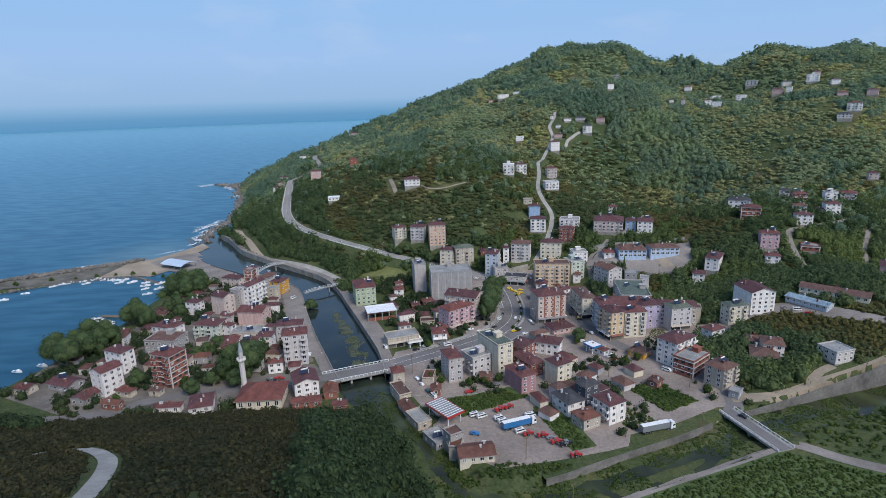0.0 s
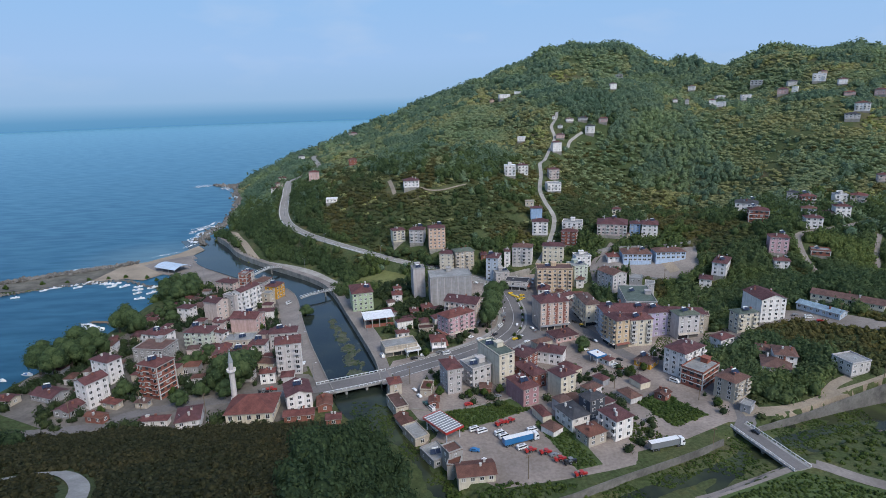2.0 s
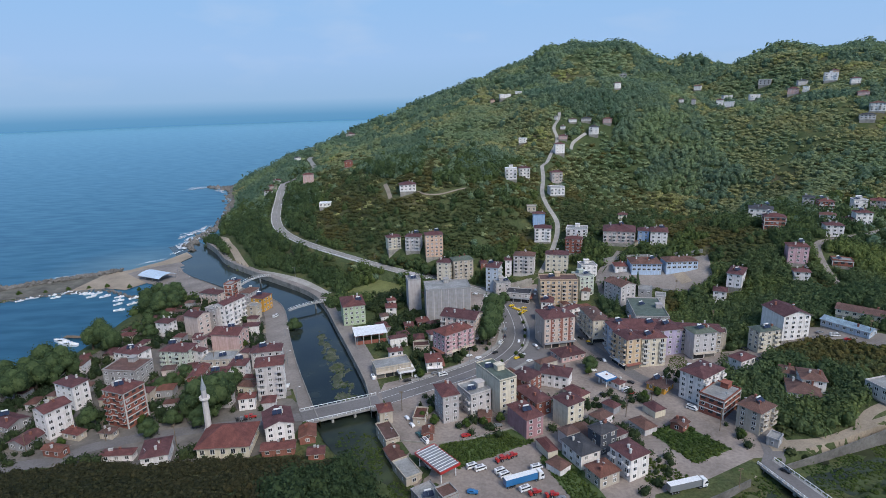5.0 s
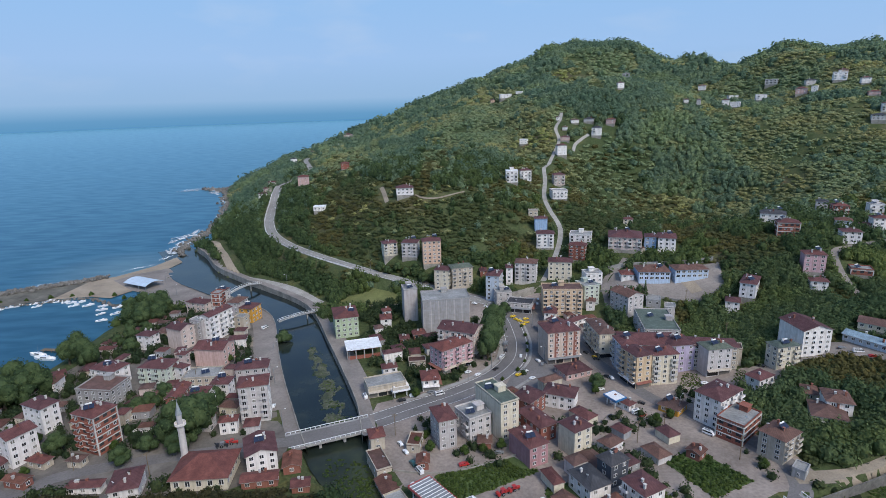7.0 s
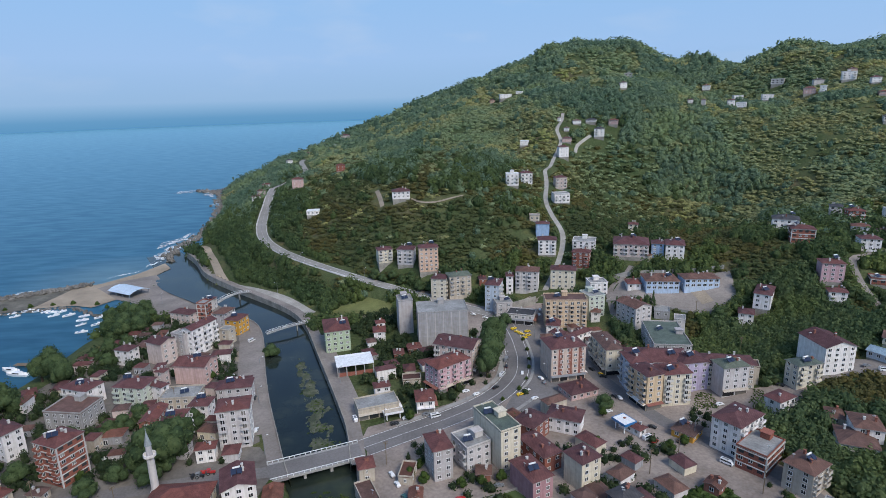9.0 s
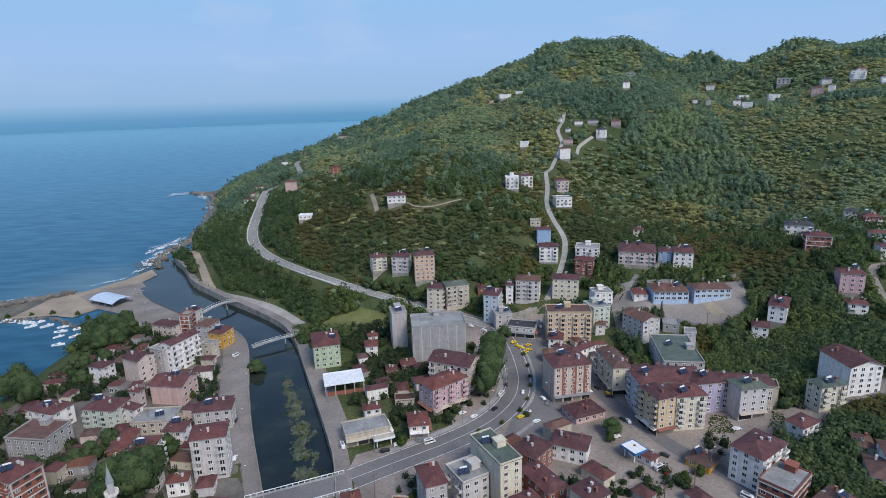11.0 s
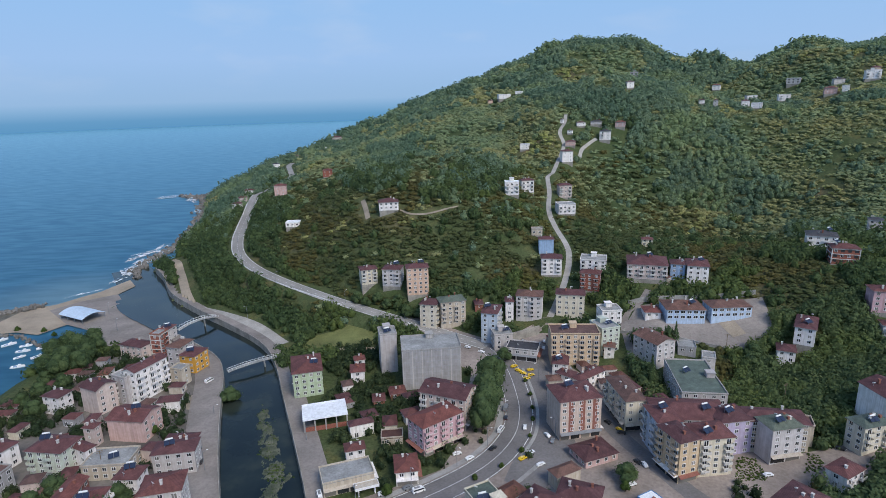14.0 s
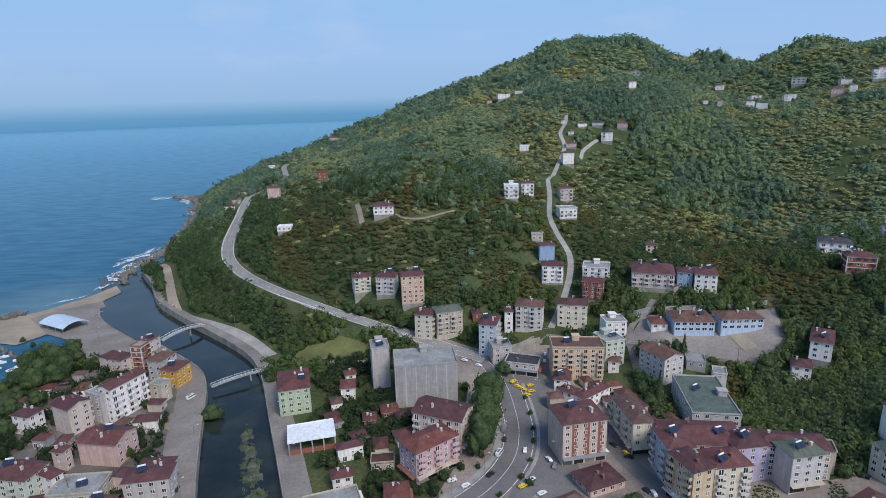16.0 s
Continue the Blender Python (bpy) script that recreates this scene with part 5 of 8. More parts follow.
drape("breakwater", [(-280, 491.5), (-291, 484), (-327, 461), (-359, 441), (-424, 383), (-419, 374), (-345, 413), (-313, 432), (-285, 444), (-283, 446.5)],
      STONY, 0.1, "long low breakwater of stones and earth", "breakwater", paved=True)
drape("schoolyard", [(102.2, 395.4), (114.7, 387.7), (136.5, 378.2), (157.7, 370.7), (172.7, 378.4), (178, 402), (140, 409), (116, 412)], PAVING, 0.25, "light grey school yard below the blue school", "pavement", 6.0)
drape("pavement", [(150, 286), (166, 296), (186, 308), (205, 298), (228, 275), (222, 268), (205, 280), (186, 296), (168, 296)], PAVING, 0.25, "grey street on the rise behind the white blocks", longest=6.0)

# roads
TRACK = [(-107, 147.5), (-102, 144.5), (-96, 139), (-90, 132), (-84.5, 123), (-79, 112), (-73, 98), (-67, 82)]
TRACK_LOOP = [(-107, 147.5), (-112, 147), (-116, 143), (-120, 137)]
MAIN_STREET = [(-150, 223), (-134, 234), (-97, 244), (-57, 251.5), (-30, 262.5), (-12, 273.5), (7, 285), (21.5, 296), (31.5, 307.5), (38.5, 321), (41.8, 338), (42, 355), (40.5, 372), (37, 388), (33, 398)]
drape("pavement", [(30, 290), (42, 284), (54, 296), (60, 312), (57, 345), (60, 372), (54, 396), (40, 398), (44, 372), (46, 345), (43, 320), (36, 305)], ASPHALT, 0.1, "grey asphalt lay-by and taxi rank beside the main street", paved=False)
ribbon("road", MAIN_STREET[4:], 12.0, ASPHALT, 0.14, "grey asphalt main street curving through the town")
ribbon("road", [(-230, 214), (-190, 217)] + MAIN_STREET[:4], 6.5, ASPHALT, 0.14, "grey asphalt street leading to the bridge")
ribbon("road", COAST_ROAD, 9.5, SUNLIT_ASPHALT, 0.22, "two-lane asphalt coast road climbing round the hill", smooth_step=0)
ribbon("road", UPPER_ROAD, 7.0, SUNLIT_ASPHALT, 0.22, "asphalt road going over the headland", smooth_step=0)
ribbon("road", HILL_LANE, 3.8, GRAVEL, 0.22, "narrow pale concrete lane climbing the hill", smooth_step=0)
STREET_EAST = [(70, 352), (74, 335), (78, 316), (85, 297), (93, 278), (105, 262), (118, 246), (124, 230), (121, 216), (116.5, 210)]
ribbon("road", STREET_EAST, 7.0, ASPHALT, 0.12, "grey asphalt side street below the apartment blocks")
ribbon("road", [(123.5, 187.5), (105, 180), (80, 170.5), (51, 159), (20, 148), (-2, 142)], 5.0, PAVING, 0.12, "pale concrete farm road beside the stream")
ribbon("road", [(121, 191), (131, 187), (146, 175), (175, 163), (240, 150)], 5.5, PAVING, 0.13, "pale concrete road past the fields")
ribbon("road", [(122, 222), (134, 221.5), (146, 222.5), (164, 228), (192, 235), (240, 249), (320, 262)], 6.5, DIRT, 0.22, "beige dirt track above the stream")
ribbon("road", [(150, 221), (160, 229), (169, 236), (177, 239)], 4.0, DIRT, 0.18, "dirt lane up to the grey house")
ribbon("road", [(235, 352), (236, 373), (242, 389), (255, 393), (283, 402), (310, 415)], 4.0, PAVING, 0.3, "pale lane among the hillside houses")
ribbon("road", [(300, 392), (286, 374), (270, 345), (259, 322)], 3.0, PAVING, 0.3, "pale lane down the eastern slope")
ribbon("road", TRACK, 4.4, GRAVEL, 0.4, "pale gravel track through the nut grove")
ribbon("road", TRACK_LOOP, 2.6, GRAVEL, 0.36, "pale gravel track bending through the nut grove")
ribbon("road", [(102, 375), (104, 390), (106, 402), (111, 410), (118, 414), (126, 424)], 3.5, PAVING, 0.3, "pale lane beside the school")
ribbon("road", [(-79, 404), (-66, 405.5), (-42, 402), (-25, 399)], 3.5, DIRT, 0.2, "earth lane from the footbridge to the houses")

HILL_BRANCH = [(148.4, 689.9), (153.6, 703.1), (163.5, 714.1), (172.7, 721.3)]
EARTH_TRACK = [(-50.7, 556.1), (-46.9, 541.3), (-43.2, 524.8)]
TERRACE = [(-20.2, 524.8), (-11.9, 518.7), (-0.7, 516.5), (10.6, 518.7), (22.8, 523.3)]
ribbon("road", HILL_BRANCH, 3.4, GRAVEL, 0.35, "narrow pale lane branching off up the hill", smooth_step=3.0)
ribbon("road", EARTH_TRACK, 3.5, DIRT, 0.5, "bare brown earth track on the hillside", smooth_step=3.0)
ribbon("road", TERRACE, 1.6, DIRT, 0.45, "thin earth track along a terrace of the slope", smooth_step=3.0)

# road paint
def dashes(line, offset, long, gap, width, lift, name="lane_line", z=None):
    p = smooth_line(line, 1.0) if len(line) < 30 else np.array(line, float)
    seg = np.r_[0, np.cumsum(np.hypot(*np.diff(p[:, :2], axis=0).T))]
    bm = bmesh.new()
    t = np.gradient(p[:, :2], axis=0)
    t /= np.linalg.norm(t, axis=1, keepdims=True)
    at = lambda s: (np.array([np.interp(s, seg, p[:, 0]), np.interp(s, seg, p[:, 1])]), np.array([np.interp(s, seg, t[:, 0]), np.interp(s, seg, t[:, 1])]))  # noqa: E731
    s = 0.0
    while s + long < seg[-1]:
        pts = []
        steps = max(1, int(long / 3))
        for side in (-1, 1):
            row = []
            for k in range(steps + 1):
                c, d = at(s + long * k / steps)
                q = c + np.array([-d[1], d[0]]) * (offset + side * width / 2)
                h = z if z is not None else (np.interp(s + long * k / steps, seg, p[:, 2]) if p.shape[1] > 2 else ground_at(*q))
                row.append((q[0], q[1], h + lift))
            pts.append(row)
        for k in range(steps):
            poly(bm, (pts[0][k], pts[0][k + 1], pts[1][k + 1], pts[1][k])[::-1])
        s += long + gap
    return tagged(part(name, bm, LINE), "worn white road markings on the asphalt", "road marking", kind="structure")


for off in (-5.6, 5.6):
    dashes(MAIN_STREET[4:], off, 4.0, 0.4, 0.28, 0.19)
dashes(MAIN_STREET[4:], 0.0, 4.0, 0.0, 0.2, 0.19)
for off in (-4.2, 4.2):
    dashes(COAST_ROAD, off, 8.0, 0.0, 0.3, 0.3)
dashes(COAST_ROAD, 0.0, 3.0, 4.5, 0.22, 0.3)

# kerbed island between the carriageways with clipped shrubs
def kerb_line(line, offset, height, width, label, name="kerb"):
    p = smooth_line(line, 3.0)
    t = np.gradient(p[:, :2], axis=0)
    t /= np.linalg.norm(t, axis=1, keepdims=True)
    nrm = np.stack([-t[:, 1], t[:, 0]], 1)
    a, b = p[:, :2] + nrm * (offset + width / 2), p[:, :2] + nrm * (offset - width / 2)
    g = ground_height(p[:, 0], p[:, 1])
    n = len(p)
    verts = [(*q, h) for q, h in zip(a, g)] + [(*q, h + height) for q, h in zip(a, g)] + [(*q, h + height) for q, h in zip(b, g)] + [(*q, h) for q, h in zip(b, g)]
    faces = [(r * n + i, r * n + i + 1, (r + 1) * n + i + 1, (r + 1) * n + i) for r in range(3) for i in range(n - 1)]
    return tagged(mesh_object(name, verts, faces, CONCRETE), label, "kerb", kind="structure")


PAVEMENT_EDGE = MAIN_STREET[5:13]
kerb_line(PAVEMENT_EDGE, 7.6, 0.22, 2.2, "raised concrete footway along the main street", "pavement")
kerb_line(MAIN_STREET[8:13], -7.6, 0.3, 1.3, "planted concrete kerb island beside the main street", "kerb_island")
kerb_line([(8, 270.5), (22, 279), (33, 287.5), (43, 298)], 0.0, 0.25, 1.6, "planted concrete kerb island beside the main street", "kerb_island")
kerb_line([(22, 306), (27, 314), (30.5, 324), (33, 338), (33, 356)], 0.0, 0.3, 1.0, "low concrete divider before the lay-by", "kerb_island")


# quays
def quay(side, k0, k1, top=4.85, walk_w=5.6, walk=None, stone=None):
    """A stone river wall with a coping, and the walkway behind it."""
    p = RIVER[k0:k1]
    t = np.gradient(p[:, :2], axis=0)
    t /= np.linalg.norm(t, axis=1, keepdims=True)
    nrm = np.stack([-t[:, 1], t[:, 0]], 1) * side
    base = p[:, :2] + nrm * (p[:, 2:3] - 0.6)
    if top is None:
        q = p[:, :2] + nrm * (p[:, 2:3] + 4.5)
        top = np.maximum(ground_height(q[:, 0], q[:, 1]) + 0.05, 4.6)
    top = np.zeros(len(p)) + top
    foot = RIVER_LEVEL[k0:k1] - 2.5
    prof = [(-0.25, foot), (0.0, top), (0.0, top + 0.55), (0.35, top + 0.55), (0.35, top), (0.35 + walk_w, top), (0.35 + walk_w, top - 1.2)]
    n = len(p)
    verts = [(*(b + m * o), float(h)) for o, z in prof for b, m, h in zip(base, nrm, z)]
    faces = [((r * n + i), (r + 1) * n + i, (r + 1) * n + i + 1, r * n + i + 1)[:: side] for r in range(len(prof) - 1) for i in range(n - 1)]
    ob = mesh_object("quay_wall", verts, faces, [stone or QUAY, walk or PAVING])
    ob.data.polygons.foreach_set("material_index", [int(f >= 4 * (n - 1)) for f in range(len(faces))])
    return tagged(ob, "stained grey stone river wall with a low parapet", "river wall", kind="structure")


ks = {round(v): i for i, v in enumerate(RIVER[:, 1]) if i < 70}
below = [i for i in range(len(RIVER)) if RIVER[i, 1] > 244 and RIVER[i, 0] < -30]
left = [i for i in below if RIVER[i, 1] < 445]
quay(-1, left[0], left[-1] + 1)
quay(1, [i for i in below if RIVER[i, 1] < 575][0], left[-1] + 1)
RIVERSIDE = [(p[0] + (p[2] + 6.0) * 0.93, p[1] + (p[2] + 6.0) * 0.36) for p in RIVER[[i for i in below if 268 < RIVER[i, 1] < 372]]]
ribbon("road", RIVERSIDE[::2], 6.5, PAVING, 0.12, "narrow grey riverside street")
LEFT_BANK = [(p[0] - (p[2] + 8.5) * 0.93, p[1] - (p[2] + 8.5) * 0.36) for p in RIVER[[i for i in below if 268 < RIVER[i, 1] < 408]]]
ribbon("road", LEFT_BANK[::2], 8.0, PAVING, 0.16, "dusty grey street along the river wall")
stream = [i for i in range(len(RIVER)) if RIVER[i, 1] < 206 and 30 < RIVER[i, 0] < 116]
quay(1, stream[0], stream[-1] + 1, 4.74, 5.0, GROUND, ROCK)
stream2 = [i for i in range(len(RIVER)) if RIVER[i, 0] > 122 and RIVER[i, 0] < 205]
quay(1, stream2[0], stream2[-1] + 1, None, 0.6, DIRT, ROCK)
PROMENADE = [(-81, 418), (-103, 441), (-130, 460), (-165, 483), (-190, 505), (-217, 546), (-238, 576)]
ribbon("road", PROMENADE, 7.0, GRAVEL, 0.2, "pale promenade along the river mouth")
ribbon("road", [(-161, 484), (-174, 506), (-196, 549), (-218, 591), (-233, 611)], 6.0, SAND, 0.5, "sandy track below the wooded slope")


def beam(bm, a, b, w, h, mi=0):
    """A straight bar from a to b, w wide and h deep, its top on the line."""
    a, b = Vector(a), Vector(b)
    d = (b - a).normalized()
    s = d.cross(Vector((0, 0, 1))).normalized() * (w / 2)
    dn = Vector((0, 0, -h))
    v = [bm.verts.new(p) for p in (a - s, a + s, b + s, b - s, a - s + dn, a + s + dn, b + s + dn, b - s + dn)]
    for q in ((0, 1, 2, 3), (7, 6, 5, 4), (0, 4, 5, 1), (1, 5, 6, 2), (2, 6, 7, 3), (3, 7, 4, 0)):
        bm.faces.new([v[i] for i in q]).material_index = mi


def road_bridge(a, b, width, top, label, piers=2, ext=4.0):
    ax, ay = a
    bx, by = b
    L = math.hypot(bx - ax, by - ay)
    root = thing("bridge", pose(ax, ay, 0, 0, 0, math.degrees(math.atan2(by - ay, bx - ax))), label, "bridge", kind="")
    bm = bmesh.new()
    box(bm, -ext, L + ext, -width / 2, width / 2, top - 0.9, top)
    part("deck", bm, CONCRETE, root)
    bm = bmesh.new()
    box(bm, -ext, L + ext, -width / 2 + 1.3, width / 2 - 1.3, top, top + 0.06)
    part("carriageway", bm, ASPHALT, root)
    for s in (-1, 1):
        bm = bmesh.new()
        box(bm, -ext, L + ext, s * (width / 2 - 0.1) - 0.1, s * (width / 2 - 0.1) + 0.1, top + 0.75, top + 0.95)
        part("rail", bm, WHITE, root)
        n = int((L + 2 * ext) / 2.0)
        me = shared("bridge_post", lambda bm: box(bm, -0.12, 0.12, -0.1, 0.1, 0, 0.75), [WHITE])
        for i in range(n + 1):
            piece("post", me, root, pose(-ext + 0.12 + (L + 2 * ext - 0.24) * i / n, s * (width / 2 - 0.1), top))
    for i in range(piers):
        bm = bmesh.new()
        x = L * (i + 1) / (piers + 1)
        box(bm, x - 0.5, x + 0.5, -width / 2 + 1, width / 2 - 1, -2.0, top - 0.9)
        part("pier", bm, CONCRETE, root)
    for i in range(3):
        bm = bmesh.new()
        y = -width / 2 + 1.5 + i * (width - 3) / 2
        box(bm, 0, L, y - 0.35, y + 0.35, top - 1.7, top - 0.9)
        part("girder", bm, CONCRETE, root)
    return root


road_bridge((-57, 251.5), (-30, 262.5), 11.0, 4.95, "grey concrete road bridge with white railings over the river", 2, 2.5)
road_bridge((116.5, 211), (123.5, 186), 7.5, 5.1, "narrow grey concrete bridge over the shallow stream", 1, 2.0)


def footbridge(a, b, z, rise, width, label, truss=True):
    ax, ay = a
    bx, by = b
    L = math.hypot(bx - ax, by - ay)
    root = thing("footbridge", pose(ax, ay, z, 0, 0, math.degrees(math.atan2(by - ay, bx - ax))), label, "footbridge")
    n = 14
    top = lambda u: rise * 4 * u * (1 - u)  # noqa: E731
    bm = bmesh.new()
    for i in range(n):
        u, v = i / n, (i + 1) / n
        beam(bm, (u * L, 0, top(u)), (v * L, 0, top(v)), width, 0.35)
    bmesh.ops.remove_doubles(bm, verts=bm.verts, dist=0.001)
    part("deck", bm, CONCRETE, root)
    for s in (-1, 1):
        bm = bmesh.new()
        y = s * (width / 2 - 0.06)
        for i in range(n):
            u, v = i / n, (i + 1) / n
            beam(bm, (u * L, y, top(u) + 1.15), (v * L, y, top(v) + 1.15), 0.12, 0.12)
        bmesh.ops.remove_doubles(bm, verts=bm.verts, dist=0.001)
        part("handrail", bm, WHITE, root)
        for i in range(n + 1):
            bm = bmesh.new()
            box(bm, i / n * L - 0.05, i / n * L + 0.05, y - 0.05, y + 0.05, top(i / n), top(i / n) + 1.05)
            part("baluster", bm, WHITE, root)
        if truss:
            for i in range(n):
                bm = bmesh.new()
                u, v = (i / n, (i + 1) / n) if i % 2 else ((i + 1) / n, i / n)
                beam(bm, (u * L, y, top(u) + 0.05), (v * L, y, top(v) + 1.05), 0.07, 0.07)
                part("brace", bm, STEEL, root)
    bm = bmesh.new()
    box(bm, L * 0.66 - 0.25, L * 0.66 + 0.25, -0.6, 0.6, -6.5, top(0.66) - 0.35)
    part("pier", bm, CONCRETE, root)
    return root


footbridge((-98.5, 380), (-76, 397), 5.0, 0.9, 2.2, "slender pale steel footbridge across the river")
footbridge((-149, 437), (-133.5, 458), 5.0, 2.0, 3.2, "arched pale concrete footbridge near the river mouth", False)


def lay_river():
    p = RIVER
    t = np.gradient(p[:, :2], axis=0)
    t /= np.linalg.norm(t, axis=1, keepdims=True)
    nrm = np.stack([-t[:, 1], t[:, 0]], 1)
    n = len(p)
    h = np.where(p[:, 1] > 540, np.interp(p[:, 0], [-250, -226], [0.02, 0.06]), RIVER_LEVEL)
    verts = [(*(q[:2] + s * m * (q[2] + 1.0)), z) for s in (1, -1) for q, m, z in zip(p, nrm, h)]
    faces = [(i, n + i, n + i + 1, i + 1) for i in range(n - 1)]
    return tagged(mesh_object("river", verts, faces, RIVER_WATER), "dark shallow river water between stone walls", "water", kind="structure")


lay_river()


def gravel_bar():
    """The shoal of gravel and weed in the middle of the town reach."""
    rng = np.random.default_rng(31)
    m, nt, b = nodes_of("river_gravel", 0.9, 0.0, 0.2)
    n1, n2 = noise_node(nt, 0.35, 6), noise_node(nt, 2.5, 4)
    c = ramp_node(nt, n1.outputs["Fac"], [(0.35, (0.05, 0.062, 0.04)), (0.52, (0.09, 0.1, 0.064)), (0.7, (0.16, 0.16, 0.115))])
    s = ramp_node(nt, n2.outputs["Fac"], [(0.3, (0.6, 0.6, 0.6)), (0.65, (1.1, 1.1, 1.1))])
    nt.links.new(mix_node(nt, "MULTIPLY", 1.0, c.outputs["Color"], s.outputs["Color"]), b.inputs["Base Color"])
    bump_to(nt, b, n2.outputs["Fac"], 0.5, 0.1)
    p = np.array([q for q in smooth_line([(-73, 352), (-67, 338), (-60, 318), (-52.5, 298), (-46, 280), (-42, 268), (-39, 256)], 0.8)])
    n = len(p)
    u = np.linspace(0, 1, n)
    t = np.gradient(p[:, :2], axis=0)
    t /= np.linalg.norm(t, axis=1, keepdims=True)
    nrm = np.stack([-t[:, 1], t[:, 0]], 1)
    wid = (4.6 + 4.6 * u) * (0.95 + 0.1 * np.sin(14 * u)) * np.minimum(1, 8 * u * (1.02 - u) + 0.1)
    rows = 37
    cross = np.linspace(-1, 1, rows)
    V = []
    for c_ in cross:
        for q, m_, w_ in zip(p[:, :2], nrm, wid):
            x, y = q + m_ * (c_ * w_)
            heap = 1.3 * noise.noise((0.16 * x, 0.16 * y, 3.0)) + 0.7 * noise.noise((0.5 * x, 0.5 * y, 8.0))
            V.append((x, y, 1.74 - 0.2 * c_ * c_ + 0.12 * heap + 0.05 * rng.uniform(-1, 1)))
    tufts = np.array([v for v in V if v[2] > 1.68 and rng.uniform() < 0.1]) + rng.normal(0, 1, 3) * (0.3, 0.3, 0)
    scatter("weeds", LEAF_WEED, tufts, rng.uniform(0.15, 0.45, len(tufts)), "green water weeds on the gravel bar", "plants", 9, (0.35, 0.6), 33, sink=0.1)
    F = [(k * n + i, (k + 1) * n + i, (k + 1) * n + i + 1, k * n + i + 1)[::-1] for k in range(rows - 1) for i in range(n - 1)]
    return tagged(mesh_object("gravel_bar", V, F, m), "weedy grey-green gravel bar in the river", "gravel", kind="structure")


drape("sports_pitch", [(150, 392), (158, 391), (160, 381), (153, 380)], DIRT, 0.4, "worn brown strip on the school yard", "pavement", 5.0, False)
drape("meadow", [(-70, 409), (-28, 405), (-24, 415), (-45, 428), (-66, 424)], surface("dry_meadow", (0.16, 0.17, 0.06), 0.95, 1.2, 0.1, 0.3, 0.3), 0.3, "yellow-green meadow below the coast road", "meadow", 5.0, True)

drape("field", [(60, 162), (122, 184), (150, 170), (240, 145), (240, 60), (20, 60), (6, 136), (30, 148)], FIELD, 0.08, "green planted field beside the farm road", "field", 9.0, False)
drape("field", [(-1, 228), (28, 238), (36, 229), (5, 213)], FIELD, 0.14, "green garden plot among the houses", "field", 6.0, False)
drape("field", [(82, 232), (95, 241), (108, 221), (91, 213)], FIELD, 0.14, "overgrown green building plot", "field", 6.0, False)
drape("field", [(39, 224), (47, 222), (56, 190), (46, 187), (36, 217)], FIELD, 0.14, "green verge between yard and houses", "field", 6.0, False)
drape("building_site", [(-115, 351), (-106, 357), (-97, 364), (-93, 352), (-95, 343), (-104, 344)], DIRT, 0.14, "dug-over brown earth of a small building site", "earth", 5.0, False)


# ---------- trees, groves and scrub ----------
def ball(level):
    bm = bmesh.new()
    bmesh.ops.create_icosphere(bm, subdivisions=level, radius=1)
    v, f = np.array([q.co[:] for q in bm.verts]), np.array([[q.index for q in p.verts] for p in bm.faces])
    bm.free()
    return v, f


BALLS = {1: ball(1), 2: ball(2)}


def clump(n, rng, tall=1.0, low=-0.35, size=1.0, core=0.84, level=1):
    """A crown: a lumpy leafy heart under n sprays of leaves that break its outline."""
    i = np.arange(n) + 0.5
    z = low + (1 - low) * i / n
    a = i * 2.39996 + rng.uniform(0, 6)
    r = np.sqrt(np.maximum(0, 1 - z * z))
    d = np.stack([r * np.cos(a), r * np.sin(a), z], 1)
    d += rng.normal(0, 0.14, d.shape)
    ph = rng.uniform(0, 6, 3)

    def lump(q):
        return 0.9 + 0.13 * np.sin(q[:, 0] * 3.4 + ph[0]) * np.cos(q[:, 1] * 3.1 + ph[1]) + 0.08 * np.sin(q[:, 2] * 4.3 + ph[2])

    c = d * lump(d)[:, None] * rng.uniform(0.86, 1.06, (n, 1))
    nrm = d + rng.normal(0, 0.42, d.shape) + (0, 0, 0.15)
    nrm /= np.linalg.norm(nrm, axis=1, keepdims=True)
    t = np.cross(nrm, rng.normal(0, 1, d.shape))
    t /= np.linalg.norm(t, axis=1, keepdims=True)
    b = np.cross(nrm, t)
    s = size * 1.2 / math.sqrt(n) * rng.uniform(0.7, 1.25, (n, 1))
    k = rng.uniform(0.7, 1.0, (n, 1))
    j = rng.uniform(0.75, 1.15, (4, n, 1))
    v = np.stack([c - (t + b * k) * s * 0.75 * j[0], c + (t - b * k) * s * 0.75 * j[1], c + (t + b * k) * s * 0.75 * j[2], c - (t - b * k) * s * 0.75 * j[3]], 1).reshape(-1, 3)
    f = np.arange(4 * n).reshape(n, 4)
    bv, bf = BALLS[level]
    heart = bv * (core * lump(bv) * rng.uniform(0.9, 1.08, len(bv)))[:, None]
    v = np.vstack([v, heart])
    v[:, 2] *= tall
    return v, f, bf + 4 * n


def big_mesh(name, mat, verts, quads, tris):
    me = bpy.data.meshes.new(name)
    nq, nt_ = len(quads), len(tris)
    me.vertices.add(len(verts))
    me.vertices.foreach_set("co", verts.astype(np.float32).ravel())
    me.loops.add(4 * nq + 3 * nt_)
    me.loops.foreach_set("vertex_index", np.concatenate([quads.ravel(), tris.ravel()]).astype(np.int32))
    me.polygons.add(nq + nt_)
    me.polygons.foreach_set("loop_start", np.concatenate([np.arange(nq) * 4, 4 * nq + np.arange(nt_) * 3]).astype(np.int32))
    me.polygons.foreach_set("use_smooth", np.ones(nq + nt_, bool))
    me.materials.append(mat)
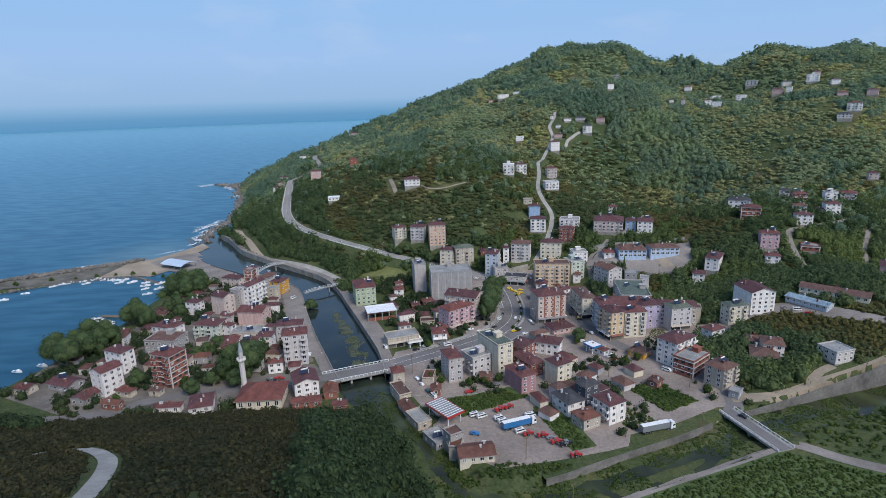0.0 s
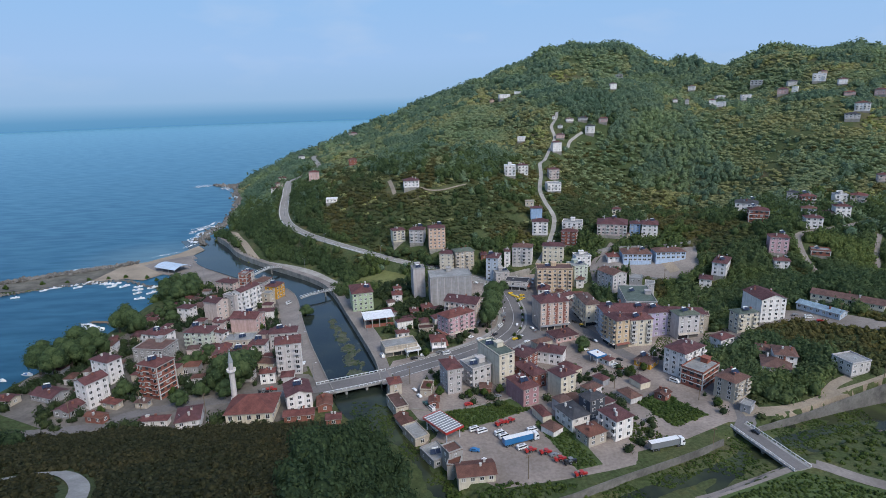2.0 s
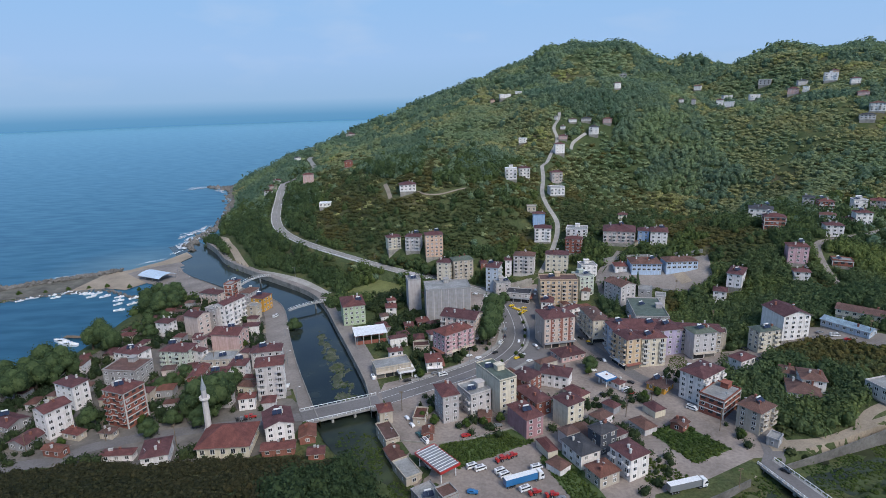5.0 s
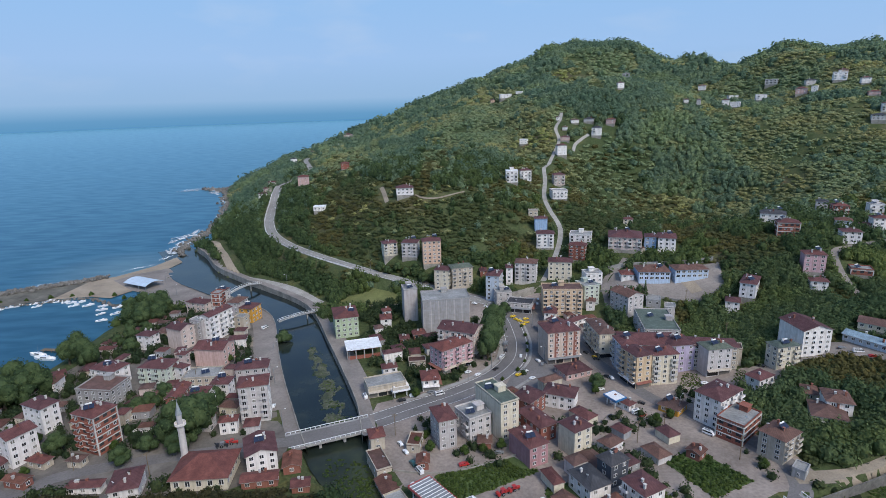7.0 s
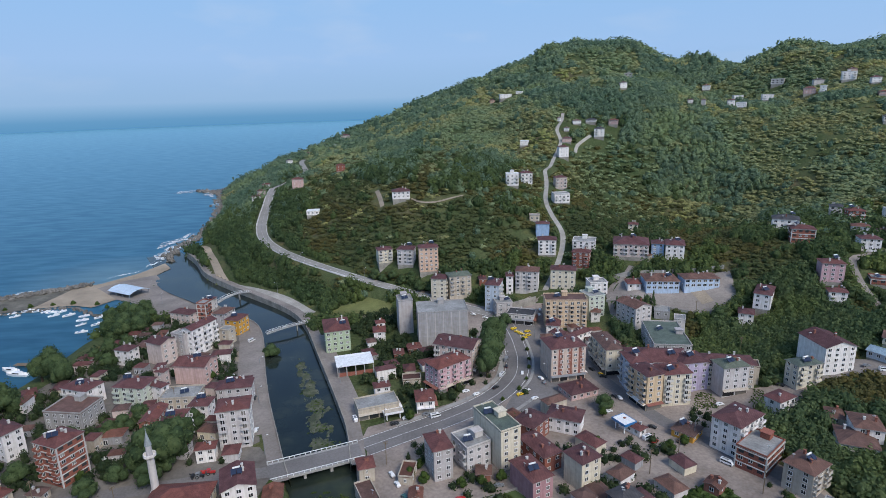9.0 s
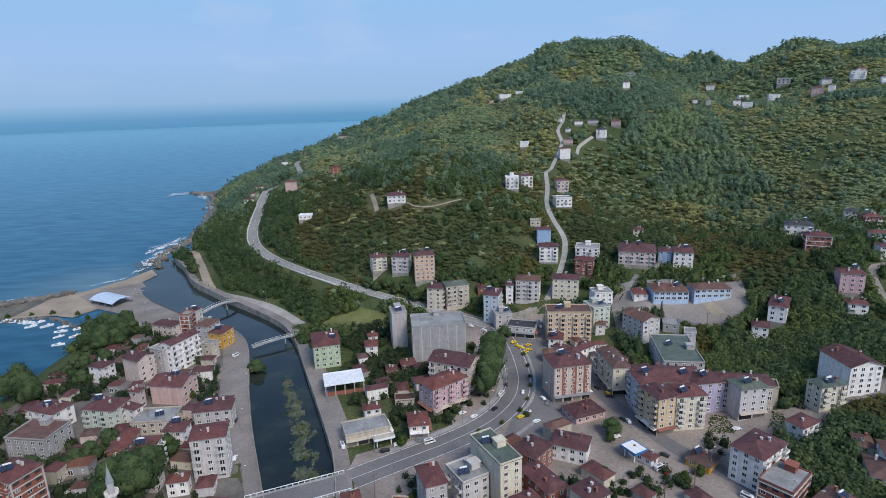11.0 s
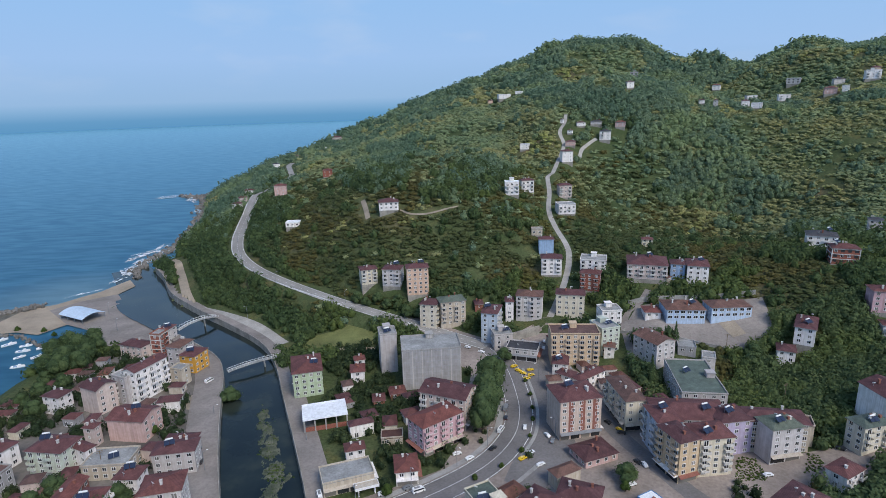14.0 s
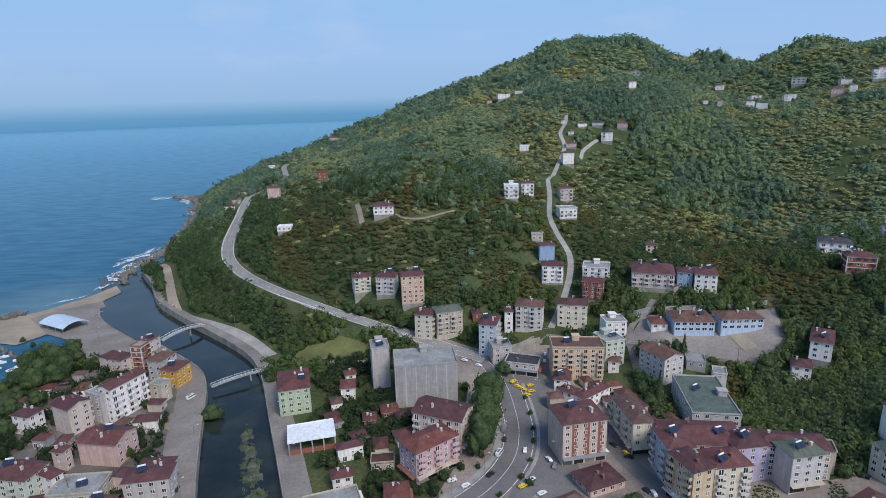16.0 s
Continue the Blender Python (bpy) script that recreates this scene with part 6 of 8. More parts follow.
    me.update(calc_edges=True)
    me.validate()
    return new(name, me)


def scatter(name, mat, pts, radius, label, category, n=14, tall=(0.9, 1.2), seed=1, low=-0.35, size=1.0, core=0.84, sink=0.25, lift=0.0, level=1):
    """Many crowns as one sheet of growth: pts is x, y, z rows, radius one value for each."""
    rng = np.random.default_rng(seed)
    pts, radius = np.asarray(pts, float), np.asarray(radius, float)
    kinds = [clump(n, rng, rng.uniform(*tall), low, size, core, level) for _ in range(9)]
    V, Q, T, base = [], [], [], 0
    which = rng.integers(0, 9, len(pts))
    for k, (v, f, tri) in enumerate(kinds):
        sel = np.where(which == k)[0]
        if not len(sel):
            continue
        a = rng.uniform(0, 2 * np.pi, len(sel))
        c, s = np.cos(a), np.sin(a)
        sx = radius[sel] * rng.uniform(0.85, 1.15, len(sel))
        sz = radius[sel] * rng.uniform(0.85, 1.2, len(sel))
        x = (v[:, 0][None] * c[:, None] - v[:, 1][None] * s[:, None]) * sx[:, None] + pts[sel, 0][:, None]
        y = (v[:, 0][None] * s[:, None] + v[:, 1][None] * c[:, None]) * sx[:, None] + pts[sel, 1][:, None]
        z = (v[:, 2][None] + sink + lift) * sz[:, None] + pts[sel, 2][:, None]
        V.append(np.stack([x, y, z], -1).reshape(-1, 3))
        off = base + np.arange(len(sel)) * len(v)
        Q.append((f[None] + off[:, None, None]).reshape(-1, 4))
        T.append((tri[None] + off[:, None, None]).reshape(-1, 3))
        base += len(sel) * len(v)
    ob = big_mesh(name, mat, np.vstack(V), np.vstack(Q), np.vstack(T))
    return tagged(ob, label, category, kind="stuff")


def noise_field(x, y, scale, seed=0.0):
    return np.array([noise.noise((a * scale + seed, b * scale - seed, seed)) for a, b in zip(x, y)])


FOOT = np.array(FOOTPRINTS)
ROADS_CLEAR = [(COAST_ROAD[:, :2], 8.5), (UPPER_ROAD[:, :2], 10.0), (UPPER_ROAD[:, :2] * (1, 0.99), 8.0), (HILL_LANE[:, :2], 4.6), (HILL_LANE[35:, :2] * (0.995, 0.993), 5.0), (np.array(MAIN_STREET), 8.0), (np.array(PROMENADE), 7.0),
               (np.array([(122, 222), (134, 221.5), (146, 222.5), (164, 228), (192, 235), (240, 249)]), 4.0), (np.array([(150, 221), (169, 236), (177, 239)]), 3.0),
               (np.array([(235, 352), (236, 373), (242, 389), (255, 393), (283, 402), (310, 415)]), 3.5), (np.array([(300, 392), (286, 374), (270, 345), (259, 322)]), 3.0),
               (np.array(TRACK), 4.2), (np.array(HILL_BRANCH), 4.0), (np.array(HILL_BRANCH) * (0.995, 0.992), 4.0), (np.array(EARTH_TRACK), 4.0),  (np.array(TERRACE), 2.2), (np.array(TRACK_LOOP), 3.0),
               (np.array([(102, 375), (104, 390), (106, 402), (118, 414), (126, 424)]), 3.0), (np.array(RIVERSIDE), 5.0), (np.array(LEFT_BANK), 5.0),
               (np.array([(-79, 404), (-66, 405.5), (-42, 402), (-25, 399)]), 2.6), (np.array([(-160, 484), (-172, 507), (-194, 550), (-216, 592), (-230, 612)]), 7.5),
               (np.array([(123.5, 187.5), (105, 180), (80, 170.5), (51, 159), (20, 148), (-2, 142)]), 3.4), (np.array([(121, 191), (131, 187), (146, 175), (175, 163), (240, 150)]), 3.6)]


def free_ground(x, y, margin=1.0, paved=True):
    """Where something can grow: on land, off the ways, the yards and the houses."""
    ok = np.ones(len(x), bool)
    if paved:
        for p in PAVED:
            ok &= ~inside(x, y, p)
    for line, half in ROADS_CLEAR:
        ok &= to_line(x, y, [tuple(q) for q in line])[0] > half + margin - 1.0
    d, s = to_line(x, y, [tuple(q[:2]) for q in RIVER])
    ok &= d > np.interp(s, np.arange(len(RIVER)), RIVER[:, 2]) + 1.5
    near = np.full(len(x), 1e9)
    for fx, fy, fr in FOOT:
        near = np.minimum(near, np.hypot(x - fx, y - fy) - fr)
    ok &= near > margin
    return ok


def jitter_grid(x0, x1, y0, y1, step, seed):
    rng = np.random.default_rng(seed)
    X, Y = np.meshgrid(np.arange(x0, x1, step), np.arange(y0, y1, step))
    return (X + rng.uniform(-0.45, 0.45, X.shape) * step).ravel(), (Y + rng.uniform(-0.45, 0.45, Y.shape) * step).ravel()


def with_ground(x, y):
    return ground_height(x, y)


# where broadleaf woods stand, and where the slopes are cleared for hazel
WOODS = [[(-78, 890), (-17, 886), (3, 814), (-17, 556), (-46, 561), (-74, 612)],
         [(-5, 544), (58, 672), (83, 638), (60, 561), (87, 551), (72, 503), (29, 511), (-8, 503)],
         [(196, 687), (225, 665), (266, 698), (249, 777), (372, 1012), (327, 799), (308, 680), (302, 624), (279, 620), (244, 637)],
         [(339, 1101), (380, 1036), (461, 984), (428, 942), (367, 962), (332, 984)],
         [(-264, 767), (-213, 742), (-140, 562), (-58, 453), (-119, 467), (-161, 486)],
         [(139, 1061), (199, 1048), (280, 835), (249, 777), (222, 725), (188, 717), (175, 751), (127, 874)]]
CLEARED = [[(-17, 567), (-18, 916), (18, 998), (72, 1020), (125, 860), (143, 759), (135, 665), (99, 651), (83, 721), (44, 783), (12, 578)],
           [(151, 691), (187, 711), (210, 700), (215, 664), (199, 643), (173, 656), (148, 657)],
           [(301, 825), (384, 933), (333, 749), (378, 686), (467, 687), (422, 619), (364, 619), (327, 631), (307, 690), (276, 727)],
           [(234, 1143), (318, 1114), (321, 1018), (213, 814), (177, 813), (195, 1070)],
           [(-140, 562), (-100, 557), (-42, 513), (14, 517), (43, 501), (71, 496), (66, 462), (12, 445), (-88, 491)],
           [(112, 517), (145, 479), (228, 460), (296, 583), (245, 650), (188, 623), (140, 620)],
           [(292, 621), (336, 571), (384, 563), (336, 494), (284, 514)],
           [(439, 896), (489, 887), (496, 835), (503, 740), (474, 697), (402, 729), (410, 901)],
           [(194, 430), (228, 422), (212, 389), (184, 396), (176, 412)]]


def grow_hillside():
    """Woods and nut groves of the big hill, in belts of spacing that widen with the distance from the town."""
    wood, groves = [], []
    for k, (y0, y1, x0, x1, step) in enumerate(((385, 520, -215, 420, 3.9), (520, 660, -260, 520, 4.5), (660, 820, -300, 640, 5.4), (820, 1010, -350, 760, 6.6), (1010, 1330, -370, 900, 9.0))):
        x, y = jitter_grid(x0, x1, y0, y1, step, 11 + k)
        keep = free_ground(x, y, 1.5)
        keep &= ~((y < 405) & (x > -45) & (x < 128))
        x, y = x[keep], y[keep]
        z = with_ground(x, y)
        land = z > 1.2
        x, y, z = x[land], y[land], z[land]
        f = noise_field(x, y, 0.0075, 3.1) + 0.55 * noise_field(x, y, 0.022, 7.7)
        gully = sm(70, 15, np.abs(x - (255 - (y - 600) * 0.12))) * sm(900, 700, y) * 0.6  # trees keep to the damp hollow
        coast = sm(90, 20, np.abs(x + 165 + (y - 500) * 0.25)) * 0.5 + sm(1010, 1150, y) * 0.25 + sm(470, 415, y) * 0.5
        f = 0.55 * f + gully * 0.5 + coast - 0.04
        for area in WOODS:
            f = f + 0.5 * inside(x, y, area)
        for area in CLEARED:
            f = f - 0.5 * inside(x, y, area)
        rng = np.random.default_rng(50 + k)
        dice = rng.uniform(0, 1, len(x))
        f = f + 0.35 * noise_field(x, y, 0.06, 2.9)
        is_wood = f > 0.1
        r = step * rng.uniform(0.55, 0.85, len(x))
        tallish = rng.uniform(0, 1, len(x)) < 0.2
        wood.append(np.column_stack([x, y, z, np.where(tallish, r * 1.5, r * 1.2)])[is_wood & (dice < 0.9)])
        stray = (~is_wood) & (dice > 0.95)
        wood.append(np.column_stack([x, y, z, r * 1.15])[stray])
        bare = (noise_field(x, y, 0.03, 6.2) > 0.34) & (dice < 0.6)
        g = ~is_wood & ~bare & ~stray
        groves.append(np.column_stack([x, y, z, r * 1.1])[g])
    wood, groves = np.vstack(wood), np.vstack(groves)
    rng = np.random.default_rng(60)
    # Farther crowns get the paler copies, so haze comes in by leaf colour.
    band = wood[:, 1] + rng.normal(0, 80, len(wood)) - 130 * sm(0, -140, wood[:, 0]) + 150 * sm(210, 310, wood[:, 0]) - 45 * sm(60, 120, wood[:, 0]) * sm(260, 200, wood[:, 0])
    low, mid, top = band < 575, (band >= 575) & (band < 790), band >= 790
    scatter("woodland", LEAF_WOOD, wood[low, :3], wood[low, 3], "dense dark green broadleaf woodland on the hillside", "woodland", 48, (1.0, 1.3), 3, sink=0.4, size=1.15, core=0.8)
    scatter("woodland", LEAF_WOOD_HAZED, wood[mid, :3], wood[mid, 3], "broadleaf woodland on the middle hillside, its leaf colour paled blue-green for haze", "woodland", 38, (0.95, 1.25), 4, sink=0.2, size=1.1, core=0.8)
    scatter("woodland", LEAF_WOOD_HAZED, wood[top, :3], wood[top, 3], "woodland on the upper hillside and ridge, its leaf colour paled blue-green for haze", "woodland", 24, (0.95, 1.25), 44, sink=0.1, size=1.1, core=0.82)
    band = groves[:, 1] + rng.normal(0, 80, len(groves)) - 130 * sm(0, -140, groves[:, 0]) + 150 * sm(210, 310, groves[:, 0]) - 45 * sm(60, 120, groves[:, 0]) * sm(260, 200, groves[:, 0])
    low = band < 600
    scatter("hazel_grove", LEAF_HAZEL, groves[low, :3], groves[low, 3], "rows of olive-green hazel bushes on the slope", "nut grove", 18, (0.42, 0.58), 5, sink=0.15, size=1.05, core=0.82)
    scatter("hazel_grove", LEAF_HAZEL_HAZED, groves[~low, :3], groves[~low, 3], "hazel bushes on the upper slope, their leaf colour paled for sun and haze", "nut grove", 9, (0.4, 0.55), 6, sink=0.0)


grow_hillside()


def grow_skyline():
    """Old broad trees that stand out on the knolls of the ridge."""
    rng = np.random.default_rng(401)
    pts = []
    for x, y, n, spread in ((201.8, 1180.6, 4, 6), (268.0, 1185.0, 7, 11), (248.9, 1183.0, 3, 8), (429.0, 1046.1, 8, 11), (440.7, 1041.3, 8, 11), (450.2, 1035.7, 5, 10), (519.5, 967.6, 2, 3)):
        pts += [(x + rng.normal(0, spread), y + rng.normal(0, spread)) for _ in range(n)]
    q = np.array(pts)
    scatter("woodland", LEAF_WOOD_HAZED, np.column_stack([q, with_ground(q[:, 0], q[:, 1])]), rng.uniform(4.5, 7.5, len(q)), "old broadleaf trees standing on the ridge", "woodland", 90, (0.95, 1.25), 402, sink=0.6, level=2)


grow_skyline()


def grow_town_edges():
    # gardens between the river street and the main street, and the lower east slope
    x, y = jitter_grid(-46, 24, 286, 412, 3.4, 71)
    ok = free_ground(x, y, 0.8)
    f = noise_field(x, y, 0.03, 2.2)
    ok &= f > -0.22
    x, y = x[ok], y[ok]
    r = np.random.default_rng(72).uniform(1.5, 3.1, len(x))
    scatter("garden_trees", LEAF_GARDEN, np.column_stack([x, y, with_ground(x, y)]), r, "green fruit trees and bushes in the gardens behind the houses", "garden trees", 70, (0.9, 1.3), 8, sink=0.6, size=1.15, core=0.8)
    x, y = jitter_grid(100, 420, 214, 386, 2.8, 73)
    ok = free_ground(x, y, 1.2) & ((x > 126) | (y > 296))
    x, y = x[ok], y[ok]
    f = noise_field(x, y, 0.02, 5.5) + 0.35 * sm(300, 345, y)
    rng = np.random.default_rng(74)
    tree = f > 0.02
    bush = ~tree
    z = with_ground(x, y)
    scatter("woodland", LEAF_COPSE, np.column_stack([x, y, z])[tree], rng.uniform(2.0, 3.8, tree.sum()), "dark green trees crowding the slope behind the town", "woodland", 58, (1.0, 1.35), 9, sink=0.6, size=1.15, core=0.8)
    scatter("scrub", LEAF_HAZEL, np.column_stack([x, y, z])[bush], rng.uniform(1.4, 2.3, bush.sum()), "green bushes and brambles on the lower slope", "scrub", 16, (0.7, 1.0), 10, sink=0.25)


grow_town_edges()


def grow_old_quarter():
    x, y = jitter_grid(-212, -72, 219, 420, 3.9, 75)
    ok = np.ones(len(x), bool)
    for fx, fy, fr in FOOT:
        ok &= np.hypot(x - fx, y - fy) > fr * 0.95 + 1.0
    for line, half in ROADS_CLEAR:
        ok &= to_line(x, y, [tuple(q) for q in line])[0] > half + 1.0
    ok &= inside(x, y, PAVED[1]) & (to_line(x, y, [tuple(q[:2]) for q in RIVER])[0] > 26)
    ok &= noise_field(x, y, 0.05, 9.1) > -0.12
    x, y = x[ok], y[ok]
    r = np.random.default_rng(76).uniform(1.3, 2.9, len(x))
    scatter("garden_trees", LEAF_GARDEN, np.column_stack([x, y, ground_height(x, y)]), r, "green trees and bushes in the yards of the old quarter", "garden trees", 76, (1.0, 1.4), 77, sink=0.6, size=1.15, core=0.8)
    x, y = jitter_grid(-10, 130, 186, 330, 4.6, 78)
    ok = np.ones(len(x), bool)
    for fx, fy, fr in FOOT:
        ok &= np.hypot(x - fx, y - fy) > fr * 0.95 + 0.6
    for line, half in ROADS_CLEAR + [(np.array(STREET_EAST), 4.5)]:
        ok &= to_line(x, y, [tuple(q) for q in line])[0] > half + 1.5
    ok &= inside(x, y, PAVED[0]) & (noise_field(x, y, 0.045, 3.3) > 0.2) & ~inside(x, y, [(-10, 230), (40, 228), (55, 184), (20, 178), (-8, 200)])
    x, y = x[ok], y[ok]
    r = np.random.default_rng(79).uniform(1.2, 2.4, len(x))
    scatter("garden_trees", LEAF_GARDEN, np.column_stack([x, y, ground_height(x, y)]), r, "green bushes in the yards between the apartment houses", "garden trees", 60, (1.0, 1.3), 80, sink=0.5, size=1.15, core=0.8)


grow_old_quarter()


def grow_front_slope():
    x, y = jitter_grid(-240, 30, 62, 226, 2.5, 81)
    ok = free_ground(x, y, 0.6)
    edge = np.interp(y, [0, 115, 165, 192, 217, 240], [25, 5, -7, -11, -24, -40])
    ok &= (x < edge - 1.0) & (y < 217 + 4.5 * sm(-150, -130, x))
    x, y, edge = x[ok], y[ok], edge[ok]
    z = ground_height(x, y)
    rng = np.random.default_rng(82)
    mass = inside(x, y, [(-50, 178), (-38, 216), (-24, 216), (-10, 200), (-6, 165), (0, 110), (4, 60), (-24, 60), (-34, 112), (-43, 146)])
    corner = inside(x, y, [(-240, 212), (-186, 214), (-160, 208), (-158, 196), (-240, 190)])
    tree = (mass | corner) & (rng.uniform(0, 1, len(x)) < 0.32)
    bush = ~(mass | corner) & (rng.uniform(0, 1, len(x)) < 0.95)
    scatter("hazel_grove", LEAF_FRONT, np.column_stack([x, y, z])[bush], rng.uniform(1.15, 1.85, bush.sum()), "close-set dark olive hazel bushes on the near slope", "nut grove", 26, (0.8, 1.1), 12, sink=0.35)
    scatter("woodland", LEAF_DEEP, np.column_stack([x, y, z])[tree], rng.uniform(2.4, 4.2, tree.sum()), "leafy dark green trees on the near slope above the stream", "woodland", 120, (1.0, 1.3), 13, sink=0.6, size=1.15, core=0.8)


grow_front_slope()


def grow_flats():
    rng = np.random.default_rng(91)

    def patch(pts, step, r0, r1, label, mat, n=10, name="weeds", seed=0, p=1.0):
        xs, ys = [q[0] for q in pts], [q[1] for q in pts]
        x, y = jitter_grid(min(xs), max(xs), min(ys), max(ys), step, 92 + seed)
        ok = inside(x, y, pts) & (rng.uniform(0, 1, len(x)) < p)
        for line, half in ROADS_CLEAR:
            ok &= to_line(x, y, [tuple(q) for q in line])[0] > half
        for fx, fy, fr in FOOT:
            ok &= np.hypot(x - fx, y - fy) > fr * 0.9
        x, y = x[ok], y[ok]
        scatter(name, mat, np.column_stack([x, y, np.maximum(ground_height(x, y), -0.1)]), rng.uniform(r0, r1, len(x)), label, "plants", n, (0.6, 0.9), 14 + seed, sink=0.15)

    patch([(-1, 228), (28, 238), (36, 229), (5, 213)], 1.1, 0.6, 1.0, "tall green maize in a walled garden plot", LEAF_WEED, 14, "maize", 1)
    patch([(39, 224), (47, 222), (54, 190), (46, 187), (36, 217)], 1.2, 0.5, 0.9, "overgrown green verge beside the yard", LEAF_WEED, 12, "weeds", 2)
    patch([(82, 232), (95, 241), (108, 221), (91, 213)], 1.4, 0.7, 1.4, "overgrown green building plot", LEAF_WEED, 16, "weeds", 3)
    patch([(116.7, 300.7), (121.7, 297.8), (120.0, 286.1), (108.6, 286.8)], 0.9, 0.3, 0.6, "rough grass between the apartment houses", LEAF_WEED, 12, "weeds", 21)
    patch([(140.3, 298.0), (143.4, 296.0), (140.4, 288.2), (132.8, 287.7)], 0.9, 0.3, 0.6, "rough grass beside the side street", LEAF_WEED, 12, "weeds", 22)
    patch([(73, 219), (86, 206), (82, 203), (70, 203)], 1.2, 0.5, 0.9, "green grass beside the apartment house", LEAF_WEED, 12, "weeds", 4)
    patch([(60, 160), (124, 183), (150, 168), (240, 145), (240, 90), (40, 90), (30, 145)], 1.4, 0.6, 0.95, "green vegetable field in rows", LEAF_WEED, 4, "vegetable_field", 5, 0.9)
    patch([(130, 188), (146, 200), (190, 214), (260, 230), (300, 200), (240, 155), (175, 168)], 2.6, 0.7, 1.6, "rough grass and low bushes on the flood plain", LEAF_WEED, 14, "weeds", 6, 0.7)
    patch([(-6, 170), (0, 189), (14, 181), (42, 180), (48, 176), (30, 172), (12, 172)], 1.4, 0.5, 1.2, "dry grass and weeds on the stream bank", LEAF_WEED, 12, "weeds", 7, 0.75)
    # growth in the shallow stream and on the river's gravel bar
    band = []
    for px, py, half in RIVER:
        if py < 236:
            for _ in range(150):
                band.append((px + rng.uniform(-1, 1) * half, py + rng.uniform(-1, 1) * half))
    for bx, by in ((-60, 318), (-55, 304), (-52, 296), (-49, 288), (-47, 282), (-44, 274), (-42, 268)):
        for _ in range(26):
            band.append((bx + rng.normal(0.5, 2.2), by + rng.normal(0, 4.0)))
    b = np.array(band)
    f = noise_field(b[:, 0], b[:, 1], 0.07, 4.0)
    b = b[f > -0.05]
    near = np.hypot(b[:, None, 0] - RIVER[None, :, 0], b[:, None, 1] - RIVER[None, :, 1]).argmin(1)
    scatter("water_weeds", LEAF_WEED, np.column_stack([b, np.maximum(ground_height(b[:, 0], b[:, 1]), RIVER_LEVEL[near] - 0.06)]), rng.uniform(0.3, 0.75, len(b)), "green weeds growing in the shallow stream", "plants", 8, (0.3, 0.5), 30, sink=0.1)


grow_flats()
gravel_bar()


def build_tree(name, height, radius, mat, seed, sprays=150, lobes=5):
    """A tapered trunk with limbs under a crown of several leafy masses."""
    rng = np.random.default_rng(seed)
    bm = bmesh.new()
    base, fork = height * 0.045, height * 0.42
    bmesh.ops.create_cone(bm, cap_ends=True, segments=8, radius1=base, radius2=base * 0.6, depth=fork, matrix=Matrix.Translation((0, 0, fork / 2)))
    V, Q, T, off = [], [], [], 0
    for k in range(lobes):
        a = k * 2.4 + rng.uniform(0, 1)
        out = radius * (0.55 if k else 0.0) * rng.uniform(0.7, 1.1)
        c = np.array([out * math.cos(a), out * math.sin(a), height * (0.7 if k == 0 else rng.uniform(0.3, 0.68))])
        tip = Vector(c)
        d = tip - Vector((0, 0, fork * 0.9))
        bmesh.ops.create_cone(bm, cap_ends=True, segments=5, radius1=base * 0.5, radius2=base * 0.15, depth=d.length,
                              matrix=Matrix.Translation(Vector((0, 0, fork * 0.9)) + d / 2) @ d.to_track_quat("Z", "Y").to_matrix().to_4x4())
        v, f, t = clump(sprays // lobes, rng, rng.uniform(0.85, 1.15), -0.8, 1.0, 0.86, 2)
        r = radius * (0.66 if k else 0.72) * rng.uniform(0.85, 1.1)
        V.append(v * (r, r, height * 0.27) + c)
        Q.append(f + off)
        T.append(t + off)
        off += len(v)
    crown = big_mesh("crown", mat, np.vstack(V), np.vstack(Q), np.vstack(T))
    root = thing(name, pose(0, 0, -500), "leafy green broadleaf tree with a full crown", "tree", "town trees")
    crown.parent = root
    part("trunk", bm, BARK, root)
    return root


def build_conifer(height, radius, seed):
    rng = np.random.default_rng(seed)
    bm = bmesh.new()
    bmesh.ops.create_cone(bm, cap_ends=True, segments=7, radius1=0.22, radius2=0.05, depth=height, matrix=Matrix.Translation((0, 0, height / 2)))
    V, n = [], 260
    z = rng.uniform(0.08, 1.0, n) ** 0.8
    a = rng.uniform(0, 6.283, n)
    r = radius * (1 - z) * rng.uniform(0.6, 1.05, n) + 0.15
    for zz, aa, rr in zip(z, a, r):
        o = np.array([math.cos(aa), math.sin(aa), 0])
        s = np.array([-o[1], o[0], 0]) * 0.35
        p = o * rr + (0, 0, zz * height)
        q = o * max(rr - 1.0, 0) + (0, 0, zz * height + 0.35)
        V += [p - s - (0, 0, 0.25), p + s - (0, 0, 0.25), q + s * 0.6, q - s * 0.6]
    crown = big_mesh("crown", LEAF_TREE, np.array(V), np.arange(4 * n).reshape(n, 4), np.zeros((0, 3), int))
    root = thing("conifer", pose(0, 0, -500), "slim dark green conifer", "tree", "town trees")
    crown.parent = root
    part("trunk", bm, BARK, root)
    return root


TREES = [build_tree("tree", 12.0, 5.0, LEAF_TREE, 201, 1300, 8), build_tree("tree", 9.0, 4.2, LEAF_TREE, 202, 1000, 7), build_tree("tree", 13.0, 4.4, LEAF_TREE, 203, 1300, 8),
         build_tree("tree", 5.0, 2.2, LEAF_WEED, 204, 420, 5)]
CONIFER = build_conifer(12.0, 3.0, 205)
placed = set()


def plant(kind, x, y, size=1.0, turn=0.0):
    src = CONIFER if kind < 0 else TREES[kind]
    m = pose(x, y, ground_at(x, y) - 0.1, 0, 0, turn)
    if kind not in placed:
        placed.add(kind)
        src.matrix_basis = m
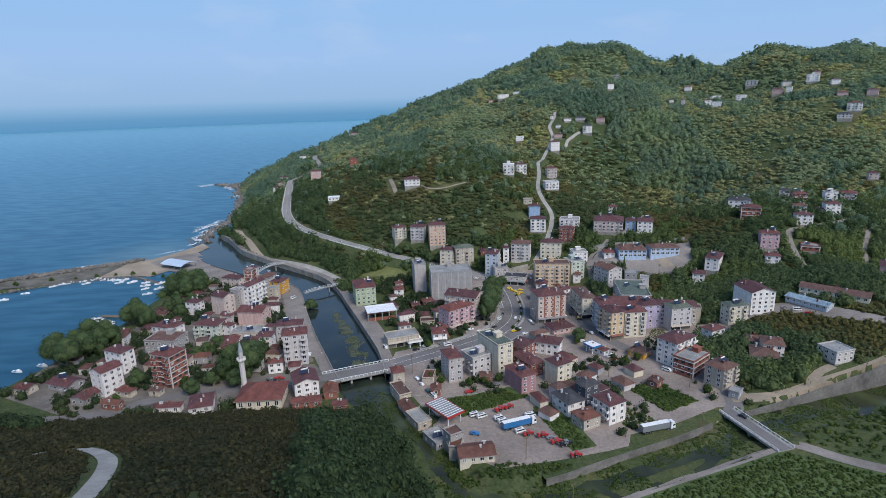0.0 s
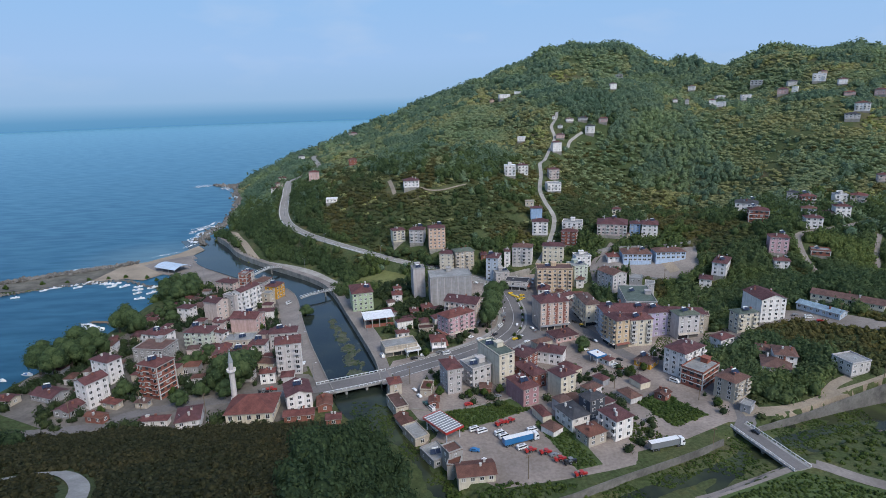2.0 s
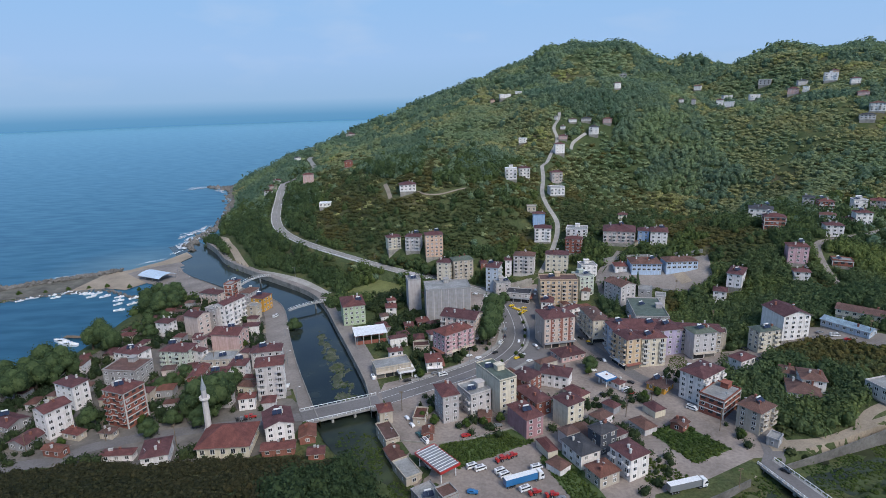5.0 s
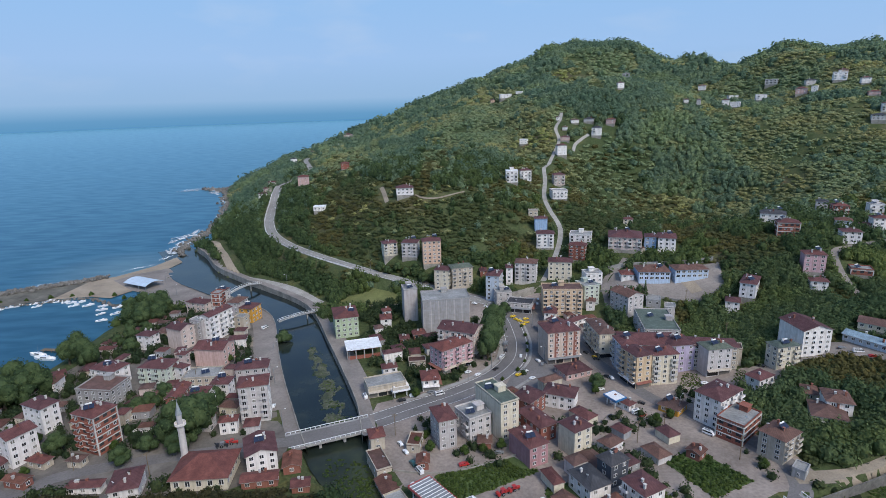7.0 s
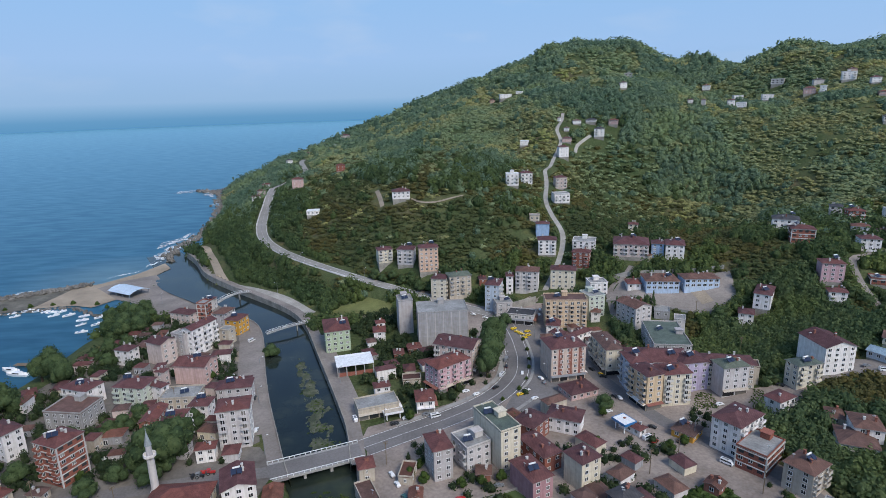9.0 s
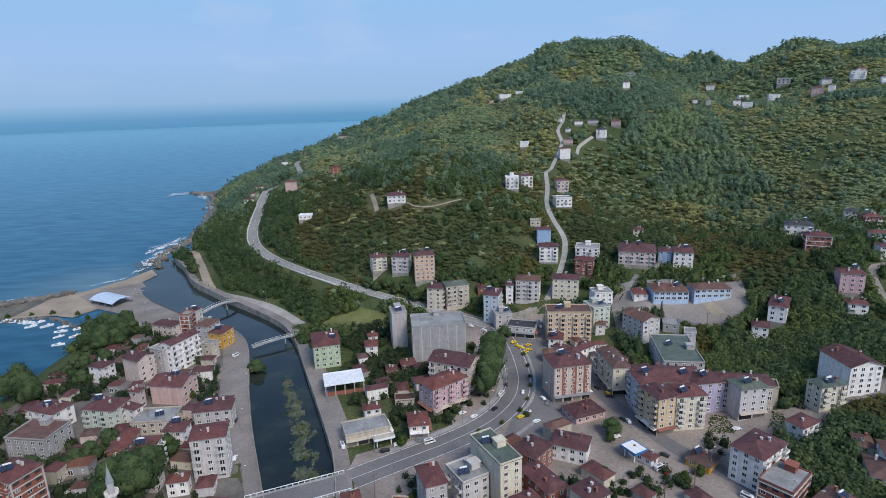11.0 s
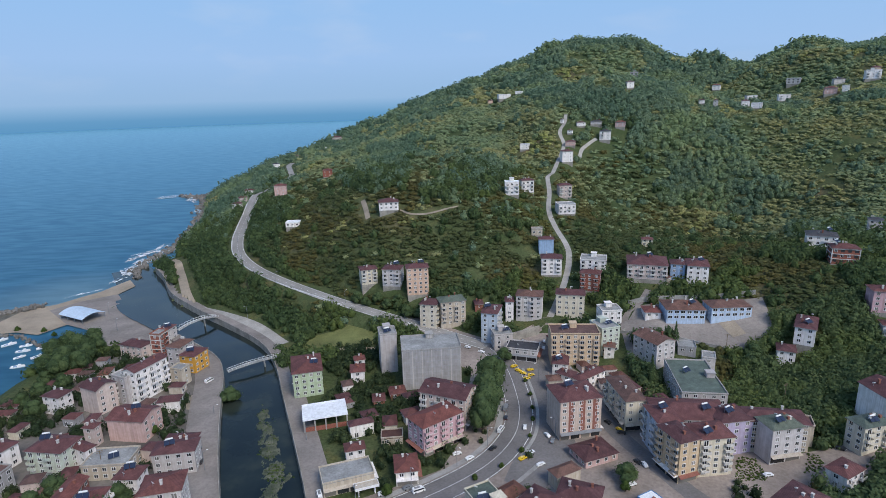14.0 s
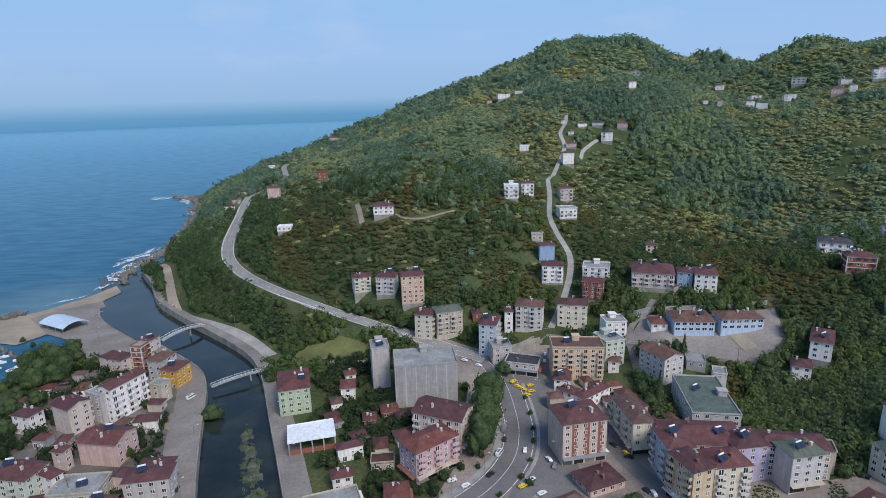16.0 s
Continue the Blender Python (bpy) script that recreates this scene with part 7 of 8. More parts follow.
        src.scale = (size, size, size)
        return src
    ob = copy_thing(src, m)
    ob.scale = (size, size, size)
    return ob


def plant_row(kind, spots, size=1.0):
    for i, (x, y) in enumerate(spots):
        plant(kind, x, y, size * (0.88 + 0.24 * ((i * 37) % 10) / 10), (i * 77) % 360)


plant_row(0, [(-204, 274), (-194, 270), (-191, 279), (-188, 287), (-187, 294), (-208, 284), (-200, 286), (-197, 294)], 1.4)
plant_row(2, [(-193, 327), (-191, 333), (-185, 327), (-178, 321)], 1.3)
plant_row(1, [(-180, 350), (-177, 358), (-172, 366), (-184, 372), (-180, 378)], 0.95)
plant_row(0, [(-190, 382), (-180, 377), (-174, 382), (-178, 396), (-196, 412), (-201, 405), (-192, 424), (-187, 404), (-184, 388), (-183, 412)], 1.15)
plant_row(3, [(-229, 445), (-259, 455), (-272, 453), (-300, 445), (-318, 442), (-240, 452), (-215, 436), (-286, 450), (-338, 430)], 0.9)
plant_row(2, [(29, 346), (28, 337), (27, 328), (25, 320), (31, 352)], 1.45)
plant_row(0, [(-103, 262), (-98, 256), (-105, 255), (-97, 264)], 1.5)
plant_row(1, [(40, 381), (-89, 356), (-104, 255), (-98, 254), (-100, 246), (-127, 280), (-131, 276), (-124, 286), (-114, 282), (-118, 239), (-112, 247), (-148, 248), (156, 366), (72, 288), (-99, 282), (-168, 341), (-142, 262), (-143, 270)])
plant_row(3, [(-55.5, 241), (-10, 284), (-150, 233), (-135, 240), (-125, 248), (-88, 232), (-160, 255), (-175, 260), (62, 262), (70, 283), (-5, 251), (-3, 243), (10, 240), (17, 241), (24, 243), (-8, 246), (95, 262), (88, 258), (-85, 290), (-108, 325), (115, 228)], 0.95)
plant_row(-1, [(125, 381), (105, 357), (103, 352), (128, 246)], 1.0)

plant_row(3, [(43, 316), (38.5, 306.5), (46, 328), (47.3, 337), (48, 348), (47.5, 360), (30, 297.5), (20, 291)], 0.5)

plant_row(1, [(-37, 447), (-30, 449), (-24, 444), (-17, 445), (-11, 434), (-4, 432), (3, 433), (-43, 451)], 0.85)


# ---------- vehicles ----------
def car_paint(name, colour):
    m, nt, b = nodes_of("car_paint_" + name, 0.3, 0.0, 0.5)
    n = noise_node(nt, 2.0, 3)
    r = ramp_node(nt, n.outputs["Fac"], [(0.3, dark(colour, 0.88)), (0.7, colour)])
    nt.links.new(r.outputs["Color"], b.inputs["Base Color"])
    b.inputs["Coat Weight"].default_value = 0.4
    return m


PAINT = {k: car_paint(k, c) for k, c in dict(white=(0.78, 0.78, 0.77), dark=(0.02, 0.022, 0.026), grey=(0.2, 0.21, 0.22), red=(0.42, 0.03, 0.025), green=(0.03, 0.11, 0.1),
         brown=(0.09, 0.06, 0.05), yellow=(0.72, 0.48, 0.02), blue=(0.03, 0.16, 0.36)).items()}
RUBBER = surface("tyre_rubber", (0.02, 0.02, 0.021), 0.9, 3, 0.5, 0.2, 0.0)
CAR_GLASS = nodes_of("car_glass", 0.05, 0.0, 0.6)[0]
CAR_GLASS.node_tree.nodes["Principled BSDF"].inputs["Base Color"].default_value = (0.02, 0.024, 0.028, 1)


def profile(bm, pts, w, taper=0.0, mid=None):
    """A body pulled out of its side view (x, z); above mid it leans in by taper."""
    a = [bm.verts.new((x, -w / 2 + (taper if mid is not None and z > mid else 0), z)) for x, z in pts]
    b = [bm.verts.new((x, w / 2 - (taper if mid is not None and z > mid else 0), z)) for x, z in pts]
    bm.faces.new(a)
    bm.faces.new(b[::-1])
    for i in range(len(pts)):
        j = (i + 1) % len(pts)
        bm.faces.new((a[j], a[i], b[i], b[j]))


def wheels(root, xs, track, r):
    me = shared(f"wheel_{r}", lambda bm: bmesh.ops.create_cone(bm, cap_ends=True, segments=14, radius1=r, radius2=r, depth=0.24, matrix=Matrix.Rotation(radians(90), 4, "X")), [RUBBER])
    hub = shared(f"hub_{r}", lambda bm: bmesh.ops.create_cone(bm, cap_ends=True, segments=10, radius1=r * 0.55, radius2=r * 0.5, depth=0.26, matrix=Matrix.Rotation(radians(90), 4, "X")), [STEEL])
    for x in xs:
        for s in (-1, 1):
            wheel = piece("wheel", me, root, pose(x, s * track / 2, r))
            if r > 0.32:
                piece("rim", hub, wheel, pose(0, 0, 0))


LIBRARY = {}
COLOURWORD = dict(white="white", dark="black", grey="grey", red="red", green="dark green", brown="brown", yellow="yellow", blue="blue")


def glassed(root, pts, w):
    bm = bmesh.new()
    profile(bm, pts, w)
    part("glazing", bm, CAR_GLASS, root)


def lights(root, xf, xr, z, w):
    me = shared("lamp_lens", lambda bm: box(bm, -0.03, 0.03, -0.18, 0.18, -0.08, 0.08), [WHITE])
    red = shared("tail_lens", lambda bm: box(bm, -0.03, 0.03, -0.14, 0.14, -0.1, 0.1), [PAINT["red"]])
    for s in (-1, 1):
        piece("headlight", me, root, pose(xf, s * (w / 2 - 0.3), z))
        piece("tail_light", red, root, pose(xr, s * (w / 2 - 0.25), z + 0.05))


def make_car(col):
    root = thing("taxi" if col == "yellow" else "car", pose(0, 0, -400), f"{COLOURWORD[col]} {'taxi' if col == 'yellow' else 'hatchback car'} parked on the street", "car", "parked cars")
    bm = bmesh.new()
    profile(bm, [(-2.05, 0.35), (2.05, 0.35), (2.1, 0.72), (1.95, 0.88), (0.95, 0.98), (0.25, 1.42), (-1.2, 1.45), (-1.85, 1.02), (-2.08, 0.95)], 1.7, 0.16, 1.1)
    part("body", bm, PAINT[col], root)
    glassed(root, [(0.88, 1.0), (0.3, 1.36), (-1.15, 1.39), (-1.72, 1.04)], 1.58)
    lights(root, 2.08, -2.05, 0.7, 1.7)
    wheels(root, (1.3, -1.3), 1.52, 0.31)
    if col == "yellow":
        bm = bmesh.new()
        box(bm, -0.5, -0.3, -0.35, 0.35, 1.44, 1.58)
        part("roof_sign", bm, WHITE, root)
    return root


def make_van(col):
    root = thing("minibus", pose(0, 0, -400), f"{COLOURWORD[col]} minibus with dark side windows, parked", "minibus", "parked vans")
    bm = bmesh.new()
    profile(bm, [(-2.75, 0.4), (2.7, 0.4), (2.8, 0.9), (2.5, 1.15), (1.75, 2.1), (1.4, 2.28), (-2.6, 2.3), (-2.78, 2.0)], 1.95, 0.08, 1.2)
    part("body", bm, PAINT[col], root)
    glassed(root, [(2.36, 1.28), (1.82, 1.95), (-2.5, 2.0), (-2.55, 1.35)], 1.93)
    bm = bmesh.new()
    box(bm, -1.9, 0.6, -0.5, 0.5, 2.28, 2.4)
    part("roof_rack", bm, STEEL, root)
    lights(root, 2.78, -2.76, 0.85, 1.95)
    wheels(root, (1.8, -1.7), 1.75, 0.36)
    return root


def make_lorry(col):
    root = thing("lorry", pose(0, 0, -400), f"articulated lorry with a {COLOURWORD[col]} curtain-sided trailer and white cab", "lorry")
    bm = bmesh.new()
    box(bm, -8.2, 5.2, -1.27, 1.27, 1.15, 3.9)
    part("trailer_body", bm, PAINT[col], root)
    bm = bmesh.new()
    box(bm, -8.22, 5.22, -1.29, 1.29, 3.9, 4.0)
    part("trailer_roof", bm, WHITE, root)
    bm = bmesh.new()
    box(bm, -8.0, 5.0, -0.5, 0.5, 0.85, 1.15)
    part("chassis", bm, STEEL, root)
    bm = bmesh.new()
    profile(bm, [(5.9, 0.5), (8.1, 0.5), (8.2, 1.6), (8.0, 2.6), (7.5, 3.6), (5.9, 3.75)], 2.45, 0.05, 2.0)
    part("cab", bm, PAINT["white"], root)
    glassed(root, [(8.12, 1.75), (7.93, 2.6), (7.0, 2.6), (6.6, 1.75)], 2.48)
    lights(root, 8.18, -8.2, 0.9, 2.4)
    wheels(root, (7.2, 5.4, 4.6, -4.5, -5.8, -7.1), 2.2, 0.5)
    return root


def make_tanker(col):
    root = thing("tanker_trailer", pose(0, 0, -400), "long white cylindrical tank trailer parked at the kerb", "trailer")
    bm = bmesh.new()
    bmesh.ops.create_cone(bm, cap_ends=True, segments=18, radius1=1.1, radius2=1.1, depth=11, matrix=Matrix.Translation((0, 0, 2.1)) @ Matrix.Rotation(radians(90), 4, "Y"))
    part("tank", bm, PAINT[col], root)
    for x in (-3.5, 0.0, 3.5):
        bm = bmesh.new()
        bmesh.ops.create_cone(bm, cap_ends=True, segments=12, radius1=0.35, radius2=0.35, depth=0.3, matrix=Matrix.Translation((x, 0, 3.25)))
        part("hatch", bm, STEEL, root)
    bm = bmesh.new()
    box(bm, -5.4, 5.4, -0.5, 0.5, 0.75, 1.05)
    part("chassis", bm, STEEL, root)
    wheels(root, (-3.0, -4.3), 2.0, 0.48)
    return root


def make_flatbed(col):
    root = thing("flatbed_truck", pose(0, 0, -400), "white flatbed truck with a long load bed", "truck")
    bm = bmesh.new()
    box(bm, -4.5, 2.4, -1.15, 1.15, 1.0, 1.25)
    for s in (-1, 1):
        box(bm, -4.5, 2.4, s * 1.12 - 0.04, s * 1.12 + 0.04, 1.25, 1.75)
    part("load_bed", bm, PAINT[col], root)
    bm = bmesh.new()
    profile(bm, [(2.6, 0.5), (4.6, 0.5), (4.7, 1.4), (4.3, 2.5), (2.6, 2.6)], 2.2, 0.08, 1.6)
    part("cab", bm, PAINT[col], root)
    glassed(root, [(4.62, 1.6), (4.28, 2.35), (3.2, 2.4), (3.0, 1.6)], 2.14)
    wheels(root, (3.7, -2.6, -3.7), 1.95, 0.45)
    return root


def make_machine(col):
    root = thing("farm_machine", pose(0, 0, -400), f"{COLOURWORD[col]} farm tractor with a threshing drum parked in the yard", "tractor", "farm machines")
    bm = bmesh.new()
    profile(bm, [(0.2, 0.8), (2.2, 0.8), (2.3, 1.5), (0.9, 1.7), (0.2, 1.6)], 0.9)
    part("bonnet", bm, PAINT[col], root)
    bm = bmesh.new()
    for x in (-1.2, 0.1):
        for y in (-0.7, 0.7):
            box(bm, x - 0.05, x + 0.05, y - 0.05, y + 0.05, 1.2, 2.5)
    box(bm, -1.4, 0.3, -0.85, 0.85, 2.5, 2.62)
    box(bm, -1.3, 0.2, -0.6, 0.6, 0.9, 1.3)
    part("canopy", bm, PAINT[col] if col == "red" else STEEL, root)
    bm = bmesh.new()
    bmesh.ops.create_cone(bm, cap_ends=True, segments=14, radius1=0.75, radius2=0.75, depth=1.7, matrix=Matrix.Translation((-2.7, 0, 1.4)) @ Matrix.Rotation(radians(90), 4, "X"))
    part("drum", bm, PAINT[col], root)
    bm = bmesh.new()
    beam(bm, (-2.2, 0, 1.6), (-3.9, 0, 2.7), 0.5, 0.4)
    part("chute", bm, PAINT[col], root)
    wheels(root, (-0.8,), 1.5, 0.7)
    wheels(root, (1.7, -2.8), 1.3, 0.42)
    return root


def vehicle(kind, maker, x, y, rot, col):
    z = 5.2 if 110 < x < 127 and 184 < y < 212 else ground_at(x, y) + 0.18  # the bridge deck, or the street
    m = pose(x, y, z, 0, 0, rot) @ Matrix.Scale(0.9, 4)
    if (kind, col) not in LIBRARY:
        ob = LIBRARY[kind, col] = maker(col)
        ob.matrix_basis = m
        return ob
    return copy_thing(LIBRARY[kind, col], m)


def car(x, y, rot, col):
    return vehicle("car", make_car, x, y, rot, col)


def van(x, y, rot, col):
    return vehicle("van", make_van, x, y, rot, col)


def lorry(x, y, rot, col):
    return vehicle("lorry", make_lorry, x, y, rot, col)


def tanker(x, y, rot, col):
    return vehicle("tanker", make_tanker, x, y, rot, col)


def flatbed(x, y, rot, col):
    return vehicle("flatbed", make_flatbed, x, y, rot, col)


def machine(x, y, rot, col):
    return vehicle("machine", make_machine, x, y, rot, col)


# ---------- boats ----------
def hull(bm, L, w, h, deck):
    """A pointed open hull with sheer."""
    n, rows = 9, []
    for i in range(n):
        u = i / (n - 1)
        half = w / 2 * (math.sin(min(1, u * 1.5 + 0.42) * math.pi / 2)) * (1 - max(0, (u - 0.45) / 0.55) ** 2.2)
        zt = h * (1 + 0.35 * u * u)
        x = -L / 2 + L * u
        rows.append([bm.verts.new(p) for p in ((x, -half, zt), (x, -half * 0.7, 0.05), (x, half * 0.7, 0.05), (x, half, zt), (x, half * 0.86, zt - 0.12), (x, half * 0.7, deck), (x, -half * 0.7, deck), (x, -half * 0.86, zt - 0.12))])
    for a, b in zip(rows[:-1], rows[1:]):
        for k in range(8):
            bm.faces.new((a[k], b[k], b[(k + 1) % 8], a[(k + 1) % 8]))
    bm.faces.new(rows[0])
    bm.faces.new(rows[-1][::-1])


def make_boat():
    root = thing("fishing_boat", pose(0, 0, -400), "small white wooden fishing boat moored in the harbour", "boat", "moored boats")
    bm = bmesh.new()
    hull(bm, 6.5, 2.1, 0.85, 0.35)
    part("hull", bm, PAINT["white"], root)
    bm = bmesh.new()
    profile(bm, [(0.3, 0.4), (1.6, 0.4), (1.4, 1.6), (0.4, 1.7)], 1.2, 0.1, 1.0)
    part("wheelhouse", bm, PAINT["white"], root)
    bm = bmesh.new()
    box(bm, -1.9, -0.4, -0.6, 0.6, 0.35, 0.75)
    part("engine_cover", bm, PAINT["blue"], root)
    return root


def boat(x, y, rot):
    m = pose(x, y, -0.12, 0, 0, rot)
    if "boat" not in LIBRARY:
        LIBRARY["boat"] = make_boat()
        LIBRARY["boat"].matrix_basis = m
        return LIBRARY["boat"]
    ob = copy_thing(LIBRARY["boat"], m)
    k = 0.85 + ((x * 13 + y * 7) % 10) / 25
    ob.scale = (k, k, k)
    return ob


def yacht(x, y, rot, L):
    root = thing("motor_yacht", pose(x, y, -0.15, 0, 0, rot), "white motor cruiser with a cabin moored at the jetty", "boat", "moored boats")
    bm = bmesh.new()
    hull(bm, L, L * 0.3, 1.5, 0.8)
    part("hull", bm, PAINT["white"], root)
    bm = bmesh.new()
    profile(bm, [(-L * 0.25, 0.8), (L * 0.2, 0.8), (L * 0.08, 2.3), (-L * 0.22, 2.4)], L * 0.2, 0.2, 1.5)
    part("cabin", bm, PAINT["white"], root)
    glassed(root, [(-L * 0.2, 1.6), (L * 0.13, 1.6), (L * 0.08, 2.1), (-L * 0.2, 2.15)], L * 0.2 + 0.03)
    bm = bmesh.new()
    bmesh.ops.create_cone(bm, cap_ends=True, segments=6, radius1=0.06, radius2=0.03, depth=4, matrix=Matrix.Translation((-L * 0.1, 0, 4.2)))
    part("mast", bm, STEEL, root)


def jetty():
    root = thing("jetty", pose(-190, 351, 0.9, 0, 0, 173), "weathered wooden jetty on piles in the harbour", "jetty")
    for i in range(24):
        bm = bmesh.new()
        box(bm, i * 1.6, i * 1.6 + 1.5, -1.6, 1.6, 0, 0.14)
        part("plank", bm, WOOD, root)
    for i in range(8):
        for s in (-1, 1):
            bm = bmesh.new()
            box(bm, i * 5.2 - 0.12, i * 5.2 + 0.12, s * 1.4 - 0.12, s * 1.4 + 0.12, -3, 0.0)
            part("pile", bm, WOOD, root)


jetty()
yacht(-219, 344, 170, 13)
yacht(-226, 349, 165, 11)
yacht(-214, 361, 172, 9)


# ---------- breakwater, rocks, surf ----------
def boulder(bm, x, y, z, r, rng):
    g = bmesh.ops.create_icosphere(bm, subdivisions=1, radius=r, matrix=Matrix.Translation((x, y, z)))
    for v in g["verts"]:
        v.co += Vector((rng.uniform(-1, 1), rng.uniform(-1, 1), rng.uniform(-1, 1))) * r * 0.28


def rocks(name, line, spread, count, r0, r1, label, seed, z=0.5):
    rng = random.Random(seed)
    p = smooth_line(line, 2.0)
    V, F, off = [], [], 0
    tmp = bmesh.new()
    bmesh.ops.create_icosphere(tmp, subdivisions=1, radius=1)
    base = np.array([v.co[:] for v in tmp.verts])
    tri = np.array([[v.index for v in f.verts] for f in tmp.faces])
    tmp.free()
    nrng = np.random.default_rng(seed)
    for _ in range(count):
        q = p[rng.randrange(len(p))]
        r = rng.uniform(r0, r1)
        c = np.array([q[0] + rng.gauss(0, spread), q[1] + rng.gauss(0, spread), z + rng.uniform(-0.5, 0.7)])
        V.append((base + nrng.uniform(-0.28, 0.28, base.shape)) * r * nrng.uniform(0.7, 1.2, 3) + c)
        F.append(tri + off)
        off += len(base)
    ob = mesh_object(name, np.vstack(V).tolist(), np.vstack(F).tolist(), ROCK)
    return tagged(ob, label, "rocks", kind="stuff")


rocks("breakwater_rocks", [(-428, 384), (-359, 442), (-327, 463), (-291, 485), (-274, 497)], 2.2, 1500, 0.6, 1.7, "grey armour boulders along the breakwater", 5, 0.9)
rocks("breakwater_rocks", [(-420, 370), (-345, 408), (-313, 427), (-285, 439), (-257, 446), (-225, 428)], 1.0, 380, 0.5, 1.1, "grey boulders lining the harbour basin", 6, 0.4)
rocks("shore_rocks", [(-250, 585), (-255, 614), (-255, 659), (-268, 732), (-293, 823), (-338, 942), (-362, 985), (-352, 1040)], 3.5, 700, 0.8, 2.6, "dark sea-washed rocks at the foot of the cliffs", 7, 0.2)
rocks("shore_rocks", [(-345, 975), (-372, 990), (-392, 1000)], 5.0, 60, 1.5, 4.5, "dark rocks off the headland", 8, 0.3)
rocks("shore_rocks", [(-250, 582), (-244, 572), (-238, 563)], 1.5, 70, 0.5, 1.2, "grey rocks beside the river mouth", 9, 0.5)


def foam_mat():
    m = surface("sea_foam", (0.72, 0.76, 0.78), 0.9, 0.6, 0.2, 0.15, 0.2)
    nt = m.node_tree
    b, out = nt.nodes["Principled BSDF"], nt.nodes["Material Output"]
    n = noise_node(nt, 0.22, 8, "Object", 0.7)
    r = ramp_node(nt, n.outputs["Fac"], [(0.42, (0, 0, 0)), (0.54, (0.85, 0.85, 0.85))])
    tr, mx = nt.nodes.new("ShaderNodeBsdfTransparent"), nt.nodes.new("ShaderNodeMixShader")
    nt.links.new(r.outputs["Color"], mx.inputs["Fac"])
    nt.links.new(tr.outputs[0], mx.inputs[1])
    nt.links.new(b.outputs[0], mx.inputs[2])
    nt.links.new(mx.outputs[0], out.inputs["Surface"])
    return m


def surf():
    """Foam of breaking waves: broken ragged sheets that ride on the water."""
    rng = np.random.default_rng(21)
    V, F, off = [], [], 0

    def sheet(cx, cy, ang, L, w):
        nonlocal off
        n = 16
        u = np.linspace(-1, 1, n)
        mid = np.cumsum(rng.normal(0, 0.5, n))
        wid = w * np.sqrt(np.maximum(0, 1 - u * u)) * rng.uniform(0.5, 1.0, n) + 0.1
        d = np.array([math.cos(ang), math.sin(ang)])
        e = np.array([-d[1], d[0]])
        c = np.array([cx, cy]) + u[:, None] * d * L / 2 + (mid * 0.6)[:, None] * e
        lift = 0.04 + 0.004 * len(V)
        for q, h in ((c + e * wid[:, None], lift), (c, lift + 0.25), (c - e * wid[:, None], lift)):
            V.append(np.column_stack([q, np.full(n, h)]))
        for i in range(n - 1):
            F.append((off + i, off + i + 1, off + n + i + 1, off + n + i))
            F.append((off + n + i, off + n + i + 1, off + 2 * n + i + 1, off + 2 * n + i))
        off += 3 * n

    def along(line, count, out, spread, L, w):
        p = smooth_line(line, 3.0)
        for _ in range(count):
            k = rng.integers(1, len(p) - 1)
            d = p[k + 1] - p[k - 1]
            a = math.atan2(d[1], d[0])
            o = out + abs(rng.normal(0, spread))
            sheet(p[k, 0] - math.sin(a) * o, p[k, 1] + math.cos(a) * o, a + rng.normal(0, 0.12), rng.uniform(*L), rng.uniform(*w))

    along([(-250, 590), (-254, 614), (-254, 659), (-258, 700)], 10, 3, 12, (12, 30), (1.5, 4.0))
    along([(-249, 578), (-256, 596), (-250, 622)], 16, 2, 3.5, (12, 26), (1.4, 3.0))
    along([(-266, 624), (-262, 640), (-252, 650)], 9, 5, 6, (16, 30), (1.6, 3.0))
    along([(-266, 732), (-290, 823), (-337, 942)], 14, 2, 4, (8, 24), (0.8, 2.5))
    along([(-340, 940), (-362, 985), (-372, 1000)], 9, 4, 8, (14, 34), (2.0, 5.0))
    along([(-372, 1000), (-400, 1012), (-430, 1000)], 7, 2, 8, (16, 40), (2.0, 5.0))
    along([(-262, 512), (-250, 535), (-246, 560)], 5, 2, 4, (10, 22), (0.5, 1.2))
    along([(-420, 395), (-359, 446), (-300, 486)], 6, 3, 2, (8, 18), (0.3, 0.8))
    ob = mesh_object("surf", np.vstack(V).tolist(), F, foam_mat())
    return tagged(ob, "white broken surf along the rocky shore", "surf", kind="stuff")


surf()


# ---------- mosque ----------
def lathe(bm, prof, n=16, mi=0, x=0.0, y=0.0):
    rings = [[bm.verts.new((x + r * math.cos(2 * math.pi * k / n), y + r * math.sin(2 * math.pi * k / n), z)) for k in range(n)] for r, z in prof]
    for a, b in zip(rings[:-1], rings[1:]):
        for k in range(n):
            bm.faces.new((a[k], a[(k + 1) % n], b[(k + 1) % n], b[k])).material_index = mi
    bm.faces.new(rings[0][::-1])
    bm.faces.new(rings[-1])


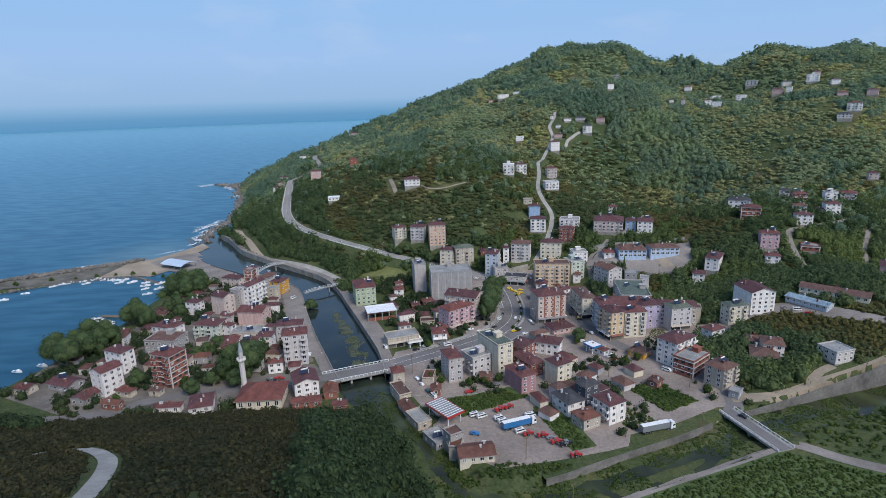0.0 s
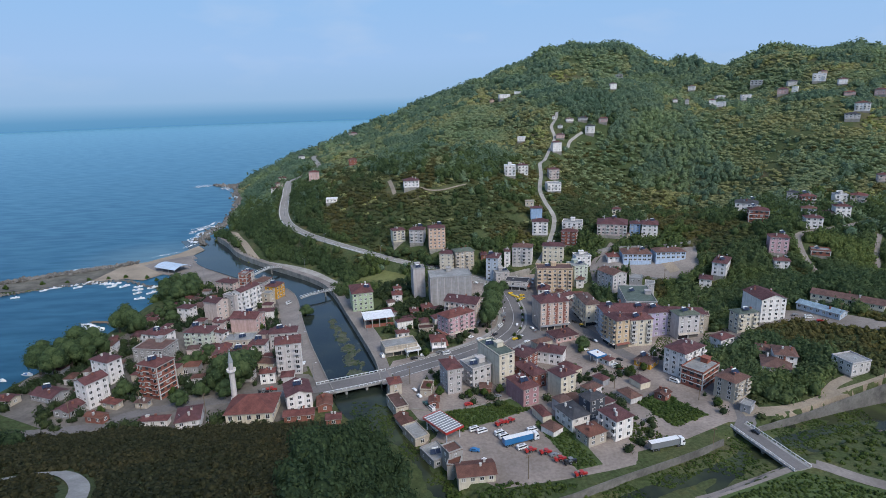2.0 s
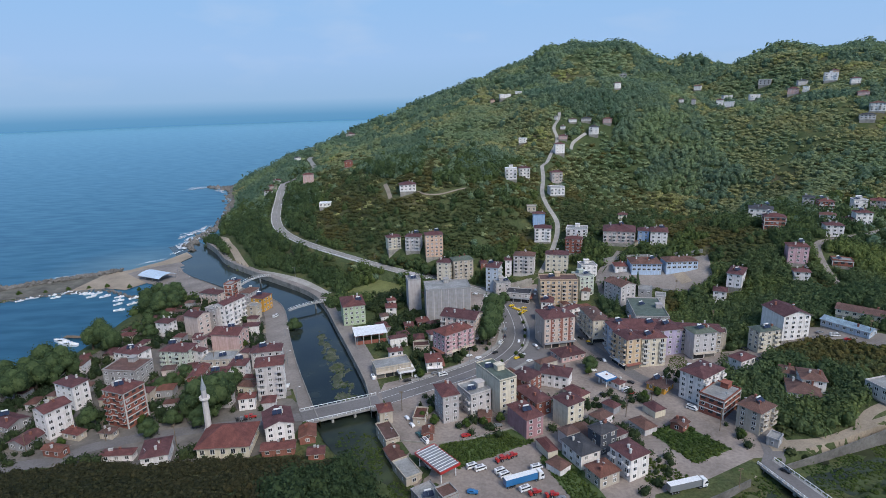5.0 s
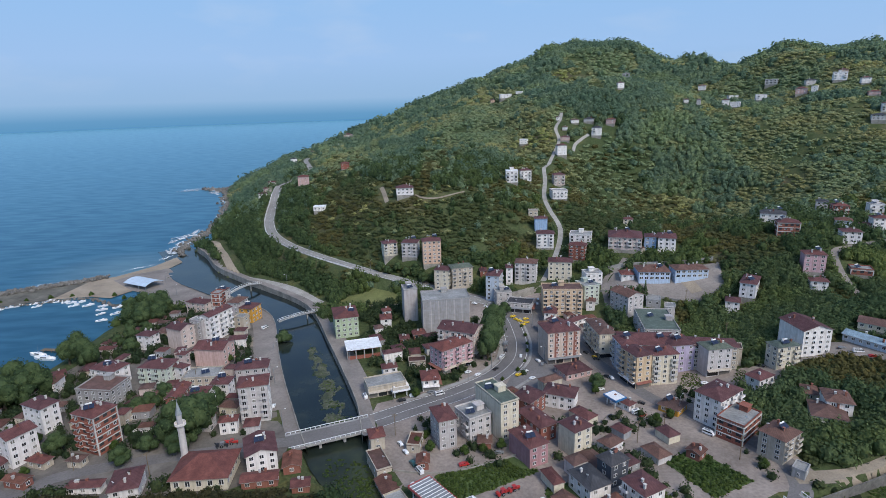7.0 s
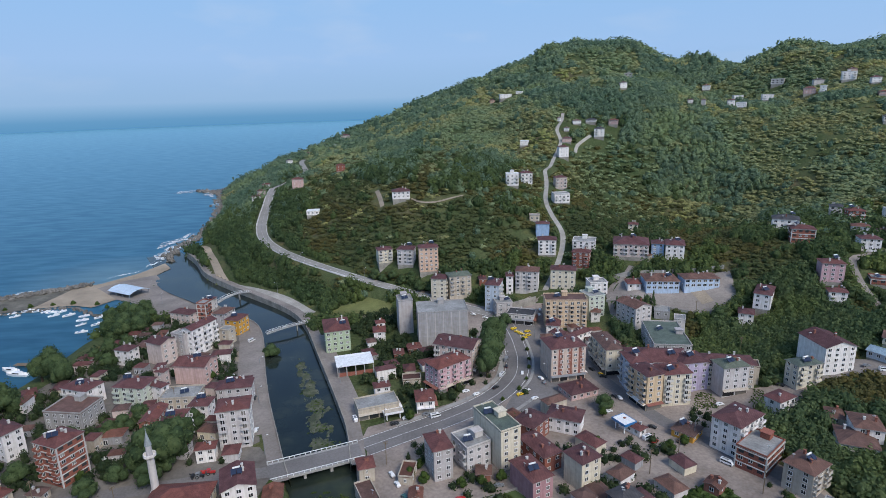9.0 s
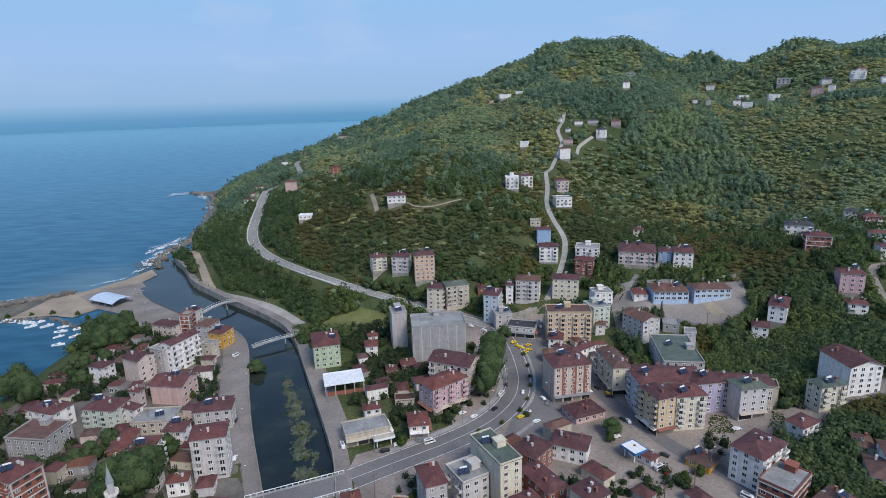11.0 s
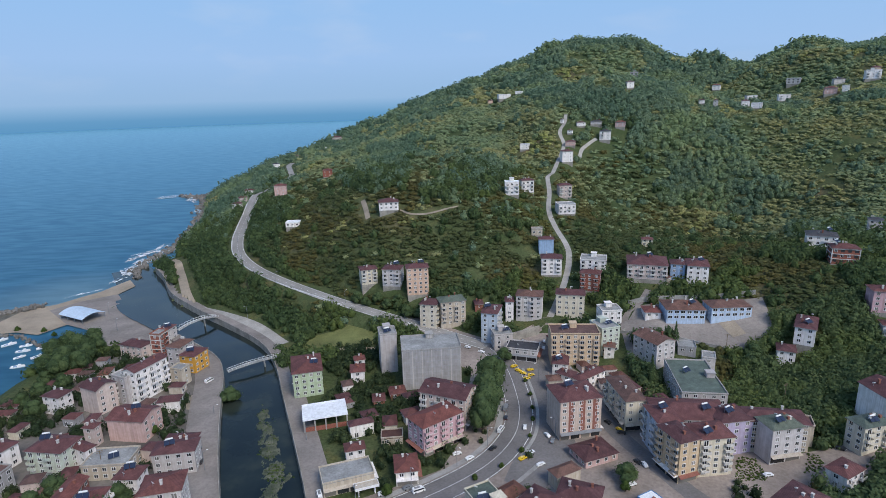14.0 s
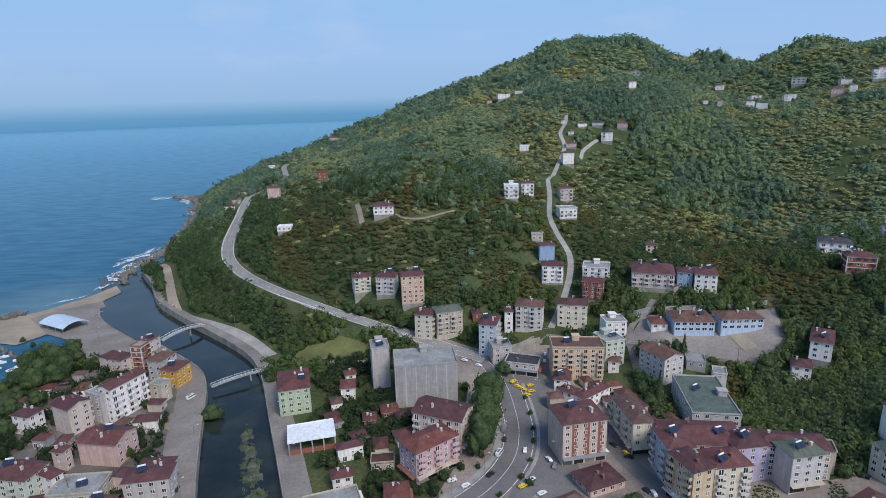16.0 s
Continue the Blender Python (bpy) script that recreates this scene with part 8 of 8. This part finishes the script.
def mosque():
    x, y, rot, w, d = -82.5, 230.5, 4, 19, 16
    root = thing("mosque", pose(x, y, 4.7, 0, 0, rot), "low mosque with a broad red hipped roof and arched windows", "mosque")
    FOOTPRINTS.append((x, y, 12))
    bm = bmesh.new()
    box(bm, -w / 2, w / 2, -d / 2, d / 2, -1, 5.2)
    part("wall", bm, WALLS["cream"], root)
    bm = bmesh.new()
    gable_or_hip(bm, w, d, 5.2, "h", 0.8, 0.42)
    part("roof", bm, [ROOFS["red"], TRIM], root)
    for turn, length, depth in ((0, w, d), (90, d, w), (-90, d, w)):
        for j in range(5):
            piece("window", window_mesh("door"), root, pose(0, 0, 0, 0, 0, turn) @ pose(-length / 2 + length * (j + 0.5) / 5, -depth / 2, 2.2))
    tower = thing("minaret", pose(-92.5, 236.5, 4.7), "slender pale stone minaret with a balcony and pointed cone", "minaret")
    bm = bmesh.new()
    lathe(bm, [(1.7, -1), (1.7, 4.5), (1.25, 5.5), (1.15, 16.5), (1.35, 17.1)], 12)
    part("shaft", bm, WALLS["palegrey"], tower)
    bm = bmesh.new()
    lathe(bm, [(1.3, 17.0), (2.0, 17.7), (2.0, 18.7), (1.85, 18.7), (1.85, 17.8)], 12)
    part("balcony", bm, WALLS["white"], tower)
    bm = bmesh.new()
    lathe(bm, [(0.95, 17.5), (0.95, 21.5), (1.1, 21.7)], 12)
    part("upper_shaft", bm, WALLS["palegrey"], tower)
    bm = bmesh.new()
    lathe(bm, [(1.15, 21.7), (0.55, 24.5), (0.06, 27.0)], 12)
    part("cone", bm, surface("lead_sheet", (0.3, 0.33, 0.34), 0.6), tower)
    bm = bmesh.new()
    lathe(bm, [(0.05, 27), (0.16, 27.4), (0.05, 27.8), (0.02, 28.6)], 8)
    part("finial", bm, STEEL, tower)


mosque()


# ---------- fuel station, canopies, tent ----------
def canopy(x, y, rot, w, d, h, label, rib=True, mat=None, edge=None, name="canopy"):
    root = thing(name, pose(x, y, ground_at(x, y), 0, 0, rot), label, "canopy")
    bm = bmesh.new()
    box(bm, -w / 2, w / 2, -d / 2, d / 2, h, h + 0.25)
    part("roof", bm, mat or STEEL, root)
    if rib:
        k = int(w / 1.4)
        me = shared(f"canopy_rib_{d}", lambda bm: box(bm, -0.12, 0.12, -d / 2, d / 2, 0, 0.14), [WHITE])
        for i in range(k):
            piece("roof_rib", me, root, pose(-w / 2 + 0.7 + i * (w - 1.4) / (k - 1), 0, h + 0.25))
    for s in (-1, 1):
        bm = bmesh.new()
        box(bm, -w / 2 - 0.15, w / 2 + 0.15, s * (d / 2 + 0.08) - 0.08, s * (d / 2 + 0.08) + 0.08, h - 0.5, h + 0.45)
        part("fascia", bm, edge or WHITE, root)
        bm = bmesh.new()
        box(bm, s * (w / 2 + 0.08) - 0.08, s * (w / 2 + 0.08) + 0.08, -d / 2, d / 2, h - 0.5, h + 0.45)
        part("fascia", bm, edge or WHITE, root)
    for sx in (-1, 1):
        for sy in (-1, 1):
            bm = bmesh.new()
            box(bm, sx * (w / 2 - 1.2) - 0.15, sx * (w / 2 - 1.2) + 0.15, sy * (d / 2 - 1.0) - 0.15, sy * (d / 2 - 1.0) + 0.15, -0.3, h)
            part("column", bm, WHITE, root)
    return root


canopy(-1.5, 212.5, -52, 15, 8.5, 5.0, "filling station canopy with ribbed roof and red fascia", True, STEEL, PAINT["red"])
canopy(75.5, 273, -62, 7, 6, 4.2, "small white car wash canopy beside the street", False, WHITE, PAINT["blue"])
canopy(-17, 285, 19, 8, 3, 3.6, "pale awning roof over the shop terrace", False, WALLS["sand"], WHITE)


def tent(x, y, rot):
    root = thing("pavilion_roof", pose(x, y, ground_at(x, y), 0, 0, rot), "curved pale blue-white pavilion roof on the esplanade", "pavilion")
    bm = bmesh.new()
    n, L, W = 12, 26.0, 16.0
    rows = []
    for s in (0.0, -0.2):
        for i in range(n + 1):
            u = i / n * 2 - 1
            z = 5.0 + 2.2 * (1 - u * u) + s
            rows.append([bm.verts.new((u * W / 2, sgn * L / 2, z)) for sgn in (-1, 1)])
    for i in range(n):
        bm.faces.new((rows[i][0], rows[i][1], rows[i + 1][1], rows[i + 1][0])[::-1])
        j = i + n + 1
        bm.faces.new((rows[j][0], rows[j][1], rows[j + 1][1], rows[j + 1][0]))
        for k in (0, 1):
            bm.faces.new((rows[i][k], rows[i + 1][k], rows[j + 1][k], rows[j][k]))
    for i in (0, n):
        bm.faces.new((rows[i][0], rows[i][1], rows[i + n + 1][1], rows[i + n + 1][0]))
    part("roof", bm, surface("pavilion_sheet", (0.5, 0.6, 0.7), 0.4, 0.8, 0.1, 0.1), root)
    for sx in (-1, 1):
        for k in range(4):
            bm = bmesh.new()
            yy = -L / 2 + 1 + k * (L - 2) / 3
            box(bm, sx * (W / 2 - 0.5) - 0.15, sx * (W / 2 - 0.5) + 0.15, yy - 0.15, yy + 0.15, -0.5, 5.2)
            part("post", bm, STEEL, root)


tent(-229, 474, 62)


# ---------- roof things ----------
def make_heater():
    root = thing("solar_water_heater", pose(0, 0, -400), "rooftop solar water heater with dark panels and a white tank", "solar heater", "roof heaters")
    for s in (-1, 1):
        bm = bmesh.new()
        v = [(s * 0.95 - 0.85, -0.9, 0.25), (s * 0.95 + 0.85, -0.9, 0.25), (s * 0.95 + 0.85, 0.7, 1.25), (s * 0.95 - 0.85, 0.7, 1.25)]
        poly(bm, v)
        poly(bm, [(p[0], p[1] + 0.04, p[2] - 0.1) for p in v][::-1])
        for a, b in ((0, 1), (1, 2), (2, 3), (3, 0)):
            poly(bm, (v[a], (v[a][0], v[a][1] + 0.04, v[a][2] - 0.1), (v[b][0], v[b][1] + 0.04, v[b][2] - 0.1), v[b]))
        bmesh.ops.remove_doubles(bm, verts=bm.verts, dist=0.001)
        part("panel", bm, PANEL, root)
    bm = bmesh.new()
    bmesh.ops.create_cone(bm, cap_ends=True, segments=12, radius1=0.3, radius2=0.3, depth=2.4, matrix=Matrix.Translation((0, 0.95, 1.5)) @ Matrix.Rotation(radians(90), 4, "Y"))
    part("tank", bm, WHITE, root)
    for x in (-1.6, 1.6):
        bm = bmesh.new()
        box(bm, x - 0.05, x + 0.05, 0.75, 0.85, -0.6, 1.3)
        part("leg", bm, STEEL, root)
        bm = bmesh.new()
        box(bm, x - 0.05, x + 0.05, -0.85, -0.75, -0.6, 0.25)
        part("leg", bm, STEEL, root)
    return root


PANEL = nodes_of("solar_glass", 0.3, 0.0, 0.3)[0]
PANEL.node_tree.nodes["Principled BSDF"].inputs["Base Color"].default_value = (0.022, 0.032, 0.06, 1)


def make_dish():
    root = thing("satellite_dish", pose(0, 0, -400), "round white satellite dish on a short mast", "satellite dish", "dishes")
    bm = bmesh.new()
    n, rings = 14, []
    for r, z in ((0.05, -0.16), (0.3, -0.1), (0.55, 0.05), (0.57, 0.02), (0.3, -0.14), (0.05, -0.2)):
        rings.append([bm.verts.new((r * math.cos(6.2832 * k / n), r * math.sin(6.2832 * k / n), z)) for k in range(n)])
    for a, b in zip(rings[:-1], rings[1:]):
        for k in range(n):
            bm.faces.new((a[k], a[(k + 1) % n], b[(k + 1) % n], b[k]))
    bm.transform(Matrix.Translation((0, -0.1, 1.0)) @ Matrix.Rotation(radians(55), 4, "X"))
    part("bowl", bm, WHITE, root)
    bm = bmesh.new()
    box(bm, -0.04, 0.04, -0.04, 0.04, -0.6, 0.95)
    part("mast", bm, STEEL, root)
    return root


def furnish_roofs():
    rng = random.Random(4)
    heater, dish = make_heater(), make_dish()
    first = {"h": True, "d": True}

    def put(kind, src, m):
        if first[kind]:
            first[kind] = False
            src.matrix_basis = m
        else:
            copy_thing(src, m)

    for x, y, rot, w, d, top, roof, n in ROOF_SPOTS:
        count = 0 if min(w, d) < 6 else rng.choice((0, 0, 1, 1, 1) if n > 2 else (0, 0, 0, 0, 1))
        for _ in range(count):
            u, v = rng.uniform(-0.28, 0.28) * w, rng.uniform(-0.3, 0.05) * d
            side = min(w, d) / 2
            z = top + (0.8 if roof == "f" else 0.55 + max(0, (side - min(w / 2 - abs(u) if w < d else 99, d / 2 - abs(v) if d <= w else 99)) * 0) + (side - abs(v if w >= d else u)) * 0.34)
            put("h", heater, pose(x, y, z, 0, 0, rot) @ pose(u, v, 0, 0, 0, 20 - rot + rng.uniform(-10, 10)))
        for _ in range(rng.choice((0, 1, 1, 2)) if n > 1 else 0):
            u, v = rng.uniform(-0.4, 0.4) * w, rng.uniform(-0.4, 0.4) * d
            side = min(w, d) / 2
            z = top + (0.6 if roof == "f" else 0.4 + (side - abs(v if w >= d else u)) * 0.36)
            put("d", dish, pose(x, y, z) @ pose(*(math.cos(radians(rot)) * u - math.sin(radians(rot)) * v, math.sin(radians(rot)) * u + math.cos(radians(rot)) * v, 0), 0, 0, 150 + rng.uniform(-15, 15)))


furnish_roofs()


# ---------- sheds and lean-tos that fill the gaps between the houses ----------
def outbuilding(x, y, rot, w, d, h, roof, wall):
    root = thing("shed", pose(x, y, ground_at(x, y), 0, 0, rot), f"low {WORDS[wall]} outbuilding with a {ROOFWORDS[roof]} roof", "shed", "sheds")
    bm = bmesh.new()
    box(bm, -w / 2, w / 2, -d / 2, d / 2, -0.6, h)
    part("wall", bm, WALLS[wall], root)
    bm = bmesh.new()
    gable_or_hip(bm, w, d, h, "h", 0.35, 0.3)
    part("roof", bm, [ROOFS[roof], TRIM], root)
    piece("door", window_mesh("door"), root, pose(-w / 4, -d / 2, 0.1))
    piece("window", window_mesh("slim"), root, pose(w / 4, -d / 2, 1.0))


def fill_gaps():
    rng = random.Random(17)
    done = []
    foot = np.array(FOOTPRINTS)
    areas = (([(-66, 250), (-88, 336), (-100, 378), (-120, 400), (-170, 400), (-186, 340), (-192, 300), (-204, 262), (-165, 226), (-75, 226)], 46, 0),
             ([(2, 250), (18, 280), (52, 290), (68, 262), (96, 250), (72, 228), (60, 205), (42, 205), (30, 240)], 14, 30),
             ([(58, 305), (60, 390), (70, 395), (100, 345), (120, 325), (96, 305), (80, 300)], 18, 10),
             ([(-24, 300), (-35, 340), (-40, 380), (-5, 395), (15, 370), (12, 310)], 9, 20))
    for poly_, count, turn in areas:
        xs, ys = [p[0] for p in poly_], [p[1] for p in poly_]
        made = 0
        for _ in range(3000):
            if made == count:
                break
            x, y = rng.uniform(min(xs), max(xs)), rng.uniform(min(ys), max(ys))
            w, d = rng.uniform(5, 10), rng.uniform(4, 6.5)
            r = max(w, d) * 0.5
            px, py = np.array([x]), np.array([y])
            if not inside(px, py, poly_)[0] or (np.hypot(foot[:, 0] - x, foot[:, 1] - y) < foot[:, 2] * 0.86 + r).any():
                continue
            if any(math.hypot(a - x, b - y) < r + c for a, b, c in done):
                continue
            if any(to_line(px, py, [tuple(q[:2]) for q in line])[0][0] < half + r for line, half in ROADS_CLEAR + [(np.array(STREET_EAST), 4.5)]):
                continue
            if to_line(px, py, [tuple(q[:2]) for q in RIVER])[0][0] < 27:
                continue
            done.append((x, y, r))
            made += 1
            outbuilding(x, y, turn + rng.choice((0, 90)) + rng.uniform(-12, 12), w, d, rng.choice((2.8, 3.2, 3.6, 5.4)), rng.choice(("maroon", "maroon", "red", "rust", "brown")), rng.choice(("white", "sand", "grey", "palegrey", "blush", "cream")))


fill_gaps()


rubble_paint = surface("broken_concrete", (0.24, 0.2, 0.175), 0.95, 1.2, 0.3, 0.35, 0.3)
heap = rocks("rubble_heap", [(163, 198), (168, 203), (176, 205), (174, 197), (168, 192), (182, 199)], 2.6, 420, 0.25, 0.9, "pale heap of broken concrete and rubble", 31, 3.4)
heap.data.materials[0] = rubble_paint
logs = thing("log_pile", pose(186, 203, 3.2, 0, 0, 25), "long pile of brown cut timber on the stony ground", "timber")
_r = random.Random(8)
for i in range(44):
    bm = bmesh.new()
    a = _r.uniform(-7, 6)
    beam(bm, (a, -3 + (i % 11) * 0.6, 0.4 + (i // 11) * 0.45 + _r.uniform(-0.1, 0.1)), (a + _r.uniform(5, 9), -3 + (i % 11) * 0.6 + _r.uniform(-0.8, 0.8), 0.4 + (i // 11) * 0.45 + _r.uniform(-0.2, 0.3)), 0.4, 0.35)
    part("log", bm, WOOD, logs)


# ---------- poles, lamps, walls ----------
def make_lamp_post():
    root = thing("street_lamp", pose(0, 0, -400), "tall grey street lamp with a curved arm", "street lamp", "street lamps")
    bm = bmesh.new()
    lathe(bm, [(0.14, 0), (0.09, 8.0)], 8)
    part("pole", bm, STEEL, root)
    bm = bmesh.new()
    beam(bm, (0, 0, 7.9), (1.6, 0, 8.5), 0.1, 0.1)
    part("arm", bm, STEEL, root)
    bm = bmesh.new()
    box(bm, 1.4, 2.1, -0.14, 0.14, 8.36, 8.5)
    part("lamp_head", bm, WHITE, root)
    return root


def make_pole():
    root = thing("utility_pole", pose(0, 0, -400), "weathered wooden utility pole with crossarms", "utility pole", "utility poles")
    bm = bmesh.new()
    lathe(bm, [(0.17, -0.5), (0.11, 9.5)], 8)
    part("pole", bm, WOOD, root)
    for z in (8.6, 9.2):
        bm = bmesh.new()
        box(bm, -1.0, 1.0, -0.07, 0.07, z, z + 0.14)
        part("crossarm", bm, WOOD, root)
    return root


def line_up(maker, spots):
    src = maker()
    for i, (x, y, rot) in enumerate(spots):
        m = pose(x, y, ground_at(x, y), 0, 0, rot)
        if i == 0:
            src.matrix_basis = m
        else:
            copy_thing(src, m)


line_up(make_lamp_post, [(-20, 280, -60), (-2, 288, -60), (14, 299, -50), (26, 311, -30), (34, 330, 0), (35, 352, 0), (53, 316, 180), (56, 340, 180), (54, 362, 180), (-64, 262, 0), (-78, 300, 20), (-90, 340, 20),
                         (-45, 318, 20), (-56, 350, 200), (100, 265, 40), (112, 250, 40), (-193, 450, 90), (-215, 480, 90), (-50, 449, 60), (-100, 477, 50), (-140, 530, 20), (-162, 585, 0), (-112, 452, 230), (-175, 494, 230)])
line_up(make_pole, [(-17, 254, 20), (90, 255, 40), (109, 233, 40), (76, 245, 20), (100, 200, 10), (28, 183, 10), (-104, 232, 70), (-134, 236, 80), (-160, 228, 80), (-115, 300, 30), (146, 372, 0), (150, 330, 20), (40, 160, 20), (190, 236, 20), (205, 288, 10)])


def low_wall(line, height, label, mat, width=0.3, name="garden_wall"):
    p = smooth_line(line, 4.0) if len(line) > 2 else np.array(line, float)
    t = np.gradient(p[:, :2], axis=0)
    t /= np.linalg.norm(t, axis=1, keepdims=True)
    nrm = np.stack([-t[:, 1], t[:, 0]], 1) * width / 2
    g = ground_height(p[:, 0], p[:, 1])
    n = len(p)
    verts = [(*q, z) for a, dz in ((1, -0.6), (1, None), (-1, None), (-1, -0.6)) for q, z in zip(p[:, :2] + a * nrm, g + (height if dz is None else dz))]
    faces = [(r * n + i, r * n + i + 1, (r + 1) * n + i + 1, (r + 1) * n + i) for r in range(3) for i in range(n - 1)]
    faces += [(0, n, 2 * n, 3 * n), (n - 1, 4 * n - 1, 3 * n - 1, 2 * n - 1)]
    return tagged(mesh_object(name, verts, faces, mat), label, "wall", kind="structure")


low_wall([(105, 396), (102.2, 395.4), (114.7, 387.7), (136.5, 378.2), (157.7, 370.7), (172.7, 378.4)], 1.4, "pale concrete wall round the school yard", CONCRETE)
low_wall([(112, 415), (140, 412), (176, 405)], 3.0, "tall pale retaining wall behind the school", CONCRETE)
low_wall([(-20, 232), (-2, 229), (14, 232), (30, 239)], 0.8, "low stone wall beside the dirt lane", QUAY)
low_wall([(46, 402), (62, 408)], 5.0, "brown retaining wall behind the shops", QUAY, 0.6)
low_wall([(-52, 446), (-68, 456), (-100, 479), (-128, 508), (-153, 548), (-170, 594), (-183, 644), (-193, 690), (-205, 745)], 0.7, "low white crash barrier along the coast road", WHITE, 0.25, "crash_barrier")

# ---------- what is parked and moored ----------
van(-39.3, 297.8, 112, 'white')
van(-33.0, 284.3, 112, 'white')
car(-11.3, 284.3, 18, 'white')
car(-16.2, 280.4, 18, 'dark')
van(0.6, 285.3, 25, 'white')
car(-3.1, 287.1, 25, 'grey')
car(-14.5, 247.3, 118, 'white')
car(-12.1, 241.8, 118, 'white')
car(-9.0, 234.8, 118, 'green')
van(-6.5, 230.3, 120, 'white')
car(9.5, 233.4, 15, 'red')
car(22.9, 240.0, 10, 'grey')
van(11.0, 213.6, 25, 'white')
van(13.9, 212.2, 25, 'white')
van(20.8, 210.5, 28, 'white')
van(22.2, 208.3, 28, 'white')
van(28.3, 200.6, 25, 'white')
van(33.9, 212.1, 20, 'white')
car(73.1, 285.9, 20, 'white')
van(82.5, 265.9, 30, 'white')
car(84.3, 263.5, 30, 'red')
car(87.1, 273.3, -35, 'dark')
car(71.7, 262.8, -35, 'dark')
car(94.2, 262.2, -40, 'brown')
van(105.0, 249.3, -48, 'white')
car(120.6, 288.0, 10, 'white')
car(44.1, 374.0, 40, 'yellow')
car(45.6, 369.8, -35, 'yellow')
car(47.6, 367.3, -35, 'yellow')
car(51.4, 370.3, 20, 'yellow')
car(48.7, 362.6, 20, 'yellow')
car(51.1, 365.5, 15, 'yellow')
car(42.0, 322.4, 80, 'white')
van(32.2, 320.9, 62, 'white')
van(36.0, 337.2, 75, 'grey')
car(35.2, 329.9, 80, 'dark')
car(27.8, 308.7, 45, 'dark')
car(18.8, 303.0, 35, 'white')
car(44.2, 298.1, 30, 'white')
car(49.9, 316.5, 110, 'white')
car(54.7, 329.4, 115, 'dark')
car(53.5, 322.4, 110, 'dark')
car(51.2, 312.5, 70, 'grey')
car(79.0, 318.9, -65, 'yellow')
car(76.0, 324.6, -60, 'dark')
car(72.9, 285.9, 15, 'white')
car(29.2, 390.6, -30, 'white')
car(22.3, 396.2, -30, 'white')
car(63.2, 399.3, 80, 'white')
car(61.7, 392.3, 80, 'white')
car(-192.5, 275.5, 25, 'white')
car(-191.2, 278.8, 25, 'dark')
car(-124.1, 261.5, 60, 'white')
car(-72.3, 278.1, 95, 'white')
car(-65.8, 276.3, 95, 'red')
car(-81.5, 304.8, 95, 'dark')
car(-99.7, 225.4, 75, 'white')
car(-96.5, 224.6, 75, 'white')
car(189.4, 300.0, 5, 'grey')
van(193.4, 294.9, -5, 'white')
car(196.1, 289.5, -8, 'red')
car(151.4, 297.6, -50, 'dark')
car(10.4, 199.8, -10, 'blue')
car(13.0, 193.2, 60, 'white')
car(39.3, 195.7, 25, 'grey')
car(119.5, 206.6, -55, 'dark')
car(79.3, 316.9, -20, 'dark')
van(-103.7, 369.5, 65, 'white')
car(-85.6, 312.9, 85, 'grey')
car(-178.5, 663.9, -40, 'white')
car(14.2, 305.9, 25, 'white')
car(38.2, 301.9, 35, 'yellow')
car(41.7, 305.4, 35, 'white')
car(81.1, 296.5, 95, 'white')
car(79.3, 298.0, -60, 'dark')
car(-9.2, 424.3, 0, 'white')
car(7.6, 402.0, -25, 'white')
lorry(28.4, 204.6, 20, 'blue')
lorry(82.2, 199.2, 15, 'grey')
tanker(-6.2, 216.7, 118, 'white')
flatbed(-5.4, 217.6, 118, 'white')
machine(22.4, 217.2, 30, 'red')
machine(26.3, 219.1, 30, 'red')
machine(31.6, 198.4, 20, 'red')
machine(37.1, 197.0, 10, 'red')
machine(41.5, 192.6, 15, 'red')
machine(44.8, 191.0, 20, 'dark')
machine(47.0, 183.7, 10, 'red')
machine(-83.4, 248.6, 10, 'dark')
machine(-80.2, 250.5, 10, 'red')
boat(-303.0, 431.6, 30)
boat(-298.2, 434.3, 45)
boat(-289.5, 438.0, 30)
boat(-283.9, 432.0, 40)
boat(-281.8, 441.9, 26)
boat(-275.1, 441.4, 20)
boat(-268.4, 440.0, 46)
boat(-263.3, 438.3, 25)
boat(-257.5, 431.8, 42)
boat(-257.2, 438.7, 49)
boat(-247.3, 431.9, 45)
boat(-235.7, 429.7, 25)
boat(-232.0, 421.9, 20)
boat(-228.1, 413.9, 45)
boat(-222.9, 426.6, 40)
boat(-217.8, 414.0, 46)
boat(-220.3, 401.4, 20)
boat(-206.7, 402.3, 44)
boat(-306.5, 426.4, 40)
boat(-217.9, 282.8, -15)
boat(-227.2, 276.7, -10)
boat(-316.9, 410.3, 15)
boat(-323.1, 395.6, 15)
